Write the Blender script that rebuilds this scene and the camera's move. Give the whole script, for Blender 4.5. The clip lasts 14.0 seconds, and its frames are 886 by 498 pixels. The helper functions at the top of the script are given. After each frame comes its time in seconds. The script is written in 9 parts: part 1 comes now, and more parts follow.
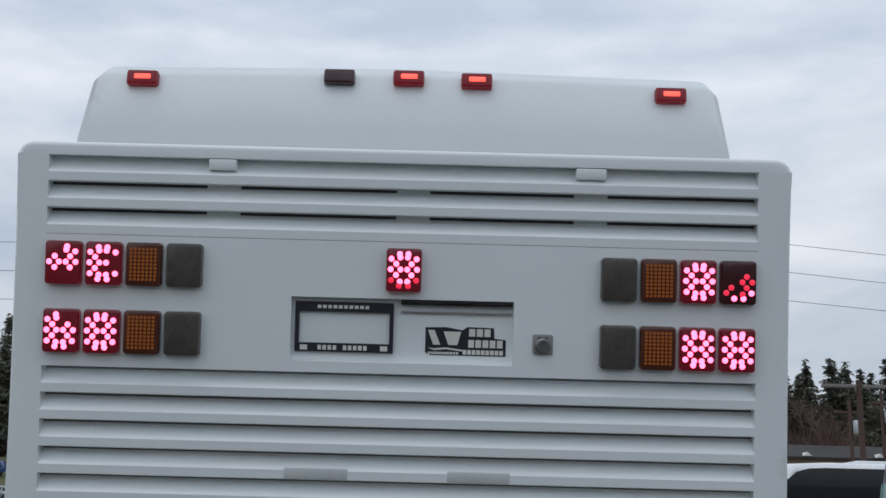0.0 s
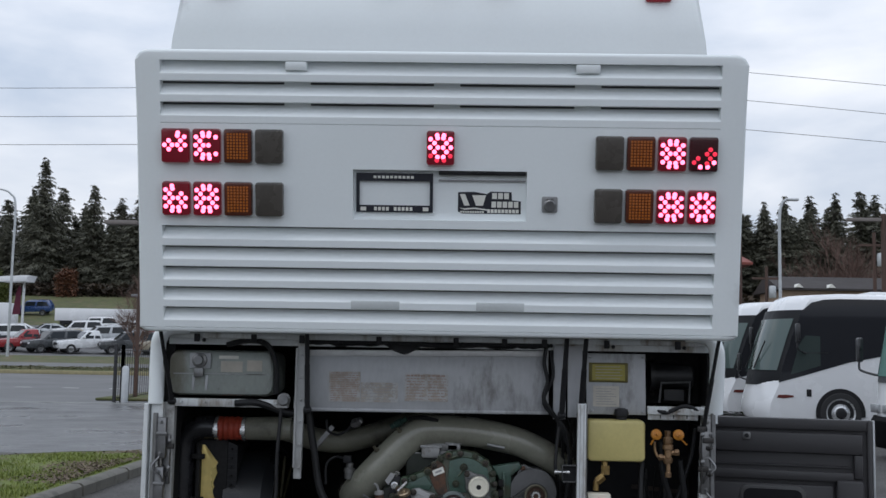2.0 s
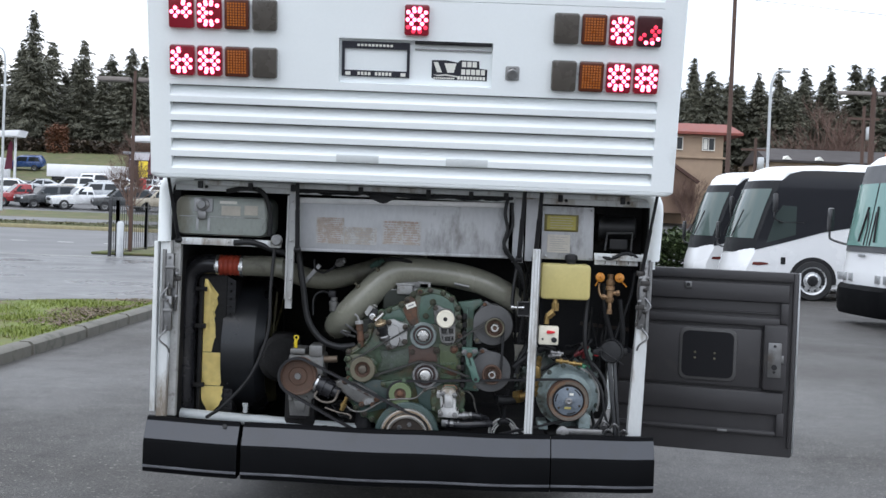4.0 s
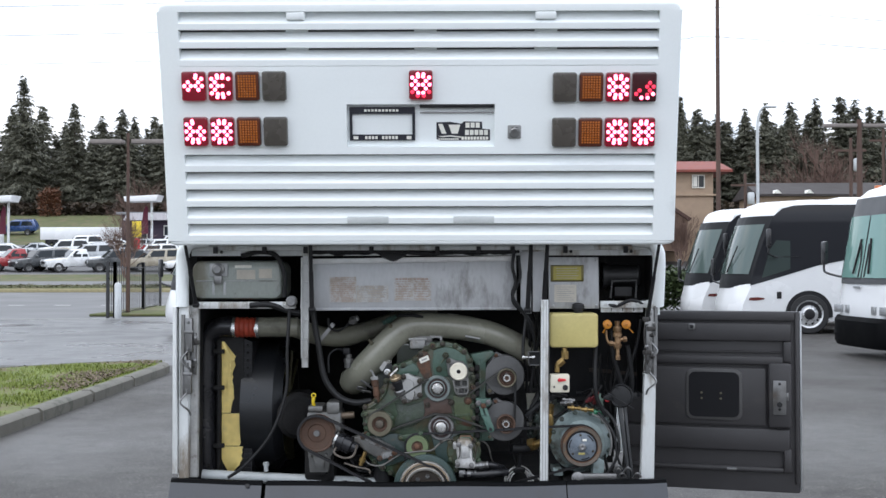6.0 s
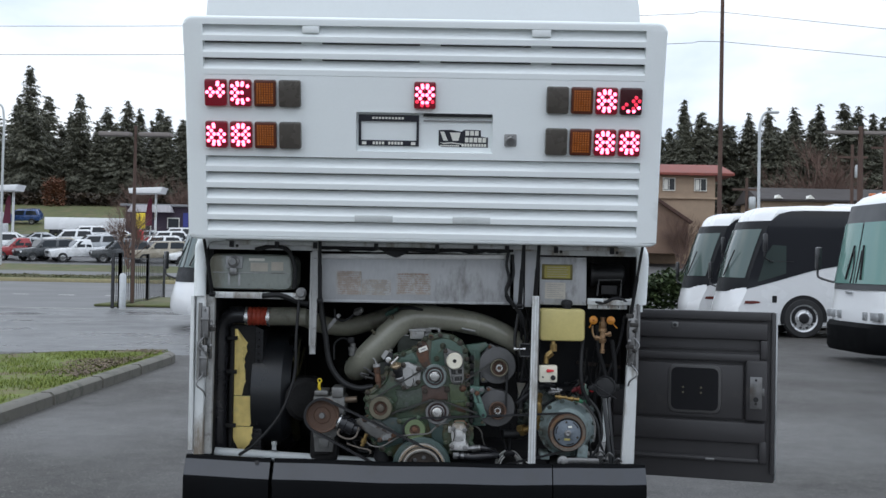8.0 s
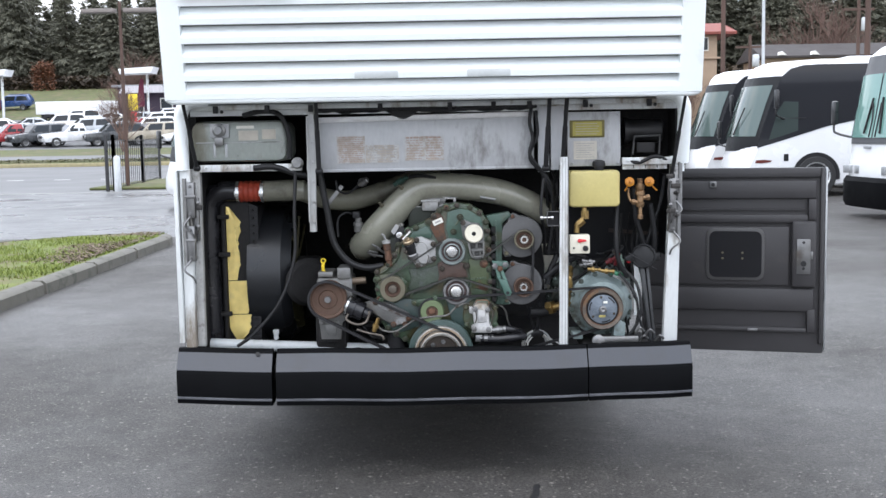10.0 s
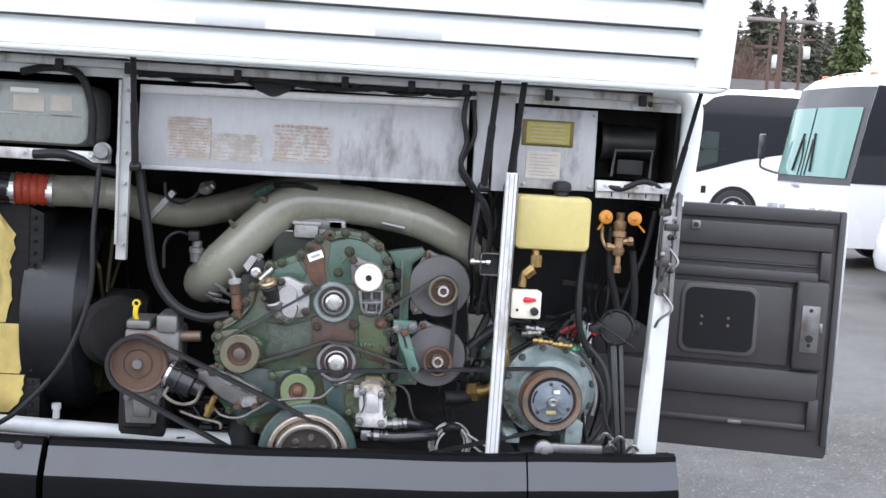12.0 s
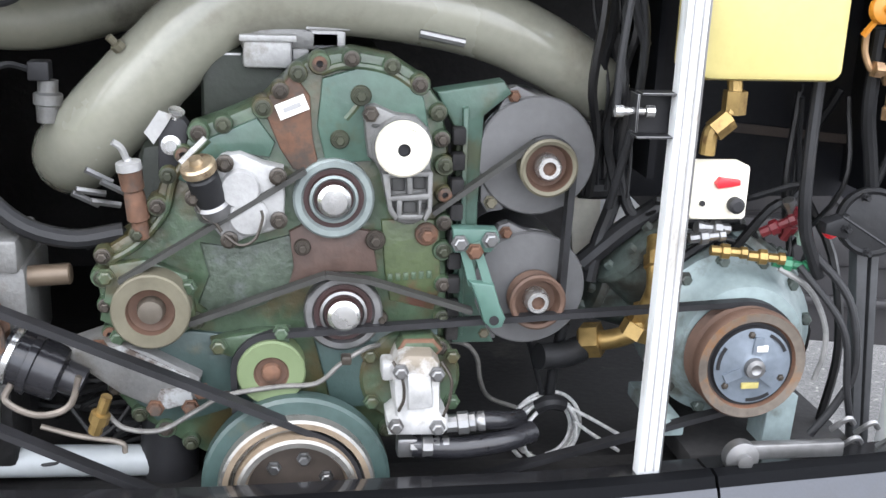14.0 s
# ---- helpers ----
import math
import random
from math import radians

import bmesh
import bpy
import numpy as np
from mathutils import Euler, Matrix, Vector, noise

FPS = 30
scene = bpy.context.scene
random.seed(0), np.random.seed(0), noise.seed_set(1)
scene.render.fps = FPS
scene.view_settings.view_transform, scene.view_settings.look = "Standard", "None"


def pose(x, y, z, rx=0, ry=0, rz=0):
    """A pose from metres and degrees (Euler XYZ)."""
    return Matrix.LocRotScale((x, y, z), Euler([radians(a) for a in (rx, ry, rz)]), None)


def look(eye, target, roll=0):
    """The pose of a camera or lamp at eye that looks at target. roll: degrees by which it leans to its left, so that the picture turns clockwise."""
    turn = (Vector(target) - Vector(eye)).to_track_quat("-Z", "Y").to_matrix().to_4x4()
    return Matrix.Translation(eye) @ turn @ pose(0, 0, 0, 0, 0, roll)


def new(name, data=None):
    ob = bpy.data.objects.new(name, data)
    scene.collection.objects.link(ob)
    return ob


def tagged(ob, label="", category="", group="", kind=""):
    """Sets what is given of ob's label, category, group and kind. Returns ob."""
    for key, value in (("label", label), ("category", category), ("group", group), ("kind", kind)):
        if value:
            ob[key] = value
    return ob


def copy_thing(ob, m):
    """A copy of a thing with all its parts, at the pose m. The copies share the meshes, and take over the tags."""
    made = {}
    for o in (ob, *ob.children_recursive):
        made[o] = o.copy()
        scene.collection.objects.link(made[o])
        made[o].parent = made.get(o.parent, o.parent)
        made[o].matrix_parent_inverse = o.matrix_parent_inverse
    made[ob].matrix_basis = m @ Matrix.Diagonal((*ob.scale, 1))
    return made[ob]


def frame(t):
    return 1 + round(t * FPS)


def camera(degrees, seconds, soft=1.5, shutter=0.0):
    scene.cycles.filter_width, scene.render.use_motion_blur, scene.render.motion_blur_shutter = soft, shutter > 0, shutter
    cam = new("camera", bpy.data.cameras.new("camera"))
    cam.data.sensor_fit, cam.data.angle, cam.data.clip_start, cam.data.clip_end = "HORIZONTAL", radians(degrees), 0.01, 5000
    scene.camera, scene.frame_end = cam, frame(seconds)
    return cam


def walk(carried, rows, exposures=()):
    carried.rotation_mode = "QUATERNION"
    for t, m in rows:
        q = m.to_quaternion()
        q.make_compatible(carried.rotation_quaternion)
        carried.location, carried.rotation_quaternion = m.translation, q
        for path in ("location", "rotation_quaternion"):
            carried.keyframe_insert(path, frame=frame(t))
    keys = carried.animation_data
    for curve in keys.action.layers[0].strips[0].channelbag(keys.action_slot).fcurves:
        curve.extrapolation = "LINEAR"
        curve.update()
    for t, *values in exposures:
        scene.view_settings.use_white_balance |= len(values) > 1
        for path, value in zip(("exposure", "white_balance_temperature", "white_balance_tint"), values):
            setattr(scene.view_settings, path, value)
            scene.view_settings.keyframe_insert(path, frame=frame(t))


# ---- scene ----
cam = camera(44.0, 14.0)
PATH = [
    (0, (0.155, -3.931, 1.875), (0.154, -1.99, 2.358), 1.5),
    (0.5, (0.172, -4.256, 1.87), (0.16, -2.333, 2.418), 1.9),
    (1, (0.204, -4.528, 1.84), (0.162, -2.578, 2.281), 2.1),
    (1.5, (0.157, -4.824, 1.793), (0.151, -2.838, 2.034), 0.7),
    (2, (0.156, -4.949, 1.814), (0.107, -2.958, 2.005), 1.0),
    (2.5, (0.292, -5.094, 1.76), (0.263, -3.098, 1.887), 0.3),
    (3, (0.321, -5.296, 1.731), (0.331, -3.296, 1.744), -0.4),
    (3.2, (0.304, -5.406, 1.758), (0.298, -3.407, 1.712), 2.4),
    (5.3, (0.2, -5.698, 1.704), (0.128, -3.7, 1.641), 1.1),
    (5.5, (0.167, -5.709, 1.766), (0.113, -3.711, 1.697), 0.4),
    (6, (0.183, -5.79, 1.784), (0.165, -3.791, 1.815), -0.1),
    (6.5, (0.221, -6.044, 1.771), (0.182, -4.048, 1.888), 1.2),
    (7, (0.251, -6.206, 1.77), (0.207, -4.207, 1.81), 1.4),
    (7.2, (0.193, -6.257, 1.781), (0.162, -4.258, 1.813), 0.8),
    (9.3, (0.219, -6.053, 1.738), (0.213, -4.053, 1.722), 1.8),
    (9.5, (0.164, -5.907, 1.709), (0.11, -3.91, 1.623), 1.8),
    (10, (0.112, -5.515, 1.723), (0.091, -3.525, 1.517), -1.0),
    (10.5, (0.18, -5.006, 1.706), (0.233, -3.013, 1.543), 2.3),
    (11, (0.162, -4.554, 1.691), (0.243, -2.561, 1.551), 1.2),
    (11.5, (0.185, -4.087, 1.666), (0.354, -2.101, 1.506), -0.2),
    (12, (0.153, -3.628, 1.679), (0.317, -1.644, 1.493), 3.4),
    (12.5, (0.101, -3.164, 1.649), (0.375, -1.196, 1.42), 2.3),
    (13, (0.113, -2.65, 1.596), (0.421, -0.699, 1.282), 1.1),
    (13.5, (0.014, -2.153, 1.605), (0.295, -0.216, 1.194), 3.3),
    (14, (0.0, -1.72, 1.585), (0.301, 0.173, 1.016), 2.2),
]
walk(cam, [(t, look(eye, target, roll)) for t, eye, target, roll in PATH],
     [(0, -0.1, 6400, 9), (0.5, -0.4, 6350, 9), (1, -0.5, 6400, 9), (1.5, -0.25, 6450, 11), (2, 0.18, 6400, 11), (2.5, 0.27, 6450, 10), (3, 0.77, 6500, 10), (5.5, 1.3, 6550, 13), (6, 1.18, 6550, 11),
      (6.5, 0.72, 6300, 11), (7.2, 0.65, 6330, 9), (9.5, 0.97, 6600, 10), (10, 1.7, 6600, 12), (10.5, 1.85, 6600, 15), (11, 1.87, 6600, 15), (12, 2.05, 6600, 15), (13, 2.33, 6600, 14), (13.5, 2.54, 6650, 12), (14, 2.7, 6750, 13)])


# ---- world and light: a bright overcast winter sky ----
world = bpy.data.worlds.new("overcast_sky")
scene.world = world
world.use_nodes = True
wn, wl = world.node_tree.nodes, world.node_tree.links
wn.clear()
w_out, w_bg = wn.new("ShaderNodeOutputWorld"), wn.new("ShaderNodeBackground")
w_sky = wn.new("ShaderNodeTexSky")
w_sky.sky_type, w_sky.sun_disc = "NISHITA", False
w_sky.sun_elevation, w_sky.sun_rotation = radians(32), radians(160)
w_coord, w_map = wn.new("ShaderNodeTexCoord"), wn.new("ShaderNodeMapping")
w_map.inputs["Scale"].default_value = (1.0, 1.0, 3.2)
w_noise, w_fine = wn.new("ShaderNodeTexNoise"), wn.new("ShaderNodeTexNoise")
w_noise.inputs["Scale"].default_value, w_noise.inputs["Detail"].default_value, w_noise.inputs["Distortion"].default_value = 2.3, 7, 0.3
w_fine.inputs["Scale"].default_value, w_fine.inputs["Detail"].default_value = 6.0, 5
w_add = wn.new("ShaderNodeMath")
w_add.operation = "MULTIPLY_ADD"
w_add.inputs[1].default_value = 0.25
w_ramp = wn.new("ShaderNodeValToRGB")
w_ramp.color_ramp.elements[0].position, w_ramp.color_ramp.elements[0].color = 0.54, (6.9, 7.9, 9.4, 1)
w_ramp.color_ramp.elements[1].position, w_ramp.color_ramp.elements[1].color = 0.84, (12.8, 13.0, 13.4, 1)
w_mix = wn.new("ShaderNodeMix")
w_mix.data_type = "RGBA"
w_mix.inputs["Factor"].default_value = 0.92
wl.new(w_coord.outputs["Generated"], w_map.inputs["Vector"])
wl.new(w_map.outputs["Vector"], w_noise.inputs["Vector"])
wl.new(w_map.outputs["Vector"], w_fine.inputs["Vector"])
wl.new(w_fine.outputs["Fac"], w_add.inputs[0])
wl.new(w_noise.outputs["Fac"], w_add.inputs[2])
wl.new(w_add.outputs["Value"], w_ramp.inputs["Fac"])
wl.new(w_sky.outputs["Color"], w_mix.inputs["A"])
wl.new(w_ramp.outputs["Color"], w_mix.inputs["B"])
w_split, w_rise, w_scale = wn.new("ShaderNodeSeparateXYZ"), wn.new("ShaderNodeMapRange"), wn.new("ShaderNodeVectorMath")
w_scale.operation = "SCALE"
w_rise.inputs["From Max"].default_value, w_rise.inputs["To Min"].default_value, w_rise.inputs["To Max"].default_value = 0.5, 0.8, 1.16
wl.new(w_coord.outputs["Generated"], w_split.inputs["Vector"])
wl.new(w_split.outputs["Z"], w_rise.inputs["Value"])
wl.new(w_mix.outputs["Result"], w_scale.inputs[0])
wl.new(w_rise.outputs["Result"], w_scale.inputs["Scale"])
wl.new(w_scale.outputs["Vector"], w_bg.inputs["Color"])
w_bg.inputs["Strength"].default_value = 0.079
wl.new(w_bg.outputs["Background"], w_out.inputs["Surface"])

sun = new("sun", bpy.data.lights.new("sun", "SUN"))
sun.data.energy, sun.data.angle, sun.data.color = 0.25, radians(40), (1.0, 0.96, 0.9)
sun.matrix_world = look((-10, -12, 30), (0, 0, 1))


# ---- materials ----
MATS = {}


def mat(name, base, rough=0.5, metal=0.0, var=0.18, scale=6.0, bump=0.08, fine=70.0, dirt=None, dirt_at=0.6, dirt_scale=3.0,
        per_object=0.0, coat=0.0, stretch=(1, 1, 1), emit=None, power=0.0, spec=0.5):
    """A painted, metal or rough surface: colour varied at two scales, blotches of dirt or rust, uneven gloss, fine relief."""
    if name in MATS:
        return MATS[name]
    m = bpy.data.materials.new(name)
    m.use_nodes = True
    n, l = m.node_tree.nodes, m.node_tree.links
    b = n["Principled BSDF"]
    co, mp = n.new("ShaderNodeTexCoord"), n.new("ShaderNodeMapping")
    mp.inputs["Scale"].default_value = stretch
    l.new(co.outputs["Object"], mp.inputs["Vector"])
    big, small = n.new("ShaderNodeTexNoise"), n.new("ShaderNodeTexNoise")
    big.inputs["Scale"].default_value, big.inputs["Detail"].default_value = scale, 6
    small.inputs["Scale"].default_value, small.inputs["Detail"].default_value = fine, 4
    for t in (big, small):
        l.new(mp.outputs["Vector"], t.inputs["Vector"])
    both = n.new("ShaderNodeMath")
    both.operation = "MULTIPLY_ADD"
    both.inputs[1].default_value = 0.45
    l.new(small.outputs["Fac"], both.inputs[0])
    l.new(big.outputs["Fac"], both.inputs[2])
    ramp = n.new("ShaderNodeValToRGB")
    e = ramp.color_ramp.elements
    e[0].position, e[1].position = 0.45, 1.0
    e[0].color = (*[max(0, c * (1 - var)) for c in base], 1)
    e[1].color = (*[min(1, c * (1 + var)) for c in base], 1)
    l.new(both.outputs["Value"], ramp.inputs["Fac"])
    colour = ramp.outputs["Color"]
    if dirt:
        spots = n.new("ShaderNodeTexNoise")
        spots.inputs["Scale"].default_value, spots.inputs["Detail"].default_value, spots.inputs["Roughness"].default_value = dirt_scale, 9, 0.65
        l.new(mp.outputs["Vector"], spots.inputs["Vector"])
        cut = n.new("ShaderNodeValToRGB")
        cut.color_ramp.elements[0].position, cut.color_ramp.elements[1].position = dirt_at - 0.06, dirt_at + 0.06
        l.new(spots.outputs["Fac"], cut.inputs["Fac"])
        mx = n.new("ShaderNodeMix")
        mx.data_type = "RGBA"
        mx.inputs["B"].default_value = (*dirt, 1)
        l.new(cut.outputs["Color"], mx.inputs["Factor"])
        l.new(colour, mx.inputs["A"])
        colour = mx.outputs["Result"]
    if per_object:
        info, hsv, rng = n.new("ShaderNodeObjectInfo"), n.new("ShaderNodeHueSaturation"), n.new("ShaderNodeMapRange")
        rng.inputs["To Min"].default_value, rng.inputs["To Max"].default_value = 1 - per_object, 1 + per_object
        l.new(info.outputs["Random"], rng.inputs["Value"])
        l.new(rng.outputs["Result"], hsv.inputs["Value"])
        l.new(colour, hsv.inputs["Color"])
        colour = hsv.outputs["Color"]
    l.new(colour, b.inputs["Base Color"])
    gloss = n.new("ShaderNodeMapRange")
    gloss.inputs["From Min"].default_value, gloss.inputs["From Max"].default_value = 0.3, 0.8
    gloss.inputs["To Min"].default_value, gloss.inputs["To Max"].default_value = max(0.02, rough - 0.1), min(1, rough + 0.12)
    l.new(big.outputs["Fac"], gloss.inputs["Value"])
    l.new(gloss.outputs["Result"], b.inputs["Roughness"])
    b.inputs["Metallic"].default_value, b.inputs["Coat Weight"].default_value = metal, coat
    b.inputs["Specular IOR Level"].default_value = spec
    if bump:
        bp = n.new("ShaderNodeBump")
        bp.inputs["Strength"].default_value, bp.inputs["Distance"].default_value = bump, 0.01
        l.new(both.outputs["Value"], bp.inputs["Height"])
        l.new(bp.outputs["Normal"], b.inputs["Normal"])
    if emit:
        b.inputs["Emission Color"].default_value, b.inputs["Emission Strength"].default_value = (*emit, 1), power
    MATS[name] = m
    return m


def glass(name, tint=(0.55, 0.75, 0.7), rough=0.03, clear=0.5, ior=1.36):
    """Window glass: a dark tinted pane with a mirror gloss, partly see-through."""
    m = bpy.data.materials.new(name)
    m.use_nodes = True
    b = m.node_tree.nodes["Principled BSDF"]
    b.inputs["Base Color"].default_value, b.inputs["Roughness"].default_value = (*tint, 1), rough
    b.inputs["Transmission Weight"].default_value, b.inputs["IOR"].default_value = clear, ior
    return m


WHITE = mat("white_gelcoat", (0.84, 0.88, 0.885), 0.38, var=0.03, scale=1.5, bump=0.03, dirt=(0.6, 0.62, 0.62), dirt_at=0.7, dirt_scale=1.2, coat=0.15)
COACHW = mat("coach_white_paint", (0.8, 0.81, 0.82), 0.25, var=0.04, scale=1.0, bump=0.02, coat=0.4)
# Backing is darkened in its colour to stand for shade inside the slots.
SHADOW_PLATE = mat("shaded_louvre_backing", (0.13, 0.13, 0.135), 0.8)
BLACK = mat("black_rubber", (0.0144, 0.0144, 0.016), 0.55, var=0.35, scale=9, bump=0.12, spec=0.35)
HOSE = mat("dusty_black_hose", (0.012, 0.0123, 0.0135), 0.5, var=0.4, scale=14, bump=0.15, dirt=(0.028, 0.026, 0.024), dirt_at=0.64, spec=0.35)
RUBBER = mat("shiny_rubber_hose", (0.016, 0.016, 0.0184), 0.24, var=0.3, scale=9, bump=0.08, dirt=(0.036, 0.0344, 0.032), dirt_at=0.66)
BAY = mat("sooty_bay_lining", (0.019, 0.0185, 0.0187), 0.75, var=0.5, scale=5, bump=0.3, dirt=(0.058, 0.054, 0.048), dirt_at=0.63, spec=0.2)
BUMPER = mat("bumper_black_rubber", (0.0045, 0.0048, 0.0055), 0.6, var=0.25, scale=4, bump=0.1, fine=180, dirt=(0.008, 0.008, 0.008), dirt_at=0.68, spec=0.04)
# The sloping top's paler colour stands in for sky reflected on the rubber.
BUMPTOP = mat("sky_paled_bumper_top", (0.03838, 0.04221, 0.05117), 0.4, var=0.15, scale=3, bump=0.1, fine=180, dirt=(0.03838, 0.04029, 0.04477), dirt_at=0.6)
LEDGE = mat("dusty_gloss_black_ledge", (0.012, 0.012, 0.013), 0.14, var=0.3, scale=6, bump=0.03, dirt=(0.05, 0.048, 0.045), dirt_at=0.66, dirt_scale=9)
STRIP = mat("grey_aluminium_strip", (0.42, 0.43, 0.44), 0.4, 0.7, bump=0.05)
ALU = mat("dirty_aluminium_sheet", (0.42, 0.4284, 0.441), 0.5, 0.35, var=0.14, scale=4, bump=0.08, fine=60, dirt=(0.1855, 0.1816, 0.1739), dirt_at=0.6, dirt_scale=4.5, stretch=(1, 1, 0.35))
POST = mat("stained_white_frame", (0.62, 0.64, 0.64), 0.42, 0.1, var=0.12, scale=7, bump=0.08, dirt=(0.26, 0.225, 0.185), dirt_at=0.58, dirt_scale=6, stretch=(1, 1, 0.3))
STEEL = mat("worn_steel", (0.23, 0.23, 0.23), 0.38, 0.85, var=0.2, scale=20, bump=0.1, dirt=(0.1394, 0.1185, 0.09758), dirt_at=0.66)
ALLOY = mat("polished_alloy", (0.6, 0.61, 0.62), 0.32, 0.6, var=0.08, scale=9)
BRIGHT = mat("bright_steel", (0.58, 0.58, 0.57), 0.25, 0.9, var=0.1, scale=18)
CASTALU = mat("cast_aluminium", (0.1729, 0.1729, 0.1677), 0.5, 0.45, var=0.22, scale=16, bump=0.25, fine=150, dirt=(0.1155, 0.105, 0.08926), dirt_at=0.62, dirt_scale=9)
ALTGREY = mat("alternator_grey_paint", (0.09927, 0.09927, 0.1006), 0.5, 0.1, var=0.18, scale=12, bump=0.08, dirt=(0.08404, 0.07876, 0.07351), dirt_at=0.66)
GREEN = mat("oily_green_engine_paint", (0.04, 0.066, 0.038), 0.36, var=0.55, scale=9, bump=0.5, fine=60, dirt=(0.06, 0.05, 0.022), dirt_at=0.54, dirt_scale=6, coat=0.15)
BLUEG = mat("blue_green_engine_paint", (0.03898, 0.06612, 0.06125), 0.4, var=0.25, scale=9, bump=0.25, dirt=(0.06849, 0.06849, 0.04566), dirt_at=0.63, dirt_scale=8)
MINT = mat("mint_green_paint", (0.06612, 0.1322, 0.1079), 0.4, var=0.15, scale=20, bump=0.1, dirt=(0.08561, 0.0799, 0.05707), dirt_at=0.66)
RUST = mat("rusty_iron", (0.1141, 0.05707, 0.03424), 0.8, 0.1, var=0.4, scale=22, bump=0.4, dirt=(0.05707, 0.0428, 0.03424), dirt_at=0.55, dirt_scale=12)
RUSTFACE = mat("brown_rusted_pulley_face", (0.092, 0.051, 0.034), 0.7, 0.1, var=0.25, scale=12, bump=0.2, dirt=(0.08, 0.05, 0.036), dirt_at=0.58, dirt_scale=6)
OLIVEMETAL = mat("tarnished_pulley_rim", (0.1255, 0.1141, 0.0799), 0.55, 0.3, var=0.2, scale=15, bump=0.15, dirt=(0.09701, 0.06278, 0.03424), dirt_at=0.64)
PIPE = mat("beige_grey_enamel", (0.25, 0.248, 0.2), 0.22, var=0.14, scale=5, bump=0.05, dirt=(0.1902, 0.1761, 0.1409), dirt_at=0.62, dirt_scale=4, coat=0.35)
DIMPIPE = mat("shade_toned_dusty_pipe", (0.19, 0.188, 0.148), 0.5, var=0.15, scale=6, bump=0.08, dirt=(0.0799, 0.07419, 0.05707), dirt_at=0.58)
SILICONE = mat("red_silicone_hose", (0.336, 0.048, 0.024), 0.5, var=0.2, scale=20, bump=0.1)
FOIL = mat("gold_foil", (0.72, 0.56, 0.2), 0.32, 0.45, var=0.22, scale=5, bump=0.12, fine=26, dirt=(0.55, 0.45, 0.2), dirt_at=0.6)
TANKY = mat("yellowed_plastic_tank", (0.54, 0.459, 0.18), 0.45, var=0.1, scale=6, bump=0.06, dirt=(0.414, 0.324, 0.108), dirt_at=0.66)
IVORY = mat("ivory_plastic", (0.74, 0.7, 0.58), 0.4, var=0.05)
BRASS = mat("tarnished_brass", (0.31, 0.21, 0.08), 0.4, 0.75, var=0.3, scale=30, dirt=(0.16, 0.096, 0.04), dirt_at=0.6, dirt_scale=18)
ORANGE = mat("orange_plastic_cap", (0.45, 0.17, 0.012), 0.45, var=0.1)
YELLOW = mat("yellow_plastic", (0.75, 0.55, 0.03), 0.4, var=0.1)
REDPL = mat("red_plastic", (0.6, 0.02, 0.03), 0.35, var=0.1)
DOORGREY = mat("dark_grey_moulded_fibreglass", (0.044, 0.042, 0.044), 0.5, var=0.12, scale=5, bump=0.08, fine=120, dirt=(0.0665, 0.06175, 0.057), dirt_at=0.66, spec=0.4)
LENSRED = mat("red_lamp_lens", (0.045, 0.004, 0.007), 0.2, var=0.1, scale=30, coat=0.5)
LENSLIT = mat("glowing_red_lamp_lens", (0.08, 0.005, 0.011), 0.2, var=0.1, scale=30, coat=0.5, emit=(1.0, 0.01, 0.06), power=0.05)
LENSAMBER = mat("amber_lamp_lens", (0.085, 0.018, 0.006), 0.2, var=0.1, scale=30, coat=0.5)
LENSGREY = mat("smoky_clear_lens", (0.075, 0.066, 0.056), 0.28, var=0.15, scale=18, bump=0.1, coat=0.4)
LED = mat("lit_red_led", (0.5, 0.05, 0.08), 0.3, bump=0, emit=(1.0, 0.11, 0.22), power=5.0)
LEDDIM = mat("dim_red_led", (0.4, 0.02, 0.03), 0.3, bump=0, emit=(1.0, 0.03, 0.08), power=0.9)
LEDAMBER = mat("dim_amber_led", (0.24, 0.065, 0.008), 0.3, bump=0, emit=(1.0, 0.28, 0.02), power=0.08)
MARKRED = mat("lit_marker_lens", (0.12, 0.004, 0.01), 0.25, bump=0, emit=(1.0, 0.012, 0.045), power=0.07)
MARKCORE = mat("lit_marker_bulb", (0.5, 0.1, 0.05), 0.25, bump=0, emit=(1.0, 0.09, 0.07), power=1.7)
PAPER = mat("aged_paper_label", (0.5, 0.47, 0.41), 0.7, var=0.12, scale=18, bump=0.05)
PAPERW = mat("white_paper_label", (0.75, 0.74, 0.68), 0.6, var=0.08, scale=18)
INKGREY = mat("grey_print", (0.3, 0.3, 0.3), 0.6, var=0.15)
OLIVE = mat("olive_data_plate", (0.3, 0.26, 0.06), 0.4, 0.3, var=0.15, scale=20)
INKBLACK = mat("black_print", (0.015, 0.016, 0.025), 0.45, var=0.2)
CLUTCH = mat("dark_blue_grey_plate", (0.15, 0.178, 0.21), 0.4, 0.4, var=0.25, scale=20)
TYRE = mat("tyre_rubber", (0.025, 0.025, 0.026), 0.75, var=0.2, scale=14, bump=0.2)
DARKGLASS = glass("tinted_coach_glass", (0.026, 0.027, 0.031), 0.06, 0.0)
# Windscreens are opaque; their paler green tints stand for sky in the glass.
SCREEN = glass("green_tinted_windscreen", (0.085, 0.118, 0.11), 0.04, 0.0, 1.5)
PALESCREEN = glass("sky_paled_windscreen", (0.15, 0.28, 0.25), 0.03, 0.0, 1.5)
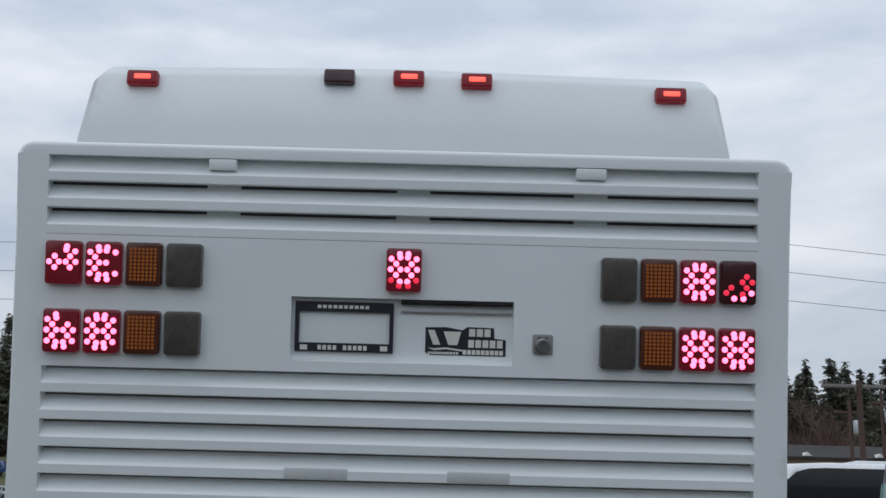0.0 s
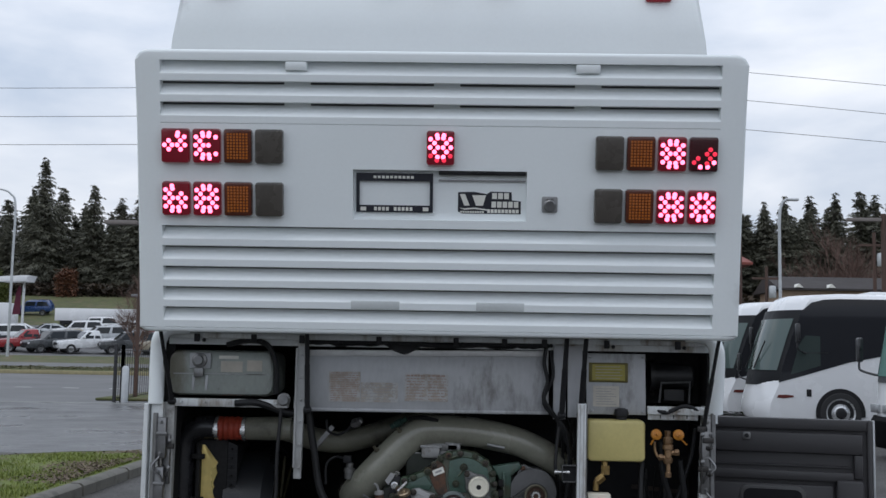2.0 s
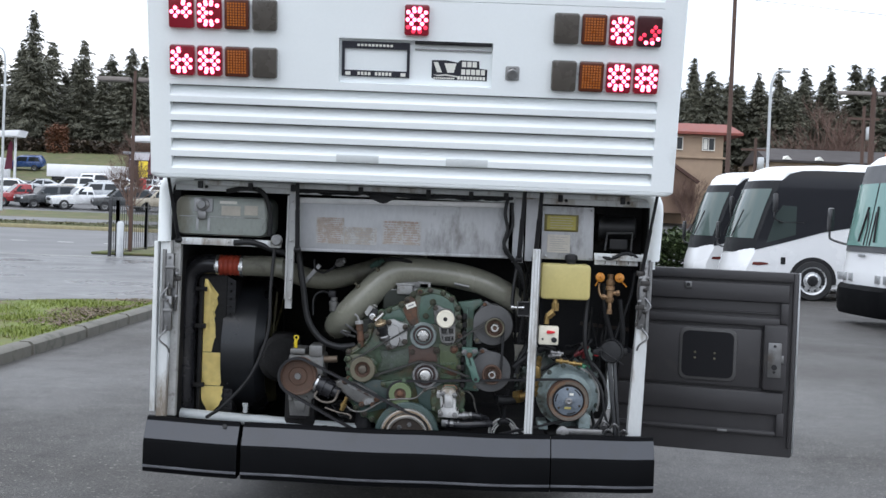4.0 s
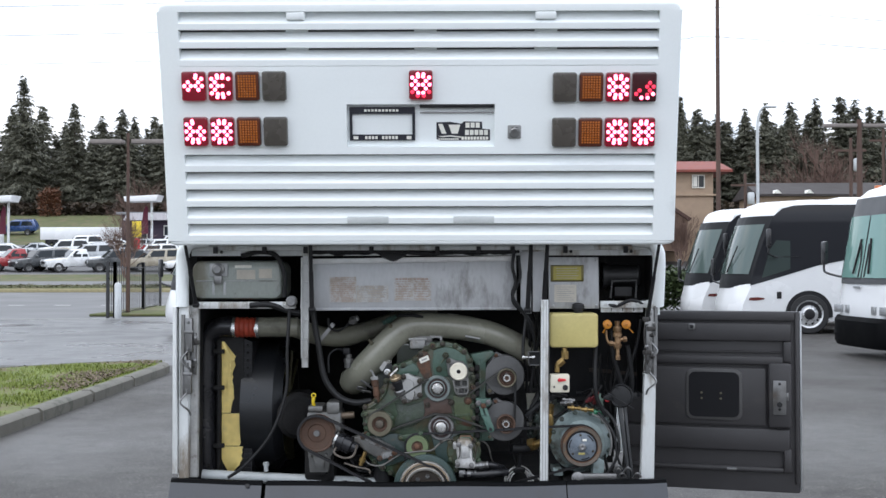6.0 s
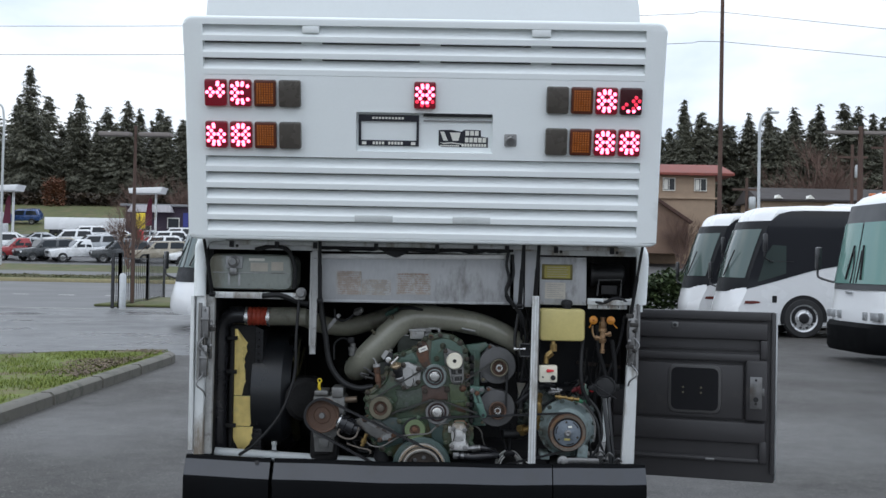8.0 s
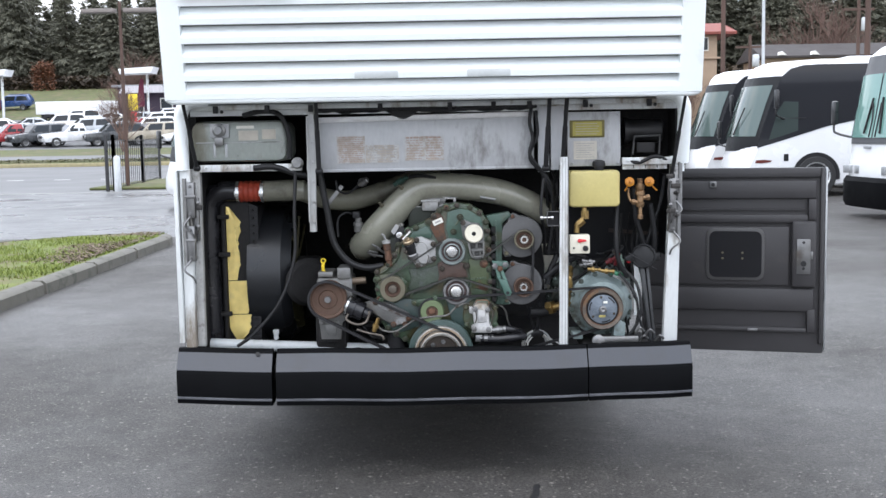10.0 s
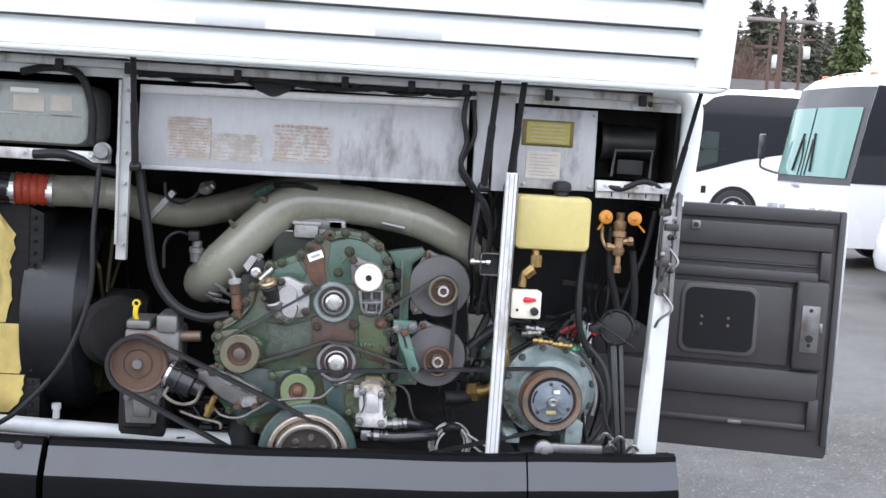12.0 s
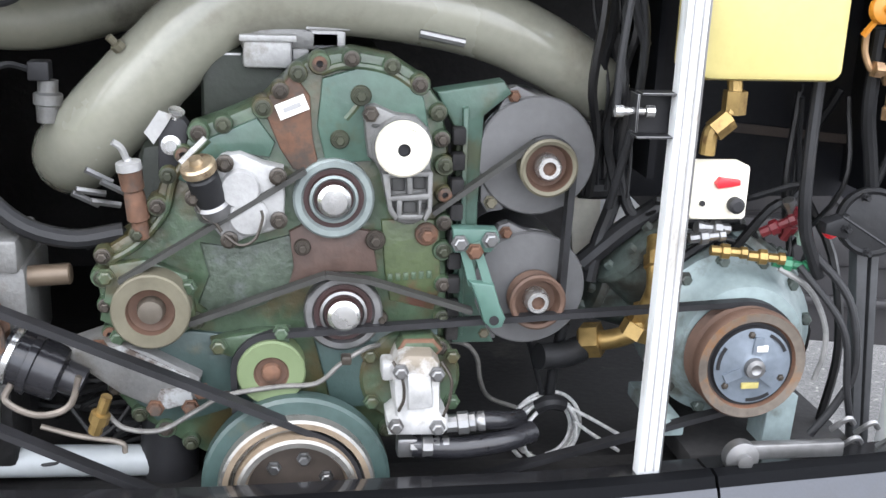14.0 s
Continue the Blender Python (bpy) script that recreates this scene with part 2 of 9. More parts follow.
CABPANE = glass("grey_cab_glass", (0.05, 0.065, 0.062), 0.04, 0.0)
CARGLASS = glass("car_glass", (0.02, 0.025, 0.03), 0.05, 0.0)
MASK = mat("matt_black_windscreen_mask", (0.014, 0.015, 0.017), 0.5, var=0.15, spec=0.2)
COACHBLACK = mat("coach_black_trim", (0.02, 0.02, 0.022), 0.35, var=0.15, coat=0.3)
BARK = mat("fir_bark", (0.07, 0.05, 0.04), 0.9, var=0.3, bump=0.5)
TWIG = mat("reddish_bare_twigs", (0.14, 0.088, 0.07), 0.85, var=0.3, scale=3)
POLEWOOD = mat("creosoted_pole_wood", (0.09, 0.055, 0.043), 0.85, var=0.25, scale=4, bump=0.3, stretch=(1, 1, 0.1))
GALV = mat("galvanised_steel", (0.5, 0.52, 0.53), 0.45, 0.5, var=0.1)


def tarmac(name, base, rough=0.55, relief=0.8):
    """Damp asphalt: broad darker and drier patches, mottling, pale aggregate specks and a coarse grain."""
    m = bpy.data.materials.new(name)
    m.use_nodes = True
    n, l = m.node_tree.nodes, m.node_tree.links
    b = n["Principled BSDF"]
    co = n.new("ShaderNodeTexCoord")
    tex = []
    for scale, detail, rgh in ((0.28, 5, 0.55), (5.0, 8, 0.7), (62.0, 4, 0.8), (34.0, 2, 0.5)):
        t = n.new("ShaderNodeTexNoise")
        t.inputs["Scale"].default_value, t.inputs["Detail"].default_value, t.inputs["Roughness"].default_value = scale, detail, rgh
        l.new(co.outputs["Object"], t.inputs["Vector"])
        tex.append(t)
    value = None
    for t, lo, hi, a, z in ((tex[0], 0.35, 0.65, 1.02, 1.12), (tex[1], 0.32, 0.68, 0.6, 1.42), (tex[2], 0.4, 0.6, 0.35, 1.7)):
        r = n.new("ShaderNodeMapRange")
        for k, v in zip(("From Min", "From Max", "To Min", "To Max"), (lo, hi, a, z)):
            r.inputs[k].default_value = v
        l.new(t.outputs["Fac"], r.inputs["Value"])
        if value is None:
            value = r.outputs["Result"]
        else:
            mul = n.new("ShaderNodeMath")
            mul.operation = "MULTIPLY"
            l.new(value, mul.inputs[0]), l.new(r.outputs["Result"], mul.inputs[1])
            value = mul.outputs["Value"]
    tint = n.new("ShaderNodeVectorMath")
    tint.operation = "SCALE"
    tint.inputs[0].default_value = base
    l.new(value, tint.inputs["Scale"])
    spot = n.new("ShaderNodeValToRGB")
    spot.color_ramp.elements[0].position, spot.color_ramp.elements[1].position = 0.64, 0.69
    l.new(tex[3].outputs["Fac"], spot.inputs["Fac"])
    mx = n.new("ShaderNodeMix")
    mx.data_type = "RGBA"
    mx.inputs["B"].default_value = (0.23, 0.22, 0.195, 1)
    l.new(spot.outputs["Color"], mx.inputs["Factor"]), l.new(tint.outputs["Vector"], mx.inputs["A"])
    l.new(mx.outputs["Result"], b.inputs["Base Color"])
    gloss = n.new("ShaderNodeMapRange")
    for k, v in zip(("From Min", "From Max", "To Min", "To Max"), (0.35, 0.65, rough - 0.2, rough + 0.2)):
        gloss.inputs[k].default_value = v
    l.new(tex[0].outputs["Fac"], gloss.inputs["Value"])
    l.new(gloss.outputs["Result"], b.inputs["Roughness"])
    bp = n.new("ShaderNodeBump")
    bp.inputs["Strength"].default_value, bp.inputs["Distance"].default_value = relief, 0.012
    l.new(tex[2].outputs["Fac"], bp.inputs["Height"])
    l.new(bp.outputs["Normal"], b.inputs["Normal"])
    return m


def foliage(name, dark, light):
    """Fir needles: each spray has its own shade."""
    m = bpy.data.materials.new(name)
    m.use_nodes = True
    n, l = m.node_tree.nodes, m.node_tree.links
    geo, ramp = n.new("ShaderNodeNewGeometry"), n.new("ShaderNodeValToRGB")
    ramp.color_ramp.elements[0].color, ramp.color_ramp.elements[1].color = (*dark, 1), (*light, 1)
    l.new(geo.outputs["Random Per Island"], ramp.inputs["Fac"])
    l.new(ramp.outputs["Color"], n["Principled BSDF"].inputs["Base Color"])
    n["Principled BSDF"].inputs["Roughness"].default_value = 0.75
    return m


NEEDLE = foliage("fir_needles", (0.072, 0.074, 0.055), (0.135, 0.132, 0.092))
CEDAR = foliage("cedar_foliage", (0.04, 0.062, 0.02), (0.12, 0.15, 0.05))
GRASSBLADE = foliage("winter_grass_blades", (0.095, 0.132, 0.014), (0.195, 0.228, 0.04))


# ---- mesh helpers ----
def bx(bm, x0, x1, y0, y1, z0, z1, mi=0, r=0.0, seg=2):
    """A block, with its edges rounded by r."""
    m = Matrix.LocRotScale(((x0 + x1) / 2, (y0 + y1) / 2, (z0 + z1) / 2), None, (abs(x1 - x0), abs(y1 - y0), abs(z1 - z0)))
    vs = bmesh.ops.create_cube(bm, size=1, matrix=m)["verts"]
    fs = {f for v in vs for f in v.link_faces}
    if r:
        es = list({e for v in vs for e in v.link_edges})
        fs |= set(bmesh.ops.bevel(bm, geom=es, offset=r, segments=seg, affect="EDGES", profile=0.5)["faces"])
    for f in fs:
        if f.is_valid:
            f.material_index = mi
    return bm


def basis(axis):
    a = Vector(axis).normalized()
    u = a.cross(Vector((0, 0, 1)) if abs(a.z) < 0.9 else Vector((1, 0, 0))).normalized()
    return a, u, a.cross(u)


def lathe(bm, prof, c, axis=(0, -1, 0), seg=28, mi=0, mis=None):
    """Turns a profile of (radius, distance along the axis) round the axis through c."""
    a, u, v = basis(axis)
    c, rings = Vector(c), []
    for r, h in prof:
        if r < 1e-6:
            rings.append([bm.verts.new(c + a * h)])
        else:
            rings.append([bm.verts.new(c + a * h + (u * math.cos(t) + v * math.sin(t)) * r) for t in (2 * math.pi * k / seg for k in range(seg))])
    for i, (p, q) in enumerate(zip(rings, rings[1:])):
        for k in range(seg):
            j = (k + 1) % seg
            if len(p) == 1 and len(q) == 1:
                continue
            loop = [p[0], q[j], q[k]] if len(p) == 1 else [p[k], p[j], q[0]] if len(q) == 1 else [p[k], p[j], q[j], q[k]]
            bm.faces.new(loop).material_index = mis[i] if mis else mi
    return bm


def glide(pts, n=6):
    """A smooth line through the points."""
    p = [Vector(q) for q in pts]
    p = [2 * p[0] - p[1], *p, 2 * p[-1] - p[-2]]
    out = []
    for a, b, c, d in zip(p, p[1:], p[2:], p[3:]):
        for k in range(n):
            t = k / n
            out.append(0.5 * (2 * b + (c - a) * t + (2 * a - 5 * b + 4 * c - d) * t * t + (3 * b - a - 3 * c + d) * t ** 3))
    return [*out, p[-2]]


def tube(bm, pts, r, seg=10, smooth=6, mi=0, taper=1.0, caps=True):
    """A round pipe, hose or cable along the points."""
    line = glide(pts, smooth) if smooth else [Vector(p) for p in pts]
    side, rings = None, []
    for i, p in enumerate(line):
        d = (line[min(i + 1, len(line) - 1)] - line[max(i - 1, 0)]).normalized()
        side = (side - d * side.dot(d)).normalized() if side else basis(d)[1]
        up = d.cross(side)
        rad = r * (1 + (taper - 1) * i / max(1, len(line) - 1))
        rings.append([bm.verts.new(p + (side * math.cos(t) + up * math.sin(t)) * rad) for t in (2 * math.pi * k / seg for k in range(seg))])
    for p, q in zip(rings, rings[1:]):
        for k in range(seg):
            bm.faces.new((p[k], p[(k + 1) % seg], q[(k + 1) % seg], q[k])).material_index = mi
    if caps:
        bm.faces.new(rings[0][::-1]).material_index = mi
        bm.faces.new(rings[-1]).material_index = mi
    return bm


def prism(bm, poly, y0, y1, mi=0, bevel=0.0):
    """A plate with the outline poly in (x, z), from y0 (front) to y1 (back)."""
    front = [bm.verts.new((x, y0, z)) for x, z in poly]
    back = [bm.verts.new((x, y1, z)) for x, z in poly]
    n = len(poly)
    faces = [bm.faces.new(front), bm.faces.new(back[::-1])]
    faces += [bm.faces.new((front[i], back[i], back[(i + 1) % n], front[(i + 1) % n])) for i in range(n)]
    bmesh.ops.recalc_face_normals(bm, faces=faces)
    if bevel:
        es = [e for e in faces[0].edges]
        faces += bmesh.ops.bevel(bm, geom=es, offset=bevel, segments=2, affect="EDGES", profile=0.5)["faces"]
    for f in faces:
        if f.is_valid:
            f.material_index = mi
    return bm


def rounded(x0, x1, z0, z1, r, n=5):
    """The outline of a rounded rectangle in (x, z)."""
    out = []
    for cx, cz, a in ((x1 - r, z0 + r, -90), (x1 - r, z1 - r, 0), (x0 + r, z1 - r, 90), (x0 + r, z0 + r, 180)):
        out += [(cx + r * math.cos(radians(a + 90 * k / n)), cz + r * math.sin(radians(a + 90 * k / n))) for k in range(n + 1)]
    return out


def part(name, bm, mats, parent=None, label="", at=None, sharp=35):
    me = bpy.data.meshes.new(name)
    bm.to_mesh(me)
    bm.free()
    for m in mats if isinstance(mats, (list, tuple)) else [mats]:
        me.materials.append(m)
    if len(me.polygons):
        me.polygons.foreach_set("use_smooth", [True] * len(me.polygons))
        me.set_sharp_from_angle(angle=radians(sharp))
    ob = new(name, me)
    if at is not None:
        ob.matrix_basis = at
    if parent is not None:
        ob.parent = parent
    if label:
        tagged(ob, label)
    return ob


def thing(name, label, category, at=None, group="", kind=""):
    ob = new(name)
    if at is not None:
        ob.matrix_basis = at
    return tagged(ob, label, category, group, kind)


B = bmesh.new


def hull(circles, n=40):
    """The outline round some circles (x, z, r), as a taut belt runs."""
    pts = sorted({(round(x + r * math.cos(2 * math.pi * k / n), 5), round(z + r * math.sin(2 * math.pi * k / n), 5)) for x, z, r in circles for k in range(n)})

    def half(ps):
        h = []
        for p in ps:
            while len(h) > 1 and (h[-1][0] - h[-2][0]) * (p[1] - h[-2][1]) - (h[-1][1] - h[-2][1]) * (p[0] - h[-2][0]) <= 0:
                h.pop()
            h.append(p)
        return h[:-1]
    return half(pts) + half(pts[::-1])


def belt(circles, y0, y1, thick=0.008):
    bm = B()
    inner, outer = hull(circles), hull([(x, z, r + thick) for x, z, r in circles])
    def ring(line):
        return [[bm.verts.new((x, y, z)) for x, z in line] for y in (y0, y1)]
    for a, b, flip in ((*ring(outer), False), (*ring(inner), True)):
        for k in range(len(a)):
            j = (k + 1) % len(a)
            q = (a[k], a[j], b[j], b[k])
            bm.faces.new(q[::-1] if flip else q)
    for y in (y0, y1):
        vo, vi = [bm.verts.new((x, y, z)) for x, z in outer], None
        cx, cz = sum(p[0] for p in outer) / len(outer), sum(p[1] for p in outer) / len(outer)
        vi = []
        for x, z in outer:
            near = min(inner, key=lambda p: (p[0] - x) ** 2 + (p[1] - z) ** 2)
            vi.append(bm.verts.new((near[0], y, near[1])))
        for k in range(len(vo)):
            j = (k + 1) % len(vo)
            bm.faces.new((vo[k], vo[j], vi[j], vi[k]))
    bmesh.ops.remove_doubles(bm, verts=bm.verts, dist=1e-5)
    return bm


def strap(bm, a, b, wide, thick, mi=0, up=(0, 1, 0)):
    """A flat bar from a to b, wide along up."""
    a, b = Vector(a), Vector(b)
    d = (b - a).normalized()
    u = Vector(up)
    u = (u - d * u.dot(d)).normalized()
    s = d.cross(u)
    m = Matrix((d * (b - a).length, u * wide, s * thick)).transposed().to_4x4()
    m.translation = (a + b) / 2
    for v in bmesh.ops.create_cube(bm, size=1, matrix=m)["verts"]:
        for f in v.link_faces:
            f.material_index = mi
    return bm


def bolt(bm, x, y, z, r=0.012, mi=0, h=0.014):
    lathe(bm, [(r * 1.35, 0), (r * 1.35, h * 0.3), (r, h * 0.3), (r, h), (r * 0.75, h * 1.15), (0, h * 1.15)], (x, y, z), seg=6, mi=mi)


# ---- the coach, seen from behind with its engine bay open ----
coach = thing("motor_coach", "white motor coach with raised louvred hatch and open engine bay", "bus")

# upper body: rear cap leaning forward, rounded roof edge
bm = B()
rings = []
for y, half, top, low in ((0.03, 1.285, 1.93, 1.90), (0.03, 1.28, 2.6, 1.90), (0.02, 1.262, 3.3, 1.90), (0.03, 1.246, 3.52, 1.90), (0.07, 1.23, 3.572, 1.90), (0.4, 1.23, 3.597, 1.90), (12.0, 1.25, 3.607, 1.90)):
    lean = 0.045 * max(0, top - 3.0) / 0.6
    r = min(0.05, (top - low) * 0.45)
    line = [(-half - 0.01, low), (half + 0.01, low)]
    for k in range(7):
        a = radians(90 * k / 6)
        line.append((half - lean - r + r * math.cos(a), top - r + r * math.sin(a)))
    line.append((0, top + 0.02 * (top > 3)))
    for k in range(7):
        a = radians(90 + 90 * k / 6)
        line.append((-half + lean + r + r * math.cos(a), top - r + r * math.sin(a)))
    rings.append([bm.verts.new((x - 0.008, y, z)) for x, z in line])
for p, q in zip(rings, rings[1:]):
    for k in range(len(p)):
        bm.faces.new((p[k], p[(k + 1) % len(p)], q[(k + 1) % len(p)], q[k]))
bm.faces.new(rings[0]), bm.faces.new(rings[-1][::-1])
bmesh.ops.recalc_face_normals(bm, faces=bm.faces)
part("body", bm, WHITE, coach, sharp=50)

# lower body shell round the bay and forward of it
bm = B()
bx(bm, -1.29, -1.25, 0.09, 12.0, 0.55, 1.9)
bx(bm, 1.265, 1.305, 1.5, 12.0, 0.55, 1.9)
bx(bm, 1.27, 1.295, 0.12, 1.5, 1.52, 1.9)
bx(bm, -1.25, 1.265, 11.95, 12.0, 0.55, 1.9)
part("lower_body", bm, WHITE, coach)
for nm, box in (("firewall", (-1.25, 1.265, 1.62, 1.68, 0.5, 1.9)), ("bay_roof", (-1.25, 1.265, 0.12, 1.62, 1.86, 1.896)), ("bay_side", (-1.248, -1.2, 0.12, 1.62, 0.56, 1.86)),
                ("underfloor", (-1.25, 1.265, 1.68, 11.9, 0.45, 0.5)), ("bay_tray", (-1.2, 1.0, 0.18, 1.6, 0.5, 0.54)), ("side_liner", (1.252, 1.268, 0.14, 1.5, 1.5, 1.86))):
    part(nm, bx(B(), *box), BAY, coach)
for side in (-1, 1):
    for y in (2.9, 8.9):
        bm = B()
        lathe(bm, [(0.29, -0.14), (0.5, -0.14), (0.52, -0.1), (0.52, 0.1), (0.5, 0.14), (0.29, 0.14)], (side * 1.08, y, 0.52), (side, 0, 0), 36)
        tyre = part("wheel", bm, TYRE, coach)
        bm = B()
        lathe(bm, [(0.29, 0.13), (0.27, 0.05), (0.12, 0.04), (0.1, 0.1), (0, 0.1)], (side * 1.08, y, 0.52), (side, 0, 0), 24)
        part("rim", bm, STEEL, tyre, "steel wheel rim")

# roof marker lamps
for x, z, lit in ((-1.02, 3.505, 1), (-0.263, 3.53, 0), (0.004, 3.532, 1), (0.266, 3.527, 1), (1.013, 3.488, 1)):
    bm = B()
    bx(bm, x - 0.06, x + 0.06, 0.0, 0.1, z - 0.03, z + 0.03, 0, 0.01)
    lamp = part("marker_lamp", bm, LENSRED if not lit else MARKRED, coach, "lit red roof marker lamp" if lit else "unlit dark red roof marker lamp")
    if lit:
        bm = B()
        bx(bm, x - 0.03, x + 0.034, -0.004, 0.006, z - 0.008, z + 0.012, 0, 0.004)
        part("bulb", bm, MARKCORE, lamp)

# ---- the raised engine hatch ----
HATCH = pose(0.02, -0.24, 1.888, 12, 0, 0) @ Matrix.Diagonal((1.004, 1, 1.012, 1))
L0, L1 = -1.172, 1.166
bm = B()
xs = [-1.275, L0, -0.366, 0.376, L1, 1.275]
zs = [0.0, 0.022, 0.458, 0.494, 0.702, 0.886, 1.146, 1.19]
gv = {(i, k): bm.verts.new((x, 0, z)) for i, x in enumerate(xs) for k, z in enumerate(zs)}
skin = []
for i in range(5):
    for k in range(7):
        if 1 <= i <= 3 and k in (1, 5) or (i == 2 and k == 3):
            continue
        skin.append(bm.faces.new((gv[i, k], gv[i + 1, k], gv[i + 1, k + 1], gv[i, k + 1])))
grown = bmesh.ops.extrude_face_region(bm, geom=skin)
for v in [g for g in grown["geom"] if isinstance(g, bmesh.types.BMVert)]:
    v.co.y += 0.05
bm.normal_update()
bmesh.ops.recalc_face_normals(bm, faces=bm.faces)
corner = [e for e in bm.edges if all(abs(abs(v.co.x) - 1.275) < 1e-4 and (v.co.z > 1.18 or v.co.z < 1e-4) for v in e.verts)]
bmesh.ops.bevel(bm, geom=corner, offset=0.055, segments=6, affect="EDGES", profile=0.5)
rim = [e for e in bm.edges if all(abs(v.co.y) < 1e-4 for v in e.verts) and len(e.link_faces) == 2 and any(abs(f.normal.y) < 0.5 for f in e.link_faces)
       and all(abs(v.co.x) > 1.21 or v.co.z < 0.001 or v.co.z > 1.18 for v in e.verts)]
bmesh.ops.bevel(bm, geom=rim, offset=0.016, segments=4, affect="EDGES", profile=0.5)
hatch = part("engine_hatch", bm, WHITE, coach, "white moulded hatch with rows of louvres", at=HATCH)

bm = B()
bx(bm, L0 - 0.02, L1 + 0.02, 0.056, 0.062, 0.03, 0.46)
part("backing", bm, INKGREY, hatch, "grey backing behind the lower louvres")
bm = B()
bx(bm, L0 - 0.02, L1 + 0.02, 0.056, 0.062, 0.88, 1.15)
part("backing", bm, SHADOW_PLATE, hatch, "backing behind the upper louvres, slot shade in its grey")


def louvre(top, p, x0, x1, slot):
    """One slat: a scooped recess that comes forward to a flat lip with a sharp lower edge; slot: the open share of its height at the top."""
    line = [(0.046, -slot), (0.044, -slot - 0.06), (0.036, -0.24), (0.024, -0.4), (0.01, -0.53), (0.002, -0.6), (0.0, -0.64), (0.0, -0.96), (0.0025, -0.99), (0.03, -1.0), (0.032, -0.95), (0.008, -0.9), (0.008, -0.64), (0.032, -0.42), (0.046, -0.24), (0.052, -slot - 0.06), (0.052, -slot)]
    bm = B()
    a = [bm.verts.new((x0, y, top + f * p)) for y, f in line]
    b = [bm.verts.new((x1, y, top + f * p)) for y, f in line]
    for k in range(len(line)):
        j = (k + 1) % len(line)
        bm.faces.new((a[k], b[k], b[j], a[j]))
    bm.faces.new(a), bm.faces.new(b[::-1])
    bmesh.ops.recalc_face_normals(bm, faces=bm.faces)
    part("louvre", bm, WHITE, hatch, sharp=28)


for k in range(3):
    louvre(1.146 - 0.0867 * k, 0.0867, L0, L1, 0.1 if k else 0.02)
for k in range(5):
    louvre(0.458 - 0.0872 * k, 0.0872, L0, L1, 0.13)
# webs behind the open slots, small blanking pads
for k in (1, 2):
    for x in (-0.6, 0.03, 0.62):
        part("web", bx(B(), x - 0.055, x + 0.055, 0.04, 0.052, 1.13 - 0.0867 * k, 1.15 - 0.0867 * k), WHITE, hatch)
for x0, x1, z0, z1 in ((-0.645, -0.555, 1.115, 1.146), (0.565, 0.665, 1.115, 1.146)):
    bm = B()
    bx(bm, x0, x1, -0.001, 0.05, z0 - 0.008, z1 - 0.002, 0, 0.004)
    part("pad", bm, WHITE, hatch)
for x0, x1 in ((-0.368, -0.16), (0.165, 0.37)):
    bm = B()
    bx(bm, x0, x1, -0.0015, 0.03, 0.112, 0.148, 0, 0.003)
    part("pad", bm, mat("greyed_gelcoat_pad", (0.6, 0.63, 0.63), 0.45, var=0.08, scale=5), hatch, "slightly greyer blanking pad")
# hollow behind the number plate, with its lamp ledge
bm = B()
bx(bm, -0.366, 0.376, 0.03, 0.036, 0.494, 0.702)
bx(bm, -0.366, -0.360, 0.0, 0.03, 0.494, 0.702)
bx(bm, 0.37, 0.376, 0.0, 0.03, 0.494, 0.702)
part("plate_recess", bm, WHITE, hatch)
bm = B()
bx(bm, 0.0, 0.366, 0.004, 0.03, 0.684, 0.7, 0, 0.003)
bx(bm, 0.14, 0.24, 0.001, 0.028, 0.69, 0.701, 0, 0.002)
part("plate_lamp", bm, BLACK, hatch, "black number plate lamp strip")
bm = B()
for x0, x1, z0, z1 in ((-0.348, -0.024, 0.655, 0.688), (-0.348, -0.024, 0.524, 0.553), (-0.348, -0.335, 0.553, 0.655), (-0.037, -0.024, 0.553, 0.655)):
    bx(bm, x0, x1, 0.018, 0.03, z0, z1)
for x0, x1, z0, z1 in ((-0.275, -0.1, 0.666, 0.677), (-0.272, -0.105, 0.531, 0.546)):
    n = 10
    for k in range(n):
        if k != 4 or z0 > 0.6:
            bx(bm, x0 + (x1 - x0) * k / n, x0 + (x1 - x0) * (k + 0.7) / n, 0.0165, 0.018, z0, z1, 1)
for x in (-0.33, -0.066):
    bx(bm, x, x + 0.024, 0.0165, 0.018, 0.53, 0.546, 1)
part("plate_holder", bm, [INKBLACK, PAPERW], hatch, "empty black dealer plate frame with white print")
bm = B()
prism(bm, [(0.082, 0.612), (0.082, 0.53), (0.1, 0.522), (0.348, 0.522), (0.348, 0.576), (0.31, 0.58), (0.308, 0.614), (0.22, 0.616), (0.205, 0.605), (0.15, 0.614)], 0.0288, 0.0298)
decal = part("dealer_decal", bm, INKBLACK, hatch, "black dealer decal with plain white shapes")
for line in ([(0.09, 0.604), (0.112, 0.604), (0.132, 0.556), (0.108, 0.556)], [(0.142, 0.6), (0.2, 0.6), (0.188, 0.556), (0.158, 0.556)], [(0.09, 0.546), (0.11, 0.538), (0.15, 0.542), (0.205, 0.536), (0.205, 0.541), (0.15, 0.548), (0.11, 0.544)]):
    part("white_shape", prism(B(), line, 0.0275, 0.029), PAPERW, decal)
for x0, x1, z0, z1, n in ((0.226, 0.302, 0.585, 0.61, 3), (0.224, 0.342, 0.549, 0.574, 5), (0.206, 0.342, 0.526, 0.541, 9), (0.092, 0.194, 0.5255, 0.533, 10)):
    for k in range(n):
        part("print_bar", bx(B(), x0 + (x1 - x0) * k / n, x0 + (x1 - x0) * (k + 0.8) / n, 0.0275, 0.029, z0, z1), PAPERW, decal)
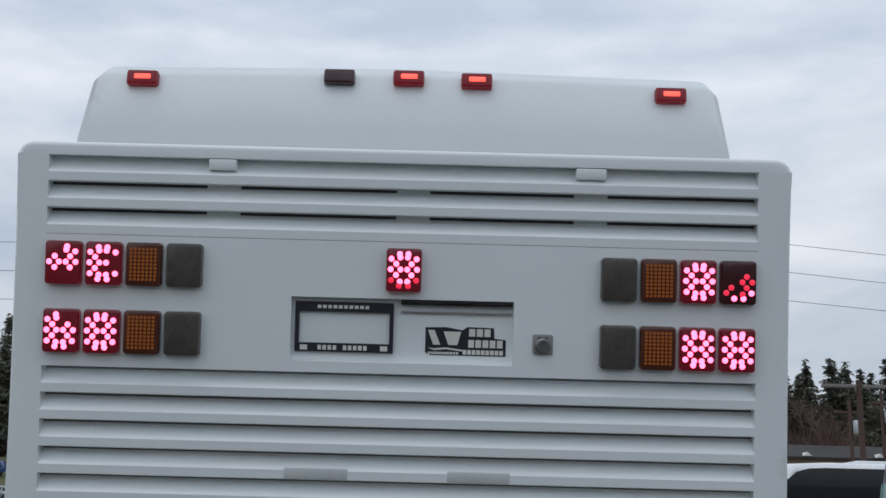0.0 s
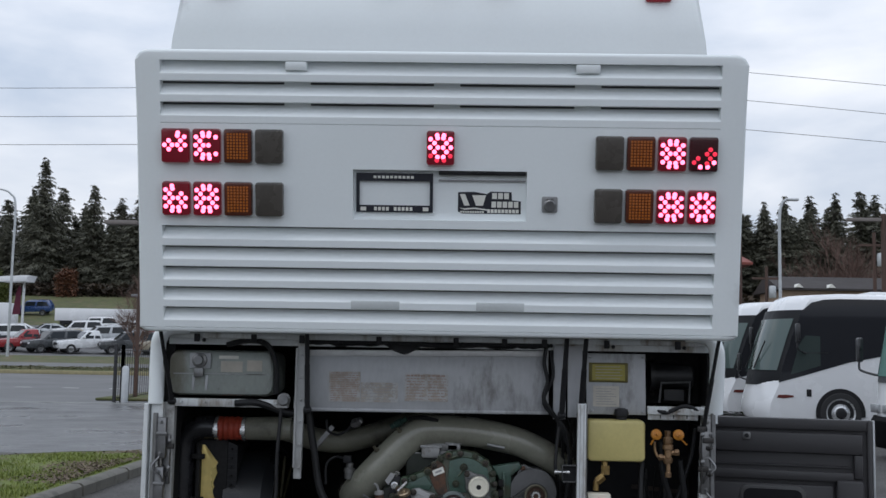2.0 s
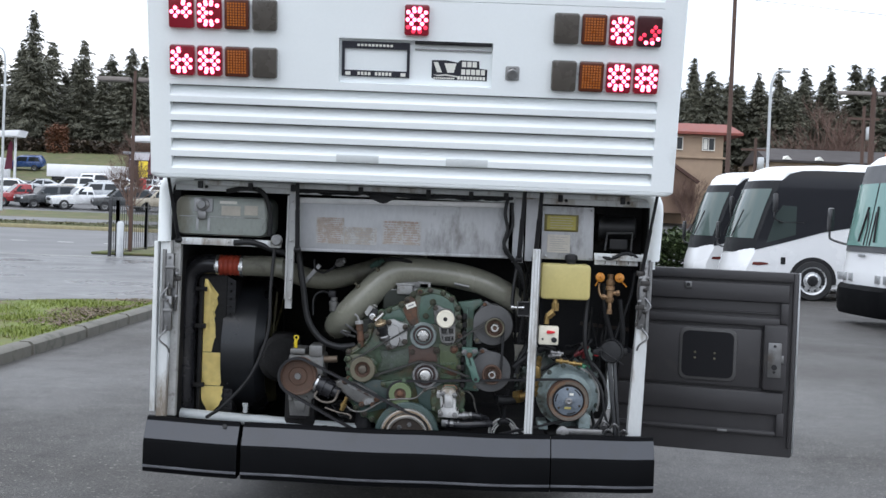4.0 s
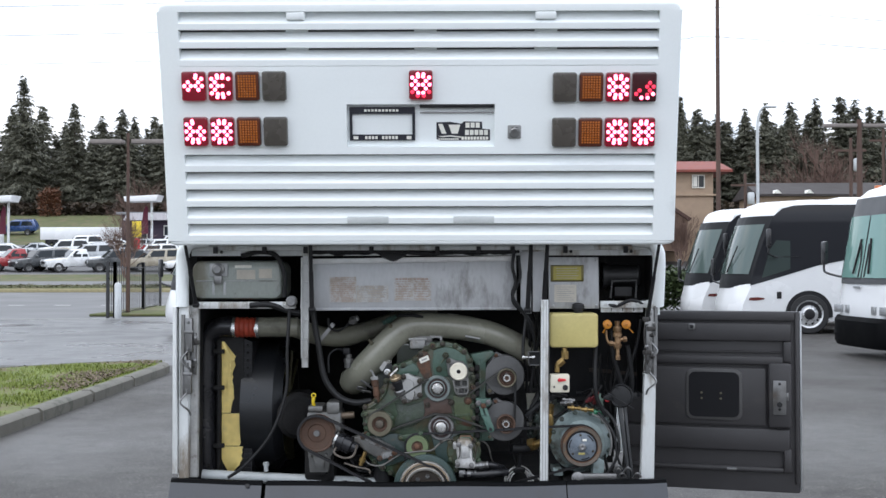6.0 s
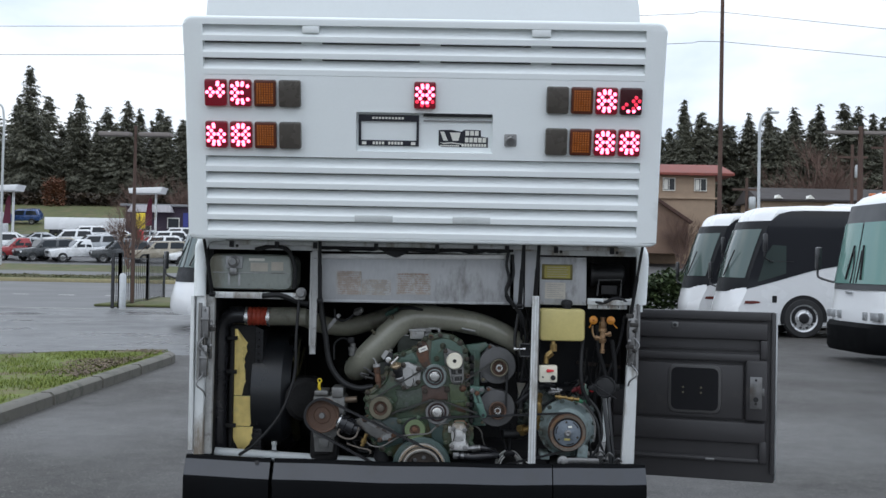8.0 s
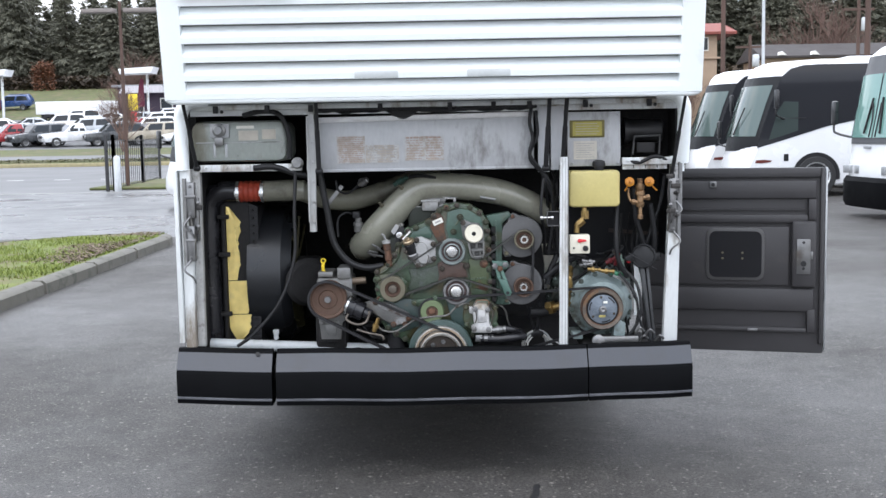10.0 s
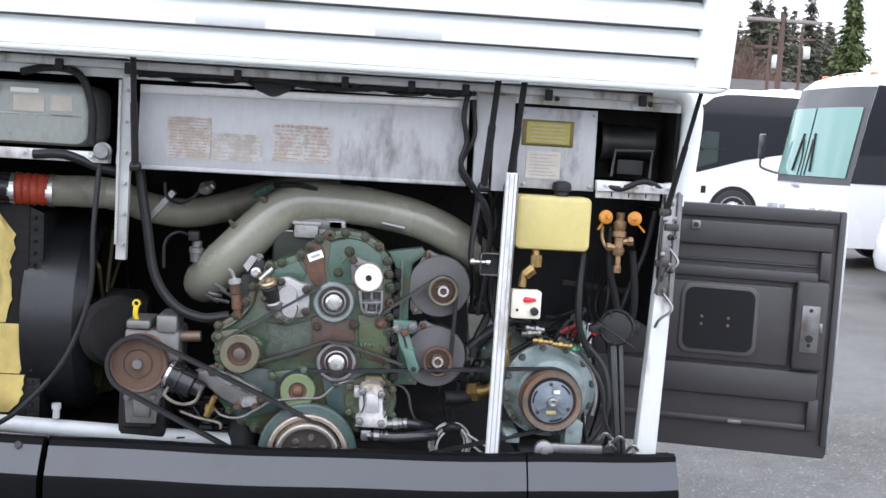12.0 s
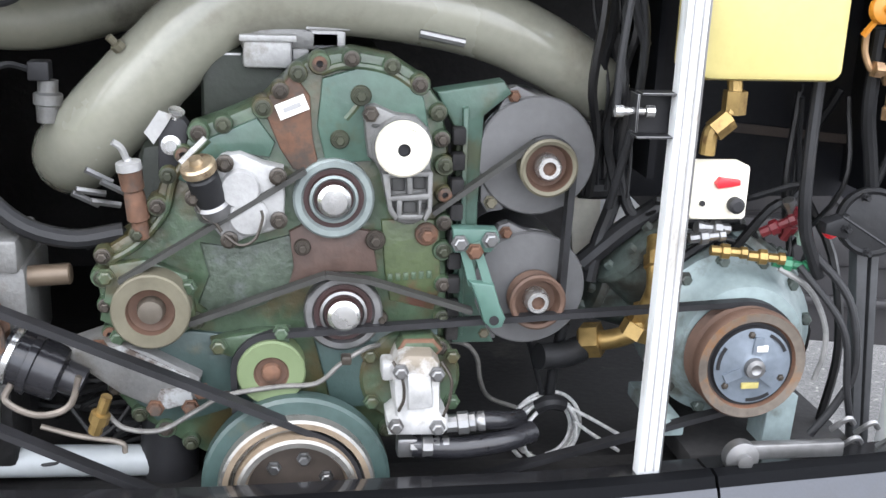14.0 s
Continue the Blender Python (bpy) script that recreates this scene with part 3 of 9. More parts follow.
part("plate_lamp_edge", bx(B(), 0.0, 0.366, 0.02, 0.0298, 0.657, 0.664, 0, 0.002), INKGREY, hatch)
bm = B()
prism(bm, rounded(0.434, 0.5, 0.533, 0.6, 0.008), -0.006, 0.004, bevel=0.002)
lathe(bm, [(0.026, 0), (0.026, 0.008), (0.02, 0.014), (0, 0.014)], (0.467, -0.005, 0.562), seg=20, mi=1)
bx(bm, 0.452, 0.462, -0.013, -0.006, 0.58, 0.592, 1)
bx(bm, 0.472, 0.482, -0.013, -0.006, 0.58, 0.592, 1)
part("lock", bm, [INKGREY, STEEL], hatch, "round metal hatch lock")
bm = B()
bx(bm, -1.24, 1.24, 0.045, 0.16, 0.005, 0.02)
bx(bm, -1.24, -1.18, 0.05, 0.13, 0.02, 1.12)
bx(bm, 1.18, 1.24, 0.05, 0.13, 0.02, 1.12)
part("inner_frame", bm, POST, hatch)

# lamps on the hatch, row by row; masks: which diodes are lit ('2' bright, '1' dim)
DIODES = {}
for level, m in (("1", LEDDIM), ("2", LED)):
    bm = B()
    lathe(bm, [(0.0096, 0), (0.0096, 0.002), (0.006, 0.004), (0, 0.0045)], (0, 0, 0), seg=10)
    DIODES[level] = bpy.data.meshes.new("diode")
    bm.to_mesh(DIODES[level])
    bm.free()
    DIODES[level].materials.append(m)


# places of the twenty red diodes, a pair to each row of the flower
SPOTS = [(sx * u, v) for u, v in ((0.014, 0.052), (0.041, 0.036), (0.012, 0.041), (0.025, 0.02), (0.043, 0.002), (0.011, 0.002), (0.025, -0.016), (0.041, -0.033), (0.012, -0.037), (0.015, -0.051)) for sx in (-1, 1)]


def led_lamp(x, z, kind, rows=(), h=0.142):
    bm = B()
    prism(bm, rounded(x - 0.058, x + 0.058, z - h / 2, z + h / 2, 0.012), -0.03, 0.004, bevel=0.006)
    lens = {"red": LENSLIT if rows is not LOWP else LENSRED, "amber": LENSAMBER, "grey": LENSGREY}[kind]
    names = {"red": "tail_lamp", "amber": "turn_signal", "grey": "reversing_lamp"}
    labels = {"red": "lit red square tail lamp", "amber": "glowing amber square turn signal", "grey": "unlit smoky grey square lamp"}
    lamp = part(names[kind], bm, lens, coach, labels[kind], at=HATCH)
    if kind == "grey":
        return
    if kind == "red":
        for (u, v), ch in zip(SPOTS, rows):
            if ch != "0":
                dot = new("diode", DIODES[ch])
                dot.parent, dot.location = lamp, (x + u, -0.0295, z + v)
        return
    amber = B()
    for row_no, row in enumerate(rows):
        n = len(row)
        for c, ch in enumerate(row):
            if ch == "0":
                continue
            px = x - 0.046 + 0.092 * (c + 0.5) / n
            pz = z + h / 2 - 0.016 - (h - 0.032) * (row_no + 0.5) / len(rows)
            bx(amber, px - 0.0042, px + 0.0042, -0.0325, -0.0295, pz - 0.0042, pz + 0.0042)
    part("diode_panel", amber, LEDAMBER, lamp)


# lit diodes of each lamp, in the order of SPOTS
FULL = "2" * 20
LEFTP = "02020222222222000000"
LOWP = "00000001010111120122"
CROSS = "22222220202220222222"
CORNER = "20202022222222222222"
CENTRE = "22222222222222112211"
AMB = ("1111111",) * 9
for i, (k1, m1, k2, m2) in enumerate((("red", LEFTP, "red", CORNER), ("red", CROSS, "red", FULL), ("amber", AMB, "amber", AMB), ("grey", (), "grey", ()))):
    x = -1.105 + 0.1315 * i
    led_lamp(x, 0.793, k1, m1)
    led_lamp(x, 0.573, k2, m2)
for i, (k1, m1, k2, m2) in enumerate((("grey", (), "grey", ()), ("amber", AMB, "amber", AMB), ("red", FULL, "red", FULL), ("red", LOWP, "red", FULL))):
    x = 0.71 + 0.1295 * i
    led_lamp(x, 0.783, k1, m1)
    led_lamp(x, 0.565, k2, m2)
led_lamp(0.007, 0.796, "red", CENTRE)

# ---- bay frame: posts, rails, hinges, struts ----
def post(line, y0, y1, m=POST, name="post", label=""):
    bm = B()
    prism(bm, line, y0, y1, bevel=0.004)
    return part(name, bm, m, coach, label)


post([(-1.272, 0.66), (-1.222, 0.66), (-1.218, 1.575), (-1.272, 1.575)], 0.02, 0.09)
# Inner face: grimy post paint, dimmed in colour for the shadow on it.
post([(-1.221, 0.66), (-1.182, 0.66), (-1.176, 1.575), (-1.217, 1.575)], 0.06, 0.1, mat("shade_toned_grimy_channel", (0.36, 0.36, 0.35), 0.5, 0.1, var=0.25, scale=9, bump=0.15, dirt=(0.13, 0.12, 0.1), dirt_at=0.62, dirt_scale=8), "inner_channel", "grimy inner channel of the post, shade in its grey")
post([(-1.3, 0.69), (-1.274, 0.69), (-1.28, 1.57), (-1.3, 1.57)], 0.0, 0.3)
bm = B()
prism(bm, [(1.178, 0.6), (1.25, 0.6), (1.274, 1.6), (1.22, 1.6)], 0.07, 0.12, bevel=0.004)
part("post", bm, POST, coach)
mast = post([(0.637, 0.6), (0.677, 0.6), (0.684, 1.606), (0.646, 1.606)], -0.03, 0.0)
for off in (0.01, 0.026):
    part("groove", prism(B(), [(0.638 + off, 0.66), (0.6405 + off, 0.66), (0.6485 + off, 1.6), (0.646 + off, 1.6)], -0.0325, -0.03), INKGREY, mast)
post([(0.676, 0.6), (0.682, 0.6), (0.69, 1.6), (0.684, 1.606)], -0.025, 0.03, STEEL)
for side, x in ((-1, -1.255), (1, 1.275)):
    bm = B()
    tube(bm, [(x, 0.03 + 0.05 * (side > 0), 1.57), (x, 0.03, 1.8), (x - side * 0.012, 0.02, 1.87), (x - side * 0.05, 0.02, 1.91), (x - side * 0.14, 0.03, 1.92)], 0.034, 14)
    part("corner_tube", bm, WHITE, coach)
bm = B()
bx(bm, -1.22, 1.25, 0.04, 0.1, 1.868, 1.895, 0, 0.004)
bx(bm, -1.22, 1.25, 0.085, 0.1, 1.84, 1.87)
part("header_rail", bm, POST, coach, "dirty white header rail")
for x in (-1.08, -0.82, -0.6, -0.25, 0.1, 0.32, 0.5, 0.78, 1.1):
    bm = B()
    bx(bm, x - 0.012, x + 0.012, 0.025, 0.045, 1.852, 1.888, 0, 0.003)
    bolt(bm, x + 0.03, 0.045, 1.86, 0.007)
    part("clip", bm, BLACK, coach, "black cable clip")
for x0, x1, z in ((-1.2, -0.66, 1.578), (0.97, 1.25, 1.58)):
    bm = B()
    bx(bm, x0, x1, 0.06, 0.1, z - 0.02, z + 0.016, 0, 0.003)
    for k in range(5):
        bolt(bm, x0 + (x1 - x0) * (k + 0.5) / 5, 0.06, z, 0.006)
    part("cross_rail", bm, POST, coach)
# hanging channel left of the cooler box
bm = B()
prism(bm, [(-0.616, 1.25), (-0.584, 1.25), (-0.58, 1.56), (-0.575, 1.56), (-0.583, 1.84), (-0.61, 1.84), (-0.624, 1.56), (-0.616, 1.56)], 0.0, 0.03)
bx(bm, -0.619, -0.611, -0.012, 0.0, 1.3, 1.83)
for k in range(6):
    bolt(bm, -0.593, 0.0, 1.3 + 0.1 * k, 0.006)
part("hanging_channel", bm, mat("pale_worn_channel", (0.36, 0.365, 0.36), 0.45, 0.3, var=0.2, scale=8, bump=0.1, dirt=(0.2, 0.185, 0.16), dirt_at=0.6, stretch=(1, 1, 0.4)), coach, "pale worn steel channel")
# upright angle pieces right of the cooler box
bm = B()
prism(bm, [(0.545, 1.53), (0.6, 1.53), (0.6, 1.86), (0.545, 1.86)], 0.07, 0.1)
prism(bm, [(0.61, 1.54), (0.675, 1.54), (0.675, 1.86), (0.61, 1.86)], 0.075, 0.1)
part("side_angle", bm, ALU, coach)
# gas struts and latch rods of the hatch
for a, b, r in (((-0.562, -0.0, 1.555), (-0.55, -0.165, 1.96), 0.012), ((0.578, 0.02, 1.55), (0.588, -0.165, 1.96), 0.013), ((0.662, 0.01, 1.555), (0.672, -0.165, 1.96), 0.013), ((1.215, 0.05, 1.5), (1.25, -0.16, 1.95), 0.01), ((-1.19, 0.06, 1.58), (-1.205, -0.16, 1.95), 0.011)):
    bm = B()
    a, b = Vector(a), Vector(b)
    tube(bm, [a, a.lerp(b, 0.5)], r, 10, 0)
    tube(bm, [a.lerp(b, 0.5), b], r * 0.8, 8, 0)
    lathe(bm, [(0, -0.02), (r * 1.3, -0.015), (r * 1.3, 0.015), (0, 0.02)], a, (1, 0, 0), 10)
    part("gas_strut", bm, BLACK, coach, "black gas strut")
# door hinges and latches on both posts
def hinge_set(x, z, s, back=0.0):
    bm = B()
    bx(bm, x - 0.022, x + 0.022, -0.012, 0.02, z - 0.09, z + 0.09, 0, 0.004)
    lathe(bm, [(0, -0.11), (0.011, -0.11), (0.011, 0.11), (0, 0.11)], (x + s * 0.026, -0.01, z), (0, 0, 1), 10)
    for d in (-0.07, 0.07):
        bolt(bm, x, -0.012, z + d, 0.007)
    bx(bm, x - s * 0.03, x + s * 0.02, -0.022, -0.01, z + 0.01, z + 0.026, 0, 0.002)
    tube(bm, [(x, -0.015, z - 0.08), (x + s * 0.03, -0.035, z - 0.13), (x - s * 0.01, -0.03, z - 0.17), (x - s * 0.02, -0.015, z - 0.2)], 0.005, 6)
    for v in bm.verts:
        v.co.y += back
    part("latch_set", bm, STEEL, coach, "worn steel hinge and latch")


def latch_gear(x, y, z, s):
    """The stack of worn brackets, pins and a release rod between two hinges."""
    g = part("latch_gear", bx(B(), x - 0.016, x + 0.016, y - 0.006, y + 0.02, z - 0.12, z + 0.1, 0, 0.004), STEEL, coach, "worn steel latch bracket")
    for k, dz in enumerate((-0.1, -0.045, 0.015, 0.075)):
        bm = B()
        lathe(bm, [(0, 0), (0.011, 0), (0.011, 0.014), (0.007, 0.017), (0.007, 0.034), (0, 0.036)], (x + s * 0.012 * (-1) ** k, y - 0.006, z + dz), (0.25 * s * (-1) ** k, -1, 0.1), 8)
        part("pin", bm, (DARKPIN, STEEL)[k % 2], g)
    for x0, x1, dz in ((-0.034, 0.012, -0.075), (-0.012, 0.036, 0.05), (-0.036, 0.0, 0.1)):
        part("clip", bx(B(), x + x0, x + x1, y - 0.02, y - 0.004, z + dz - 0.012, z + dz + 0.012, 0, 0.003), DARKPIN, g)
    part("release_rod", tube(B(), [(x - 0.02, y - 0.02, z + 0.1), (x - 0.028, y - 0.026, z), (x - 0.018, y - 0.02, z - 0.1), (x - 0.03, y - 0.02, z - 0.18)], 0.005, 6), DARKPIN, g)


DARKPIN = mat("blackened_steel_pin", (0.045, 0.042, 0.04), 0.45, 0.5, var=0.4, scale=30)
latch_gear(1.222, 0.05, 1.4, 1), latch_gear(-1.2, 0.04, 1.33, -1)
hinge_set(-1.215, 1.42, -1), hinge_set(-1.22, 1.2, -1), hinge_set(1.235, 1.46, 1, 0.07), hinge_set(1.228, 1.3, 1, 0.07)
# small latch block on the hanging post
bm = B()
prism(bm, rounded(0.58, 0.65, 1.262, 1.333, 0.008), 0.012, 0.018)
for x0, x1, z0, z1 in ((0.578, 0.582, 1.27, 1.333), (0.582, 0.65, 1.26, 1.264), (0.586, 0.65, 1.331, 1.335)):
    bx(bm, x0, x1, -0.024, 0.014, z0, z1, 1, 0.001)
latch = part("latch_frame", bm, [BLACK, STEEL], coach, "open steel latch frame on the post")
bm = B()
lathe(bm, [(0, 0), (0.011, 0), (0.011, 0.014), (0.007, 0.016), (0.007, 0.05), (0.01, 0.052), (0.01, 0.066), (0, 0.068)], (0.612, -0.008, 1.303), (-1, 0, 0), 10)
part("pin", bm, BRIGHT, latch)
part("release_rod", tube(B(), [(0.55, -0.004, 1.295), (0.552, 0.0, 1.38), (0.566, 0.01, 1.5)], 0.007, 8), HOSE, latch)

# ---- upper shelf of the bay ----
bm = B()
prism(bm, rounded(-1.226, -0.732, 1.606, 1.815, 0.05), 0.1, 0.4, bevel=0.03)
tank = part("header_tank", bm, mat("grey_green_tank_paint", (0.33, 0.36, 0.335), 0.36, 0.1, var=0.16, scale=5, bump=0.06, dirt=(0.19, 0.18, 0.14), dirt_at=0.59, stretch=(1, 1, 0.5)), coach, "grey-green metal header tank")
part("valve_plate", bx(B(), -1.125, -1.025, 0.086, 0.101, 1.728, 1.802, 0, 0.006), ALU, tank)
part("weld_seam", bx(B(), -1.2, -0.76, 0.0965, 0.101, 1.703, 1.708, 0, 0.002), ALU, tank)
for x in (-1.105, -1.045):
    part("tank_rib", bx(B(), x - 0.007, x + 0.007, 0.0955, 0.101, 1.63, 1.7, 0, 0.003), ALU, tank)
bm = B()
lathe(bm, [(0.034, 0), (0.034, 0.02), (0.022, 0.024), (0.02, 0.04), (0, 0.04)], (-1.075, 0.09, 1.768), seg=16)
bx(bm, -1.1, -1.055, 0.074, 0.095, 1.69, 1.735, 0, 0.006)
part("sight_valve", bm, STEEL, coach)
bm = B()
for x0, x1, z0, z1, mi in ((-0.99, -0.9, 1.775, 1.79, 0), (-0.98, -0.88, 1.715, 1.765, 1), (-0.86, -0.79, 1.72, 1.77, 1)):
    bx(bm, x0, x1, 0.096, 0.1, z0, z1, mi)
part("tank_label", bm, [PAPERW, PAPER], coach, "worn paper tank labels")
# cooler box with torn top cover and old stickers
bm = B()
edge = [(-0.575, 1.545), (0.525, 1.548), (0.522, 1.838), (-0.25, 1.828), (-0.57, 1.822)]
prism(bm, edge, 0.085, 0.45, bevel=0.004)
cooler = part("cooler_box", bm, ALU, coach, "dented bare aluminium cooler box")
part("folded_lip", prism(B(), [(-0.57, 1.796), (0.522, 1.81), (0.522, 1.838), (-0.57, 1.824)], 0.079, 0.086, bevel=0.003), mat("bright_folded_edge", (0.58, 0.58, 0.58), 0.4, 0.35, var=0.15, scale=9), cooler, "bright folded top lip")
part("folded_lip", prism(B(), [(-0.574, 1.546), (0.524, 1.549), (0.524, 1.562), (-0.574, 1.56)], 0.08, 0.086, bevel=0.003), ALU, cooler)
bm = B()
cr = random.Random(21)
n = 60
va, vb, vc = [], [], []
for i in range(n + 1):
    x = -0.575 + 1.1 * i / n
    sag = 0.006 * math.sin(i * 0.55) * math.sin(i * 0.23) + cr.gauss(0, 0.002) + (-0.034 * math.sin(math.pi * (i - 19) / 9) if 19 <= i <= 28 else 0)
    va.append(bm.verts.new((x, 0.07, 1.866)))
    vb.append(bm.verts.new((x, 0.064, 1.85 + sag)))
    vc.append(bm.verts.new((x, 0.08, 1.845 + sag)))
for k in range(n):
    bm.faces.new((va[k], va[k + 1], vb[k + 1], vb[k])), bm.faces.new((vb[k], vb[k + 1], vc[k + 1], vc[k]))
part("torn_cover", bm, HOSE, coach, "torn black plastic cover")
FADED = mat("faded_tan_sticker", (0.36, 0.325, 0.285), 0.65, var=0.16, scale=22, bump=0.05, dirt=(0.43, 0.43, 0.43), dirt_at=0.52, dirt_scale=30)
FADEDRED = mat("pale_red_print", (0.335, 0.24, 0.205), 0.65, var=0.25, scale=60)
for x0, x1, z0, z1, lines, cols in ((-0.478, -0.335, 1.59, 1.727, 13, 1), (-0.331, -0.163, 1.591, 1.68, 6, 1), (-0.131, 0.066, 1.598, 1.722, 9, 2)):
    sticker = part("warning_sticker", bx(B(), x0, x1, 0.082, 0.084, z0, z1, 0), FADED, coach, "faded sticker with illegible print")
    bm = B()
    for k in range(lines):
        z = z1 - (z1 - z0) * (k + 0.6) / (lines + 0.4)
        tall = 0.0036 if k == 0 and cols == 2 else 0.0016
        for c in range(cols):
            x, end = x0 + 0.008 + (x1 - x0) * c / cols, x0 + (x1 - x0) * (c + 1) / cols - 0.008
            while x < end - 0.006:
                w = cr.uniform(0.006, 0.022)
                bx(bm, x, min(end, x + w), 0.0812, 0.082, z - tall, z + tall)
                x += w + 0.004
    tagged(part("print", bm, INKGREY if lines == 6 else FADEDRED, sticker), kind="stuff")
# grey cover plate with data plates
bm = B()
prism(bm, [(0.695, 1.555), (0.965, 1.555), (0.962, 1.83), (0.695, 1.83)], 0.085, 0.11, bevel=0.004)
for x, z in ((0.71, 1.815), (0.95, 1.815), (0.95, 1.57), (0.72, 1.57), (0.83, 1.565)):
    bolt(bm, x, 0.085, z, 0.006)
part("cover_plate", bm, ALU, coach, "grey metal cover plate")
bm = B()
bx(bm, 0.705, 0.882, 0.076, 0.084, 1.7, 1.788, 0, 0.003)
plate = part("data_plate", bm, mat("dark_olive_frame", (0.13, 0.11, 0.03), 0.4, 0.2), coach, "olive metal data plate")
part("plate_face", bx(B(), 0.72, 0.868, 0.0752, 0.0762, 1.709, 1.78), OLIVE, plate)
for k in range(5):
    part("print_line", bx(B(), 0.735, 0.845 + 0.01 * (k % 2), 0.0745, 0.0753, 1.717 + 0.013 * k, 1.7195 + 0.013 * k), INKGREY, plate)
bm = B()
bx(bm, 0.725, 0.843, 0.0815, 0.084, 1.59, 1.683, 0)
label_sheet = part("paper_label", bm, PAPER, coach, "white paper label with illegible print")
for k in range(7):
    part("print_line", bx(B(), 0.737, 0.83 - 0.012 * (k % 3), 0.0803, 0.0815, 1.6 + 0.0115 * k, 1.6025 + 0.0115 * k), INKGREY, label_sheet)
# blower niche
bm = B()
bx(bm, 0.975, 1.25, 0.32, 0.34, 1.6, 1.85)
part("niche", bm, BAY, coach)
bm = B()
lathe(bm, [(0.0, -0.09), (0.062, -0.09), (0.062, 0.09), (0.05, 0.1), (0, 0.1)], (1.1, 0.22, 1.73), (1, 0, 0), 18)
lathe(bm, [(0.04, -0.01), (0.072, -0.01), (0.072, 0.012), (0.04, 0.012)], (1.005, 0.2, 1.73), (1, 0, 0), 20)
bx(bm, 1.06, 1.15, 0.16, 0.3, 1.62, 1.67)
part("blower", bm, mat("dusty_black_motor", (0.011, 0.011, 0.012), 0.5, 0.2, var=0.3, scale=20), coach, "dusty black blower motor")
bm = B()
tube(bm, [(1.03, 0.12, 1.61), (1.04, 0.12, 1.7), (1.17, 0.12, 1.705), (1.165, 0.12, 1.61)], 0.006, 8, 0)
part("guard", bm, mat("dull_grey_guard", (0.06, 0.06, 0.06), 0.5, 0.3), coach)

# ---- air pipes and hoses on the left ----
bm = B()
tube(bm, [(-1.03, 0.33, 1.444), (-1.12, 0.33, 1.444), (-1.185, 0.33, 1.4), (-1.2, 0.33, 1.3), (-1.2, 0.33, 0.95), (-1.195, 0.33, 0.6)], 0.06, 18)
part("intake_hose", bm, RUBBER, coach, "thick black rubber elbow hose")
bm = B()
prof = [(0.0, 0)] + [(0.052 + 0.006 * (k % 2 == 0) * (0.5 if k in (0, 12) else 1), 0.155 * k / 12) for k in range(13)] + [(0.0, 0.155)]
lathe(bm, prof, (-1.046, 0.33, 1.444), (1, 0, 0), 24)
red = part("hose_sleeve", bm, SILICONE, coach, "red ribbed silicone hose sleeve")
for x in (-1.035, -0.905):
    bm = B()
    lathe(bm, [(0.055, -0.008), (0.061, -0.008), (0.061, 0.008), (0.055, 0.008)], (x, 0.33, 1.444), (1, 0, 0), 24)
    bx(bm, x - 0.012, x + 0.012, 0.26, 0.28, 1.42, 1.45, 0, 0.002)
    part("clamp", bm, BRIGHT, red, "bright worm-drive clamp")
# Dimmer olive than the cream stub: the shade is put into the colour.
bm = B()
tube(bm, [(-0.9, 0.33, 1.444), (-0.72, 0.33, 1.445), (-0.6, 0.45, 1.395), (-0.47, 0.5, 1.377), (-0.35, 0.5, 1.4), (-0.2, 0.5, 1.45), (-0.05, 0.52, 1.5), (0.08, 0.55, 1.53)], 0.055, 18)
part("crossover_pipe", bm, DIMPIPE, coach, "dusty crossover pipe, its olive tone standing in for shade")
bm = B()
tube(bm, [(-0.9, 0.33, 1.444), (-0.68, 0.33, 1.4445)], 0.0548, 22, 0)
part("pipe_stub", bm, PIPE, coach)
bm = B()
pts = [(-0.385, 0.55, 1.125), (-0.383, 0.46, 1.13), (-0.365, 0.385, 1.15), (-0.328, 0.33, 1.192), (-0.275, 0.3, 1.25), (-0.218, 0.292, 1.311), (-0.16, 0.29, 1.372), (-0.108, 0.29, 1.42), (-0.066, 0.29, 1.445), (-0.02, 0.29, 1.456), (0.06, 0.29, 1.457), (0.2, 0.29, 1.447), (0.33, 0.292, 1.426), (0.43, 0.296, 1.396), (0.52, 0.305, 1.354), (0.58, 0.325, 1.316), (0.63, 0.375, 1.28), (0.66, 0.45, 1.258)]
tube(bm, pts, 0.083, 28, taper=0.76)
charge = part("charge_air_pipe", bm, PIPE, coach, "thick glossy beige-grey charge air pipe")
for x, y, z in ((-0.262, 0.245, 1.358), (-0.155, 0.245, 1.448)):
    bm = B()
    lathe(bm, [(0.012, 0), (0.012, 0.012), (0.007, 0.014), (0.007, 0.03), (0, 0.03)], (x, y, z), (-0.6, -0.3, 0.7), 8)
    part("pipe_fitting", bm, OLIVEMETAL, charge)
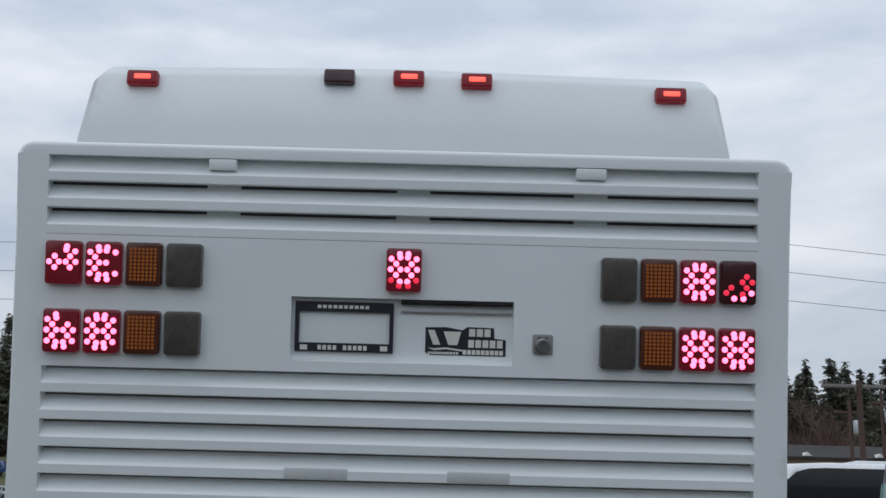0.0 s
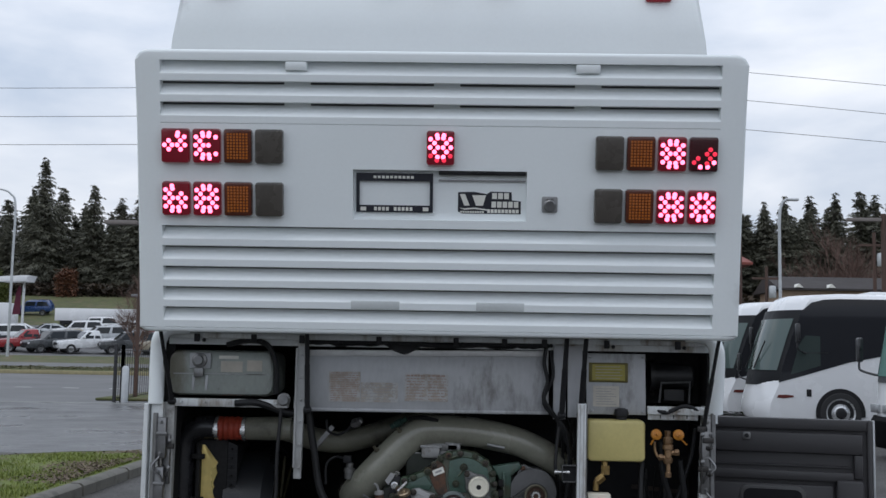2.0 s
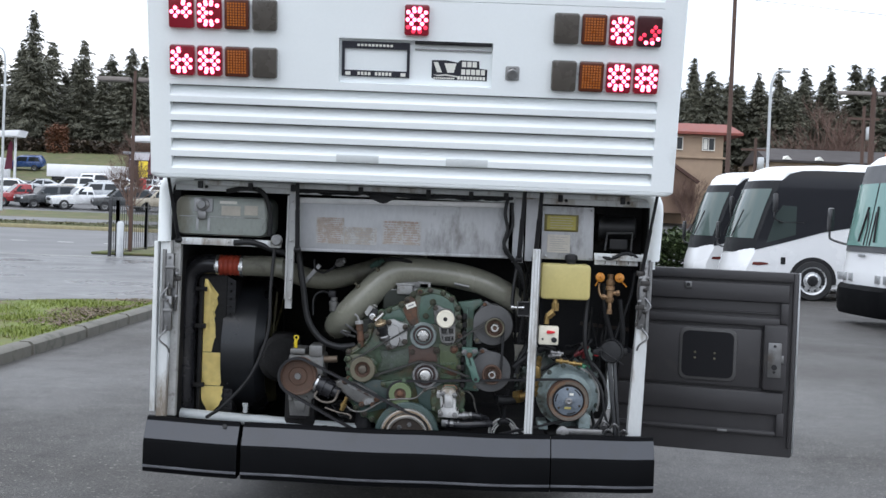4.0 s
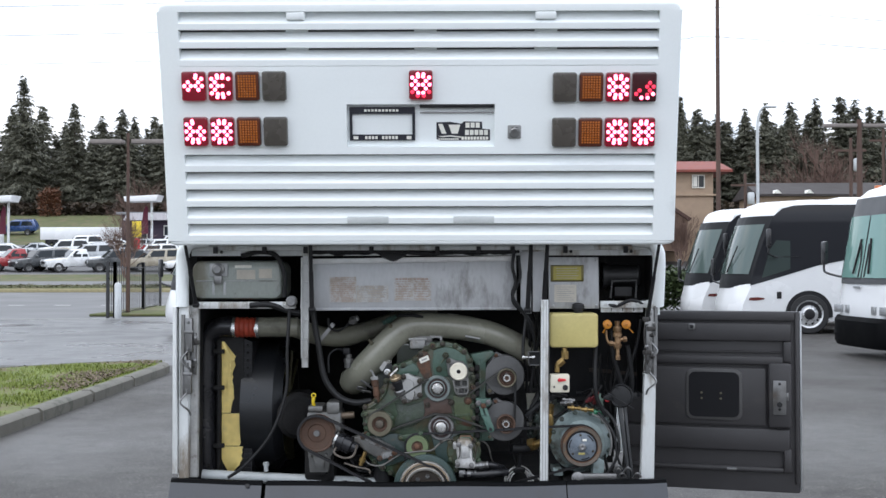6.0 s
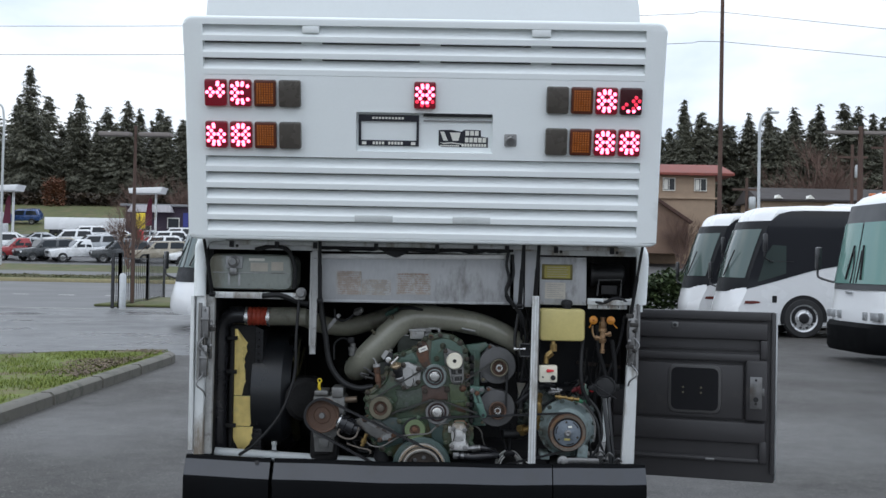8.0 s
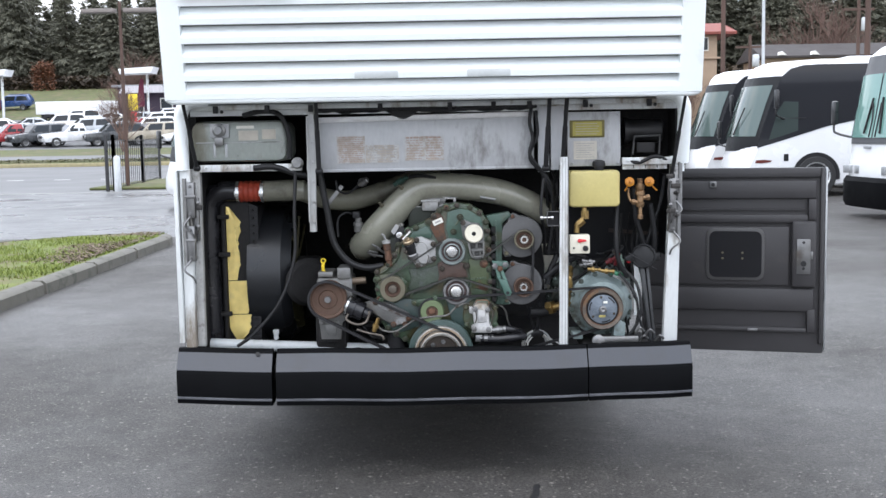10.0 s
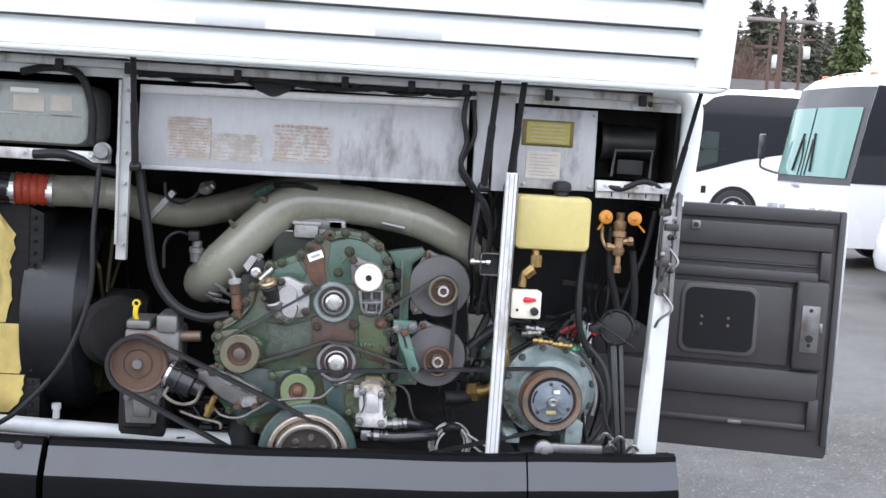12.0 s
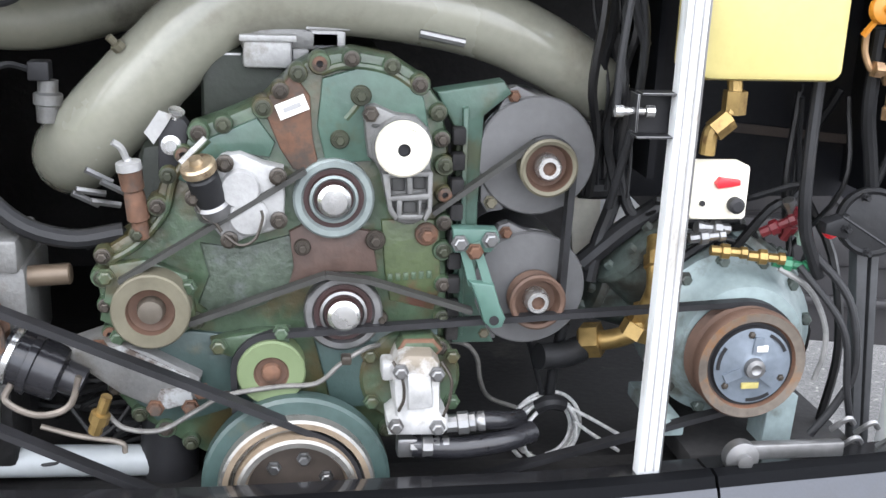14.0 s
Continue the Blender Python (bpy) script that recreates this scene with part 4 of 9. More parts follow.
# insulation foil, radiator core and fan shroud
fr = random.Random(5)
for z0, z1, w0, w1 in ((0.645, 0.782, -0.992, -0.985), (0.786, 0.965, -1.0, -0.992), (0.969, 1.365, -1.05, -1.03)):
    bm = B()
    rows_n, n = max(6, int((z1 - z0) / 0.016)), 8
    net = []
    for k in range(rows_n + 1):
        t = k / rows_n
        z = z0 + (z1 - z0) * t
        edge = w0 + (w1 - w0) * t + fr.gauss(0, 0.0025) + 0.006 * math.sin(z * 31)
        first = -1.105
        if z1 > 1.3 and t > 0.8:
            edge -= 0.055 * (t - 0.8) / 0.2
        if z0 < 0.66 and t < 0.45:
            edge -= 0.05 * (0.45 - t) / 0.45
            first += 0.035 * (0.45 - t) / 0.45
        net.append([bm.verts.new((first + (edge - first) * c / n, 0.316 + 0.003 * noise.noise((c * 0.9, z * 14, 2.0)), z)) for c in range(n + 1)])
    for p, q in zip(net, net[1:]):
        for c in range(n):
            bm.faces.new((p[c], p[c + 1], q[c + 1], q[c]))
    grown = bmesh.ops.extrude_face_region(bm, geom=list(bm.faces))
    for v in [g for g in grown["geom"] if isinstance(g, bmesh.types.BMVert)]:
        v.co.y += 0.004
    bmesh.ops.recalc_face_normals(bm, faces=bm.faces)
    part("heat_shield", bm, FOIL, coach, "ragged gold heat shield foil")
bm = B()
bx(bm, -1.14, -0.985, 0.33, 0.5, 0.58, 1.39, 0, 0.006)
bx(bm, -1.125, -1.108, 0.29, 0.33, 0.6, 1.37, 0, 0.003)
for k in range(18):
    bolt(bm, -0.965, 0.335, 0.63 + 0.042 * k, 0.006)
for z in (0.78, 1.1, 1.3):
    bx(bm, -1.145, -1.085, 0.275, 0.3, z, z + 0.024, 0, 0.004)
part("radiator_frame", bm, BAY, coach)
bm = B()
prism(bm, [(-0.985, 0.58), (-0.94, 0.58), (-0.94, 1.36), (-0.985, 1.38)], 0.34, 0.6)
for k in range(30):
    bx(bm, -0.985, -0.945, 0.334, 0.34, 0.6 + 0.0255 * k, 0.611 + 0.0255 * k)
part("radiator_core", bm, BLACK, coach)
bm = B()
lathe(bm, [(0.36, -0.1), (0.38, -0.1), (0.38, 0.08), (0.34, 0.13), (0.33, 0.13), (0.36, 0.06)], (-0.9, 0.66, 0.97), (1, 0, 0), 40)
part("fan_shroud", bm, mat("dusty_grey_shroud", (0.011, 0.012, 0.014), 0.33, 0.1, var=0.3, scale=5), coach, "dusty dark fan shroud")
for k in range(8):
    bm = B()
    a = 2 * math.pi * k / 8
    strap(bm, (-0.8, 0.66 + 0.06 * math.cos(a), 0.97 + 0.06 * math.sin(a)), (-0.78, 0.66 + 0.32 * math.cos(a), 0.97 + 0.32 * math.sin(a)), 0.09, 0.012, up=(0.6, -math.sin(a), math.cos(a)))
    part("fan_blade", bm, mat("yellowed_fan_paint", (0.05, 0.044, 0.018), 0.6, var=0.3, scale=8), coach, "dirty yellow fan blade")
bm = B()
lathe(bm, [(0, -0.06), (0.09, -0.06), (0.09, 0.1), (0.06, 0.14), (0, 0.14)], (-0.76, 0.66, 0.97), (1, 0, 0), 20)
part("fan_hub", bm, BAY, coach)
bm = B()
tube(bm, [(-1.18, 0.18, 0.65), (-0.9, 0.17, 0.638), (-0.55, 0.17, 0.622), (-0.2, 0.19, 0.602)], 0.03, 14)
lathe(bm, [(0.012, 0), (0.012, 0.03), (0.016, 0.032), (0.016, 0.05), (0, 0.05)], (-0.83, 0.15, 0.675), (0, 0, 1), 8)
part("coolant_pipe", bm, mat("pale_grey_pipe_paint", (0.4, 0.425, 0.43), 0.4, var=0.1, dirt=(0.3, 0.3, 0.27), dirt_at=0.64), coach, "pale grey coolant pipe")

# ---- the engine ----
EY = 0.13
def gear_line():
    return [(-0.022, 1.29), (0.038, 1.35), (0.075, 1.368), (0.13, 1.377), (0.2, 1.365), (0.25, 1.334), (0.285, 1.285), (0.3, 1.19), (0.302, 1.03), (0.306, 0.9), (0.3, 0.78), (0.26, 0.7), (0.1, 0.62),
            (-0.06, 0.6), (-0.16, 0.66), (-0.25, 0.72), (-0.33, 0.83), (-0.295, 0.88), (-0.306, 0.985), (-0.302, 1.025), (-0.24, 1.065), (-0.205, 1.115), (-0.185, 1.17), (-0.132, 1.245), (-0.09, 1.26)]


bm = B()
prism(bm, gear_line(), EY, EY + 0.09, bevel=0.012)
OLIVEBOLT = mat("olive_painted_bolt", (0.036, 0.04, 0.024), 0.45, 0.2, var=0.4, scale=25)
DARKBOLT = mat("oily_dark_bolt", (0.05, 0.042, 0.034), 0.4, 0.4, var=0.4, scale=25)
engine = part("engine", bm, GREEN, coach, "oily green diesel engine with gear case and belts")
# Block behind the case, in a much darker green than the case.
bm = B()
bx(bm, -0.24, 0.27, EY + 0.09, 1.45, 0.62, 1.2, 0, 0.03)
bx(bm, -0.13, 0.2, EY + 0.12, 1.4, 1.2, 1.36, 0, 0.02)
part("engine_block", bm, mat("near_black_green_iron", (0.013, 0.017, 0.012), 0.6, var=0.4, scale=9, bump=0.3), engine)
bm = B()
bx(bm, -0.06, 0.12, 0.25, 0.9, 1.36, 1.4, 0, 0.01)
for k in range(4):
    bx(bm, -0.05 + 0.04 * k, -0.02 + 0.04 * k, 0.24, 0.5, 1.33, 1.365, 0, 0.005)
part("valve_cover", bm, CASTALU, engine)
# bosses and bolts along the gear case rim
gl = gear_line()
rim_pts = []
for (x0, z0), (x1, z1) in zip(gl, gl[1:] + gl[:1]):
    n = max(1, round(math.hypot(x1 - x0, z1 - z0) / 0.055))
    rim_pts += [(x0 + (x1 - x0) * k / n, z0 + (z1 - z0) * k / n) for k in range(n)]
for i, (x, z) in enumerate(rim_pts):
    if z < 0.64:
        continue
    cx, cz = x + (0.03 - x) * 0.035, z + (1.0 - z) * 0.035
    bm = B()
    boss = 0.0165 if i % 3 else 0.0195
    lathe(bm, [(boss, -0.03), (boss, 0.008), (boss * 0.88, 0.013), (0, 0.013)], (cx, EY, cz), seg=14)
    if i % 7 == 3:
        lathe(bm, [(0.0125, 0.0), (0.0125, 0.007), (0.009, 0.009), (0.006, 0.009), (0.0055, 0.001), (0, 0.001)], (cx, EY - 0.013, cz), seg=14, mis=[1, 1, 1, 1, 2])
    else:
        lathe(bm, [(0.0135, 0.0), (0.0135, 0.003), (0.0105, 0.004)], (cx, EY - 0.013, cz), seg=14, mi=1)
        bolt(bm, cx, EY - 0.016, cz, 0.0085, 1, 0.011)
    part("bolt", bm, [GREEN, (OLIVEBOLT, DARKBOLT, OLIVEBOLT, RUST, DARKBOLT, OLIVEBOLT, DARKBOLT)[i % 7], BLACK], engine)
# raised pads of the case, bare rusty strips, oily middle
def case_pad(line, deep, m, name="case_panel", label="", bevel=0.005):
    return part(name, prism(B(), line, EY - deep, EY + 0.004, bevel=bevel), m, engine, label)


case_pad([(-0.022, 1.283), (0.03, 1.338), (0.058, 1.3), (0.062, 1.235), (0.075, 1.17), (0.03, 1.175), (0.008, 1.21)], 0.012, RUST, "rusty_panel", "bare rusty strip of the case")
case_pad([(0.022, 1.065), (0.06, 1.085), (0.165, 1.065), (0.178, 0.99), (0.1, 0.99), (0.02, 0.965), (0.03, 1.0)], 0.01, mat("dark_brown_oily_iron", (0.06, 0.036, 0.028), 0.6, var=0.35, scale=18, bump=0.3), "rusty_panel", "dark brown oily strip of the case")
FLAKED = mat("flaked_olive_paint", (0.046, 0.062, 0.045), 0.5, var=0.45, scale=16, bump=0.5, fine=110, dirt=(0.078, 0.09, 0.085), dirt_at=0.6, dirt_scale=24)
case_pad([(-0.13, 1.045), (-0.06, 1.035), (0.03, 1.06), (0.035, 0.97), (-0.02, 0.93), (-0.1, 0.905), (-0.135, 0.935), (-0.115, 0.985)], 0.006, FLAKED, label="flaked olive middle of the case")
case_pad([(0.182, 1.085), (0.285, 1.085), (0.292, 0.96), (0.28, 0.915), (0.2, 0.935), (0.19, 0.99)], 0.007, mat("yellow_green_oily_paint", (0.055, 0.076, 0.033), 0.42, var=0.35, scale=14, bump=0.35, dirt=(0.1, 0.045, 0.03), dirt_at=0.62, dirt_scale=9), label="yellow-green oily corner of the case")
TEAL = mat("teal_engine_paint", (0.05, 0.094, 0.072), 0.38, var=0.28, scale=10, bump=0.2, dirt=(0.04872, 0.05916, 0.0348), dirt_at=0.6, dirt_scale=7)
case_pad([(0.078, 1.33), (0.15, 1.352), (0.215, 1.335), (0.25, 1.3), (0.262, 1.24), (0.17, 1.19), (0.085, 1.185), (0.07, 1.25)], 0.011, TEAL, label="teal upper panel of the case")
case_pad([(-0.17, 1.16), (-0.115, 1.225), (-0.03, 1.262), (0.0, 1.22), (-0.01, 1.195), (-0.08, 1.205), (-0.15, 1.15)], 0.009, TEAL, label="teal shoulder of the case")
case_pad([(-0.28, 0.87), (-0.15, 0.885), (-0.03, 0.87), (-0.03, 0.75), (-0.2, 0.7), (-0.29, 0.8)], 0.009, BLUEG, label="blue-green foot of the case")
case_pad([(0.06, 0.885), (0.29, 0.88), (0.29, 0.73), (0.1, 0.73)], 0.008, BLUEG, label="blue-green foot of the case")
# raised casting ribs that run over the upper case
for pts in ([(0.075, 1.34, ), (0.12, 1.352), (0.19, 1.342), (0.24, 1.312)], [(0.118, 1.262), (0.14, 1.29), (0.15, 1.318)], [(-0.285, 1.01), (-0.23, 1.045), (-0.185, 1.1), (-0.165, 1.165), (-0.11, 1.225)]):
    part("case_rib", tube(B(), [(x, EY - 0.006, z) for x, z in pts], 0.007, 8, 5), GREEN, engine)
for x, z, r, m in ((0.143, 1.303, 0.012, OLIVEBOLT), (0.108, 1.228, 0.011, OLIVEBOLT), (0.172, 1.05, 0.012, DARKBOLT), (0.045, 1.038, 0.01, DARKBOLT), (0.262, 1.06, 0.014, RUST), (-0.14, 0.905, 0.011, OLIVEBOLT), (0.185, 0.905, 0.008, DARKBOLT)):
    bm = B()
    lathe(bm, [(r * 1.5, 0), (r * 1.5, 0.006), (r * 1.3, 0.009), (0, 0.009)], (x, EY - 0.008, z), seg=16)
    bolt(bm, x, EY - 0.017, z, r * 0.8)
    part("bolt", bm, m, engine)
# raised maker's cast letters too worn to read
for k in range(6):
    part("cast_mark", bx(B(), 0.195 + 0.014 * k, 0.204 + 0.014 * k, EY - 0.0095, EY - 0.006, 0.972 + 0.001 * k, 0.986 + 0.001 * k, 0, 0.001), GREEN, engine)
bm = B()
strap(bm, (0.004, EY - 0.014, 1.272), (0.052, EY - 0.014, 1.292), 0.003, 0.027)
strap(bm, (0.014, EY - 0.0162, 1.276), (0.042, EY - 0.0162, 1.288), 0.002, 0.008, 1)
part("serial_tag", bm, [PAPERW, INKGREY], engine, "small white paper tag")


def pulley(x, z, r, y, mats, prof=None, name="pulley", label="", seg=32):
    bm = B()
    prof = prof or [(r * 0.3, -0.05), (r, -0.05), (r * 0.92, -0.03), (r, -0.01), (r, 0.0), (r * 0.86, 0.002), (r * 0.8, -0.012), (r * 0.56, -0.014), (r * 0.52, 0.004), (r * 0.36, 0.008), (r * 0.33, 0.02), (r * 0.2, 0.026), (0, 0.026)]
    mis = [min(len(mats) - 1, 0 if i < 6 else 1 if i < 8 else 2) for i in range(len(prof) - 1)]
    lathe(bm, prof, (x, y, z), seg=seg, mis=mis)
    return part(name, bm, mats, engine, label)


ring = [(0.02, -0.06), (0.07, -0.06), (0.07, -0.004), (0.066, 0.0), (0.056, 0.0), (0.052, -0.008), (0.044, -0.008), (0.042, 0.0), (0.037, 0.002), (0.034, -0.004), (0.03, -0.004), (0.029, 0.014), (0.022, 0.02), (0, 0.022)]
for x, z in ((0.0985, 1.126), (0.117, 0.918)):
    bm = B()
    lathe(bm, ring, (x, 0.105, z), seg=36, mis=[0, 0, 0, 0, 0, 1, 1, 0, 0, 1, 1, 2, 2])
    part("idler_pulley", bm, [mat("pale_teal_pulley_rim", (0.2, 0.235, 0.23), 0.4, 0.2, var=0.2, scale=18) if z > 1 else STEEL, mat("dark_red_seal", (0.036, 0.016, 0.015), 0.5), BRIGHT], engine, "idler pulley with a pale teal rim" if z > 1 else "bright steel idler pulley")
pulley(-0.209, 0.942, 0.066, 0.062, [OLIVEMETAL, RUSTFACE, mat("dull_brown_hub", (0.1, 0.085, 0.068), 0.5, 0.4, var=0.3, scale=20)], [(0.02, -0.05), (0.066, -0.05), (0.062, -0.03), (0.066, -0.012), (0.066, 0.0), (0.063, 0.003), (0.041, 0.003), (0.038, -0.012), (0.024, -0.016), (0.022, -0.004), (0.02, 0.004), (0.011, 0.006), (0, 0.008)], label="tan tarnished pulley with rusty hub")
bm = B()
prism(bm, [(-0.3, 0.91), (-0.28, 1.01), (-0.22, 1.02), (-0.15, 0.99), (-0.135, 0.9), (-0.2, 0.86)], 0.11, EY, bevel=0.006)
for x, z in ((-0.285, 0.99), (-0.15, 0.97), (-0.27, 0.88)):
    bolt(bm, x, 0.11, z, 0.012)
part("pulley_housing", bm, GREEN, engine)
pulley(-0.0095, 0.818, 0.06, 0.083, [mat("yellow_green_pulley", (0.125, 0.165, 0.083), 0.45, var=0.12, scale=12, dirt=(0.14, 0.15, 0.07), dirt_at=0.62), RUSTFACE, RUST],
       [(0.02, -0.045), (0.06, -0.045), (0.057, -0.025), (0.06, -0.006), (0.06, 0.0), (0.057, 0.004), (0.031, 0.004), (0.027, -0.003), (0.018, -0.004), (0.016, 0.005), (0.01, 0.009), (0, 0.009)], label="flat yellow-green tension pulley")
bm = B()
prism(bm, [(-0.115, 0.875), (-0.105, 0.85), (-0.06, 0.835), (0.02, 0.85), (0.025, 0.89), (-0.03, 0.888)], 0.1, EY, bevel=0.005)
bolt(bm, -0.1, 0.1, 0.864, 0.012), bolt(bm, 0.008, 0.1, 0.888, 0.012)
part("pulley_arm", bm, GREEN, engine)
# crank pulley and damper
bm = B()
lathe(bm, [(0.05, -0.03), (0.168, -0.03), (0.168, 0.0), (0.162, 0.006), (0.14, 0.008), (0.137, 0.026), (0.132, 0.03), (0.122, 0.03), (0.116, 0.016), (0.112, 0.016), (0.108, 0.042), (0.103, 0.046), (0.094, 0.046), (0.088, 0.03), (0.084, 0.008), (0.03, 0.004), (0.0, 0.004)],
      (0.034, 0.06, 0.612), seg=56, mis=[0, 0, 0, 0, 1, 1, 3, 1, 1, 3, 1, 1, 3, 2, 2, 2])
for k in range(6):
    bm2 = B()
    bolt(bm2, 0.034 + 0.055 * math.cos(k * math.pi / 3 + 0.3), 0.055, 0.612 + 0.055 * math.sin(k * math.pi / 3 + 0.3), 0.01)
    part("bolt", bm2, STEEL, engine)
part("crank_pulley", bm, [BLUEG, mat("dull_machined_steel", (0.23, 0.222, 0.205), 0.33, 0.7, var=0.25, scale=14, dirt=(0.26, 0.2, 0.14), dirt_at=0.62, dirt_scale=9), mat("dark_iron_hub", (0.07, 0.055, 0.045), 0.6, 0.2, var=0.3),
                          mat("rust_stained_steel", (0.3, 0.235, 0.17), 0.4, 0.5, var=0.25, scale=16)], engine, "large crank pulley with bright steel rings")
# belt tensioner: cast arm with a lug, and flat plates below the cap for its hollow pockets
bm = B()
prism(bm, [(0.146, 1.272), (0.15, 1.287), (0.165, 1.291), (0.2, 1.276), (0.235, 1.272), (0.258, 1.25), (0.264, 1.2), (0.266, 1.112)] + [(0.228 + 0.038 * math.cos(a), 1.118 - 0.038 * math.sin(a)) for a in (0.5, 0.9, 1.3, 1.7, 2.1, 2.6)] + [(0.187, 1.13), (0.178, 1.17), (0.168, 1.19), (0.155, 1.2), (0.15, 1.235)], 0.1, EY, bevel=0.01)
lathe(bm, [(0.053, -0.03), (0.053, 0.0), (0.049, 0.005), (0, 0.005)], (0.212, 0.098, 1.22), seg=32)
bolt(bm, 0.158, 0.1, 1.275, 0.011, 1)
tens = part("tensioner", bm, [CASTALU, DARKBOLT], engine, "cast aluminium belt tensioner")
# No hollows are cut; the plates' dark colour stands for shade in them.
POCKET = mat("pocket_shade_tone", (0.06, 0.06, 0.058), 0.6, 0.2, var=0.2, scale=20)
for x0, x1, z0, z1 in ((0.196, 0.219, 1.143, 1.166), (0.232, 0.254, 1.146, 1.169), (0.216, 0.24, 1.104, 1.124), (0.248, 0.258, 1.11, 1.122), (0.16, 0.178, 1.252, 1.258)):
    part("pocket", bx(B(), x0, x1, 0.0985, 0.101, z0, z1, 0, 0.003), POCKET, tens)
for line in ([(0.184, 1.176), (0.262, 1.18), (0.262, 1.171), (0.186, 1.168)], [(0.188, 1.136), (0.264, 1.142), (0.264, 1.131), (0.19, 1.127)], [(0.22, 1.17), (0.23, 1.17), (0.232, 1.14), (0.222, 1.14)], [(0.204, 1.13), (0.214, 1.13), (0.214, 1.098), (0.204, 1.1)], [(0.242, 1.13), (0.247, 1.13), (0.247, 1.1), (0.242, 1.1)], [(0.204, 1.104), (0.252, 1.104), (0.248, 1.095), (0.208, 1.095)],
             [(0.178, 1.176), (0.19, 1.11), (0.203, 1.092), (0.208, 1.1), (0.197, 1.118), (0.19, 1.176)], [(0.256, 1.178), (0.258, 1.115), (0.25, 1.097), (0.255, 1.09), (0.266, 1.11), (0.265, 1.178)]):
    part("arm_rib", prism(B(), line, 0.084, 0.102, bevel=0.003), CASTALU, tens)
bm = B()
lathe(bm, [(0.047, 0), (0.047, 0.02), (0.043, 0.025), (0.038, 0.026), (0.036, 0.024), (0.011, 0.024), (0.009, 0.016), (0, 0.016)], (0.212, 0.085, 1.221), seg=36, mis=[0, 0, 0, 0, 0, 1, 1])
part("cap", bm, [IVORY, BLACK], tens, "ivory tensioner cap")
# pump cover with its angled oil filler
PALECAST = mat("pale_cast_aluminium", (0.33, 0.33, 0.325), 0.48, 0.3, var=0.2, scale=14, bump=0.2, fine=120, dirt=(0.167, 0.1531, 0.1253), dirt_at=0.63, dirt_scale=9)
bm = B()
prism(bm, [(-0.145, 1.134), (-0.125, 1.165), (-0.088, 1.203), (-0.058, 1.207), (-0.02, 1.19), (0.014, 1.182), (0.016, 1.13), (0.014, 1.078), (-0.012, 1.068), (-0.04, 1.062), (-0.08, 1.045), (-0.125, 1.1)], 0.1, EY, bevel=0.009)
lathe(bm, [(0.034, -0.03), (0.034, -0.004), (0.03, 0.001), (0, 0.001)], (-0.059, 0.09, 1.146), seg=24)
lathe(bm, [(0.034, -0.03), (0.034, -0.005), (0.029, 0.0), (0, 0.0)], (-0.046, 0.09, 1.098), seg=24)
cover = part("pump_cover", bm, PALECAST, engine, "pale cast aluminium pump cover")
for x, z in ((-0.135, 1.132), (-0.083, 1.19), (0.004, 1.168), (0.005, 1.092), (-0.078, 1.058)):
    bm = B()
    lathe(bm, [(0.015, 0), (0.015, 0.008), (0.012, 0.01), (0, 0.01)], (x, 0.1, z), seg=12)
    bolt(bm, x, 0.09, z, 0.0085)
    part("bolt", bm, DARKBOLT, cover)
part("bent_wire", tube(B(), [(-0.085, 0.075, 1.072), (-0.06, 0.07, 1.056), (-0.035, 0.07, 1.066), (-0.022, 0.072, 1.1), (-0.024, 0.075, 1.115)], 0.0028, 6), DARKBOLT, cover)
part("bent_wire", tube(B(), [(-0.13, 0.09, 1.12), (-0.118, 0.085, 1.1), (-0.1, 0.085, 1.09), (-0.09, 0.085, 1.075)], 0.0028, 6), DARKBOLT, cover)
bm = B()
lathe(bm, [(0.032, -0.075), (0.032, -0.055), (0.027, -0.05), (0.027, 0.0), (0.024, 0.004), (0.024, 0.012), (0, 0.012)], (-0.12, 0.085, 1.17), (-0.3, -0.4, 1), 20, mis=[1, 1, 0, 0, 0, 0])
filler = part("filler_neck", bm, [HOSE, STEEL], engine)
bm = B()
lathe(bm, [(0.027, 0.01), (0.03, 0.012), (0.03, 0.024), (0.026, 0.028), (0.012, 0.029), (0.01, 0.038), (0, 0.038)], (-0.12, 0.085, 1.17), (-0.3, -0.4, 1), 22)
part("filler_cap", bm, mat("worn_gold_metal", (0.42, 0.33, 0.22), 0.35, 0.75, var=0.3, scale=30, dirt=(0.13, 0.08, 0.05), dirt_at=0.6, dirt_scale=25), filler, "worn brassy filler cap")
bm = B()
strap(bm, (-0.152, 0.055, 1.2), (-0.112, 0.06, 1.24), 0.006, 0.008)
part("tee_handle", bm, BRIGHT, filler, "bright tee handle")
# small sensor bracket and rusty plug on the rim
bm = B()
prism(bm, [(-0.195, 1.165), (-0.155, 1.16), (-0.142, 1.245), (-0.152, 1.258), (-0.192, 1.258)], 0.13, 0.165, bevel=0.004)
lathe(bm, [(0.017, 0), (0.017, 0.005), (0.011, 0.006), (0.01, 0.012), (0, 0.012)], (-0.172, 0.13, 1.214), seg=14, mi=1)
prism(bm, [(-0.215, 1.235), (-0.19, 1.272), (-0.168, 1.265), (-0.178, 1.248), (-0.2, 1.215)], 0.126, 0.13, 2)
lathe(bm, [(0, 0), (0.012, 0), (0.014, 0.012), (0, 0.014)], (-0.165, 0.14, 1.26), (0.3, -0.5, 1), 10, mi=1)
part("sensor", bm, [BLACK, BRIGHT, PALECAST], engine, "black sensor with bright clips")
bm = B()
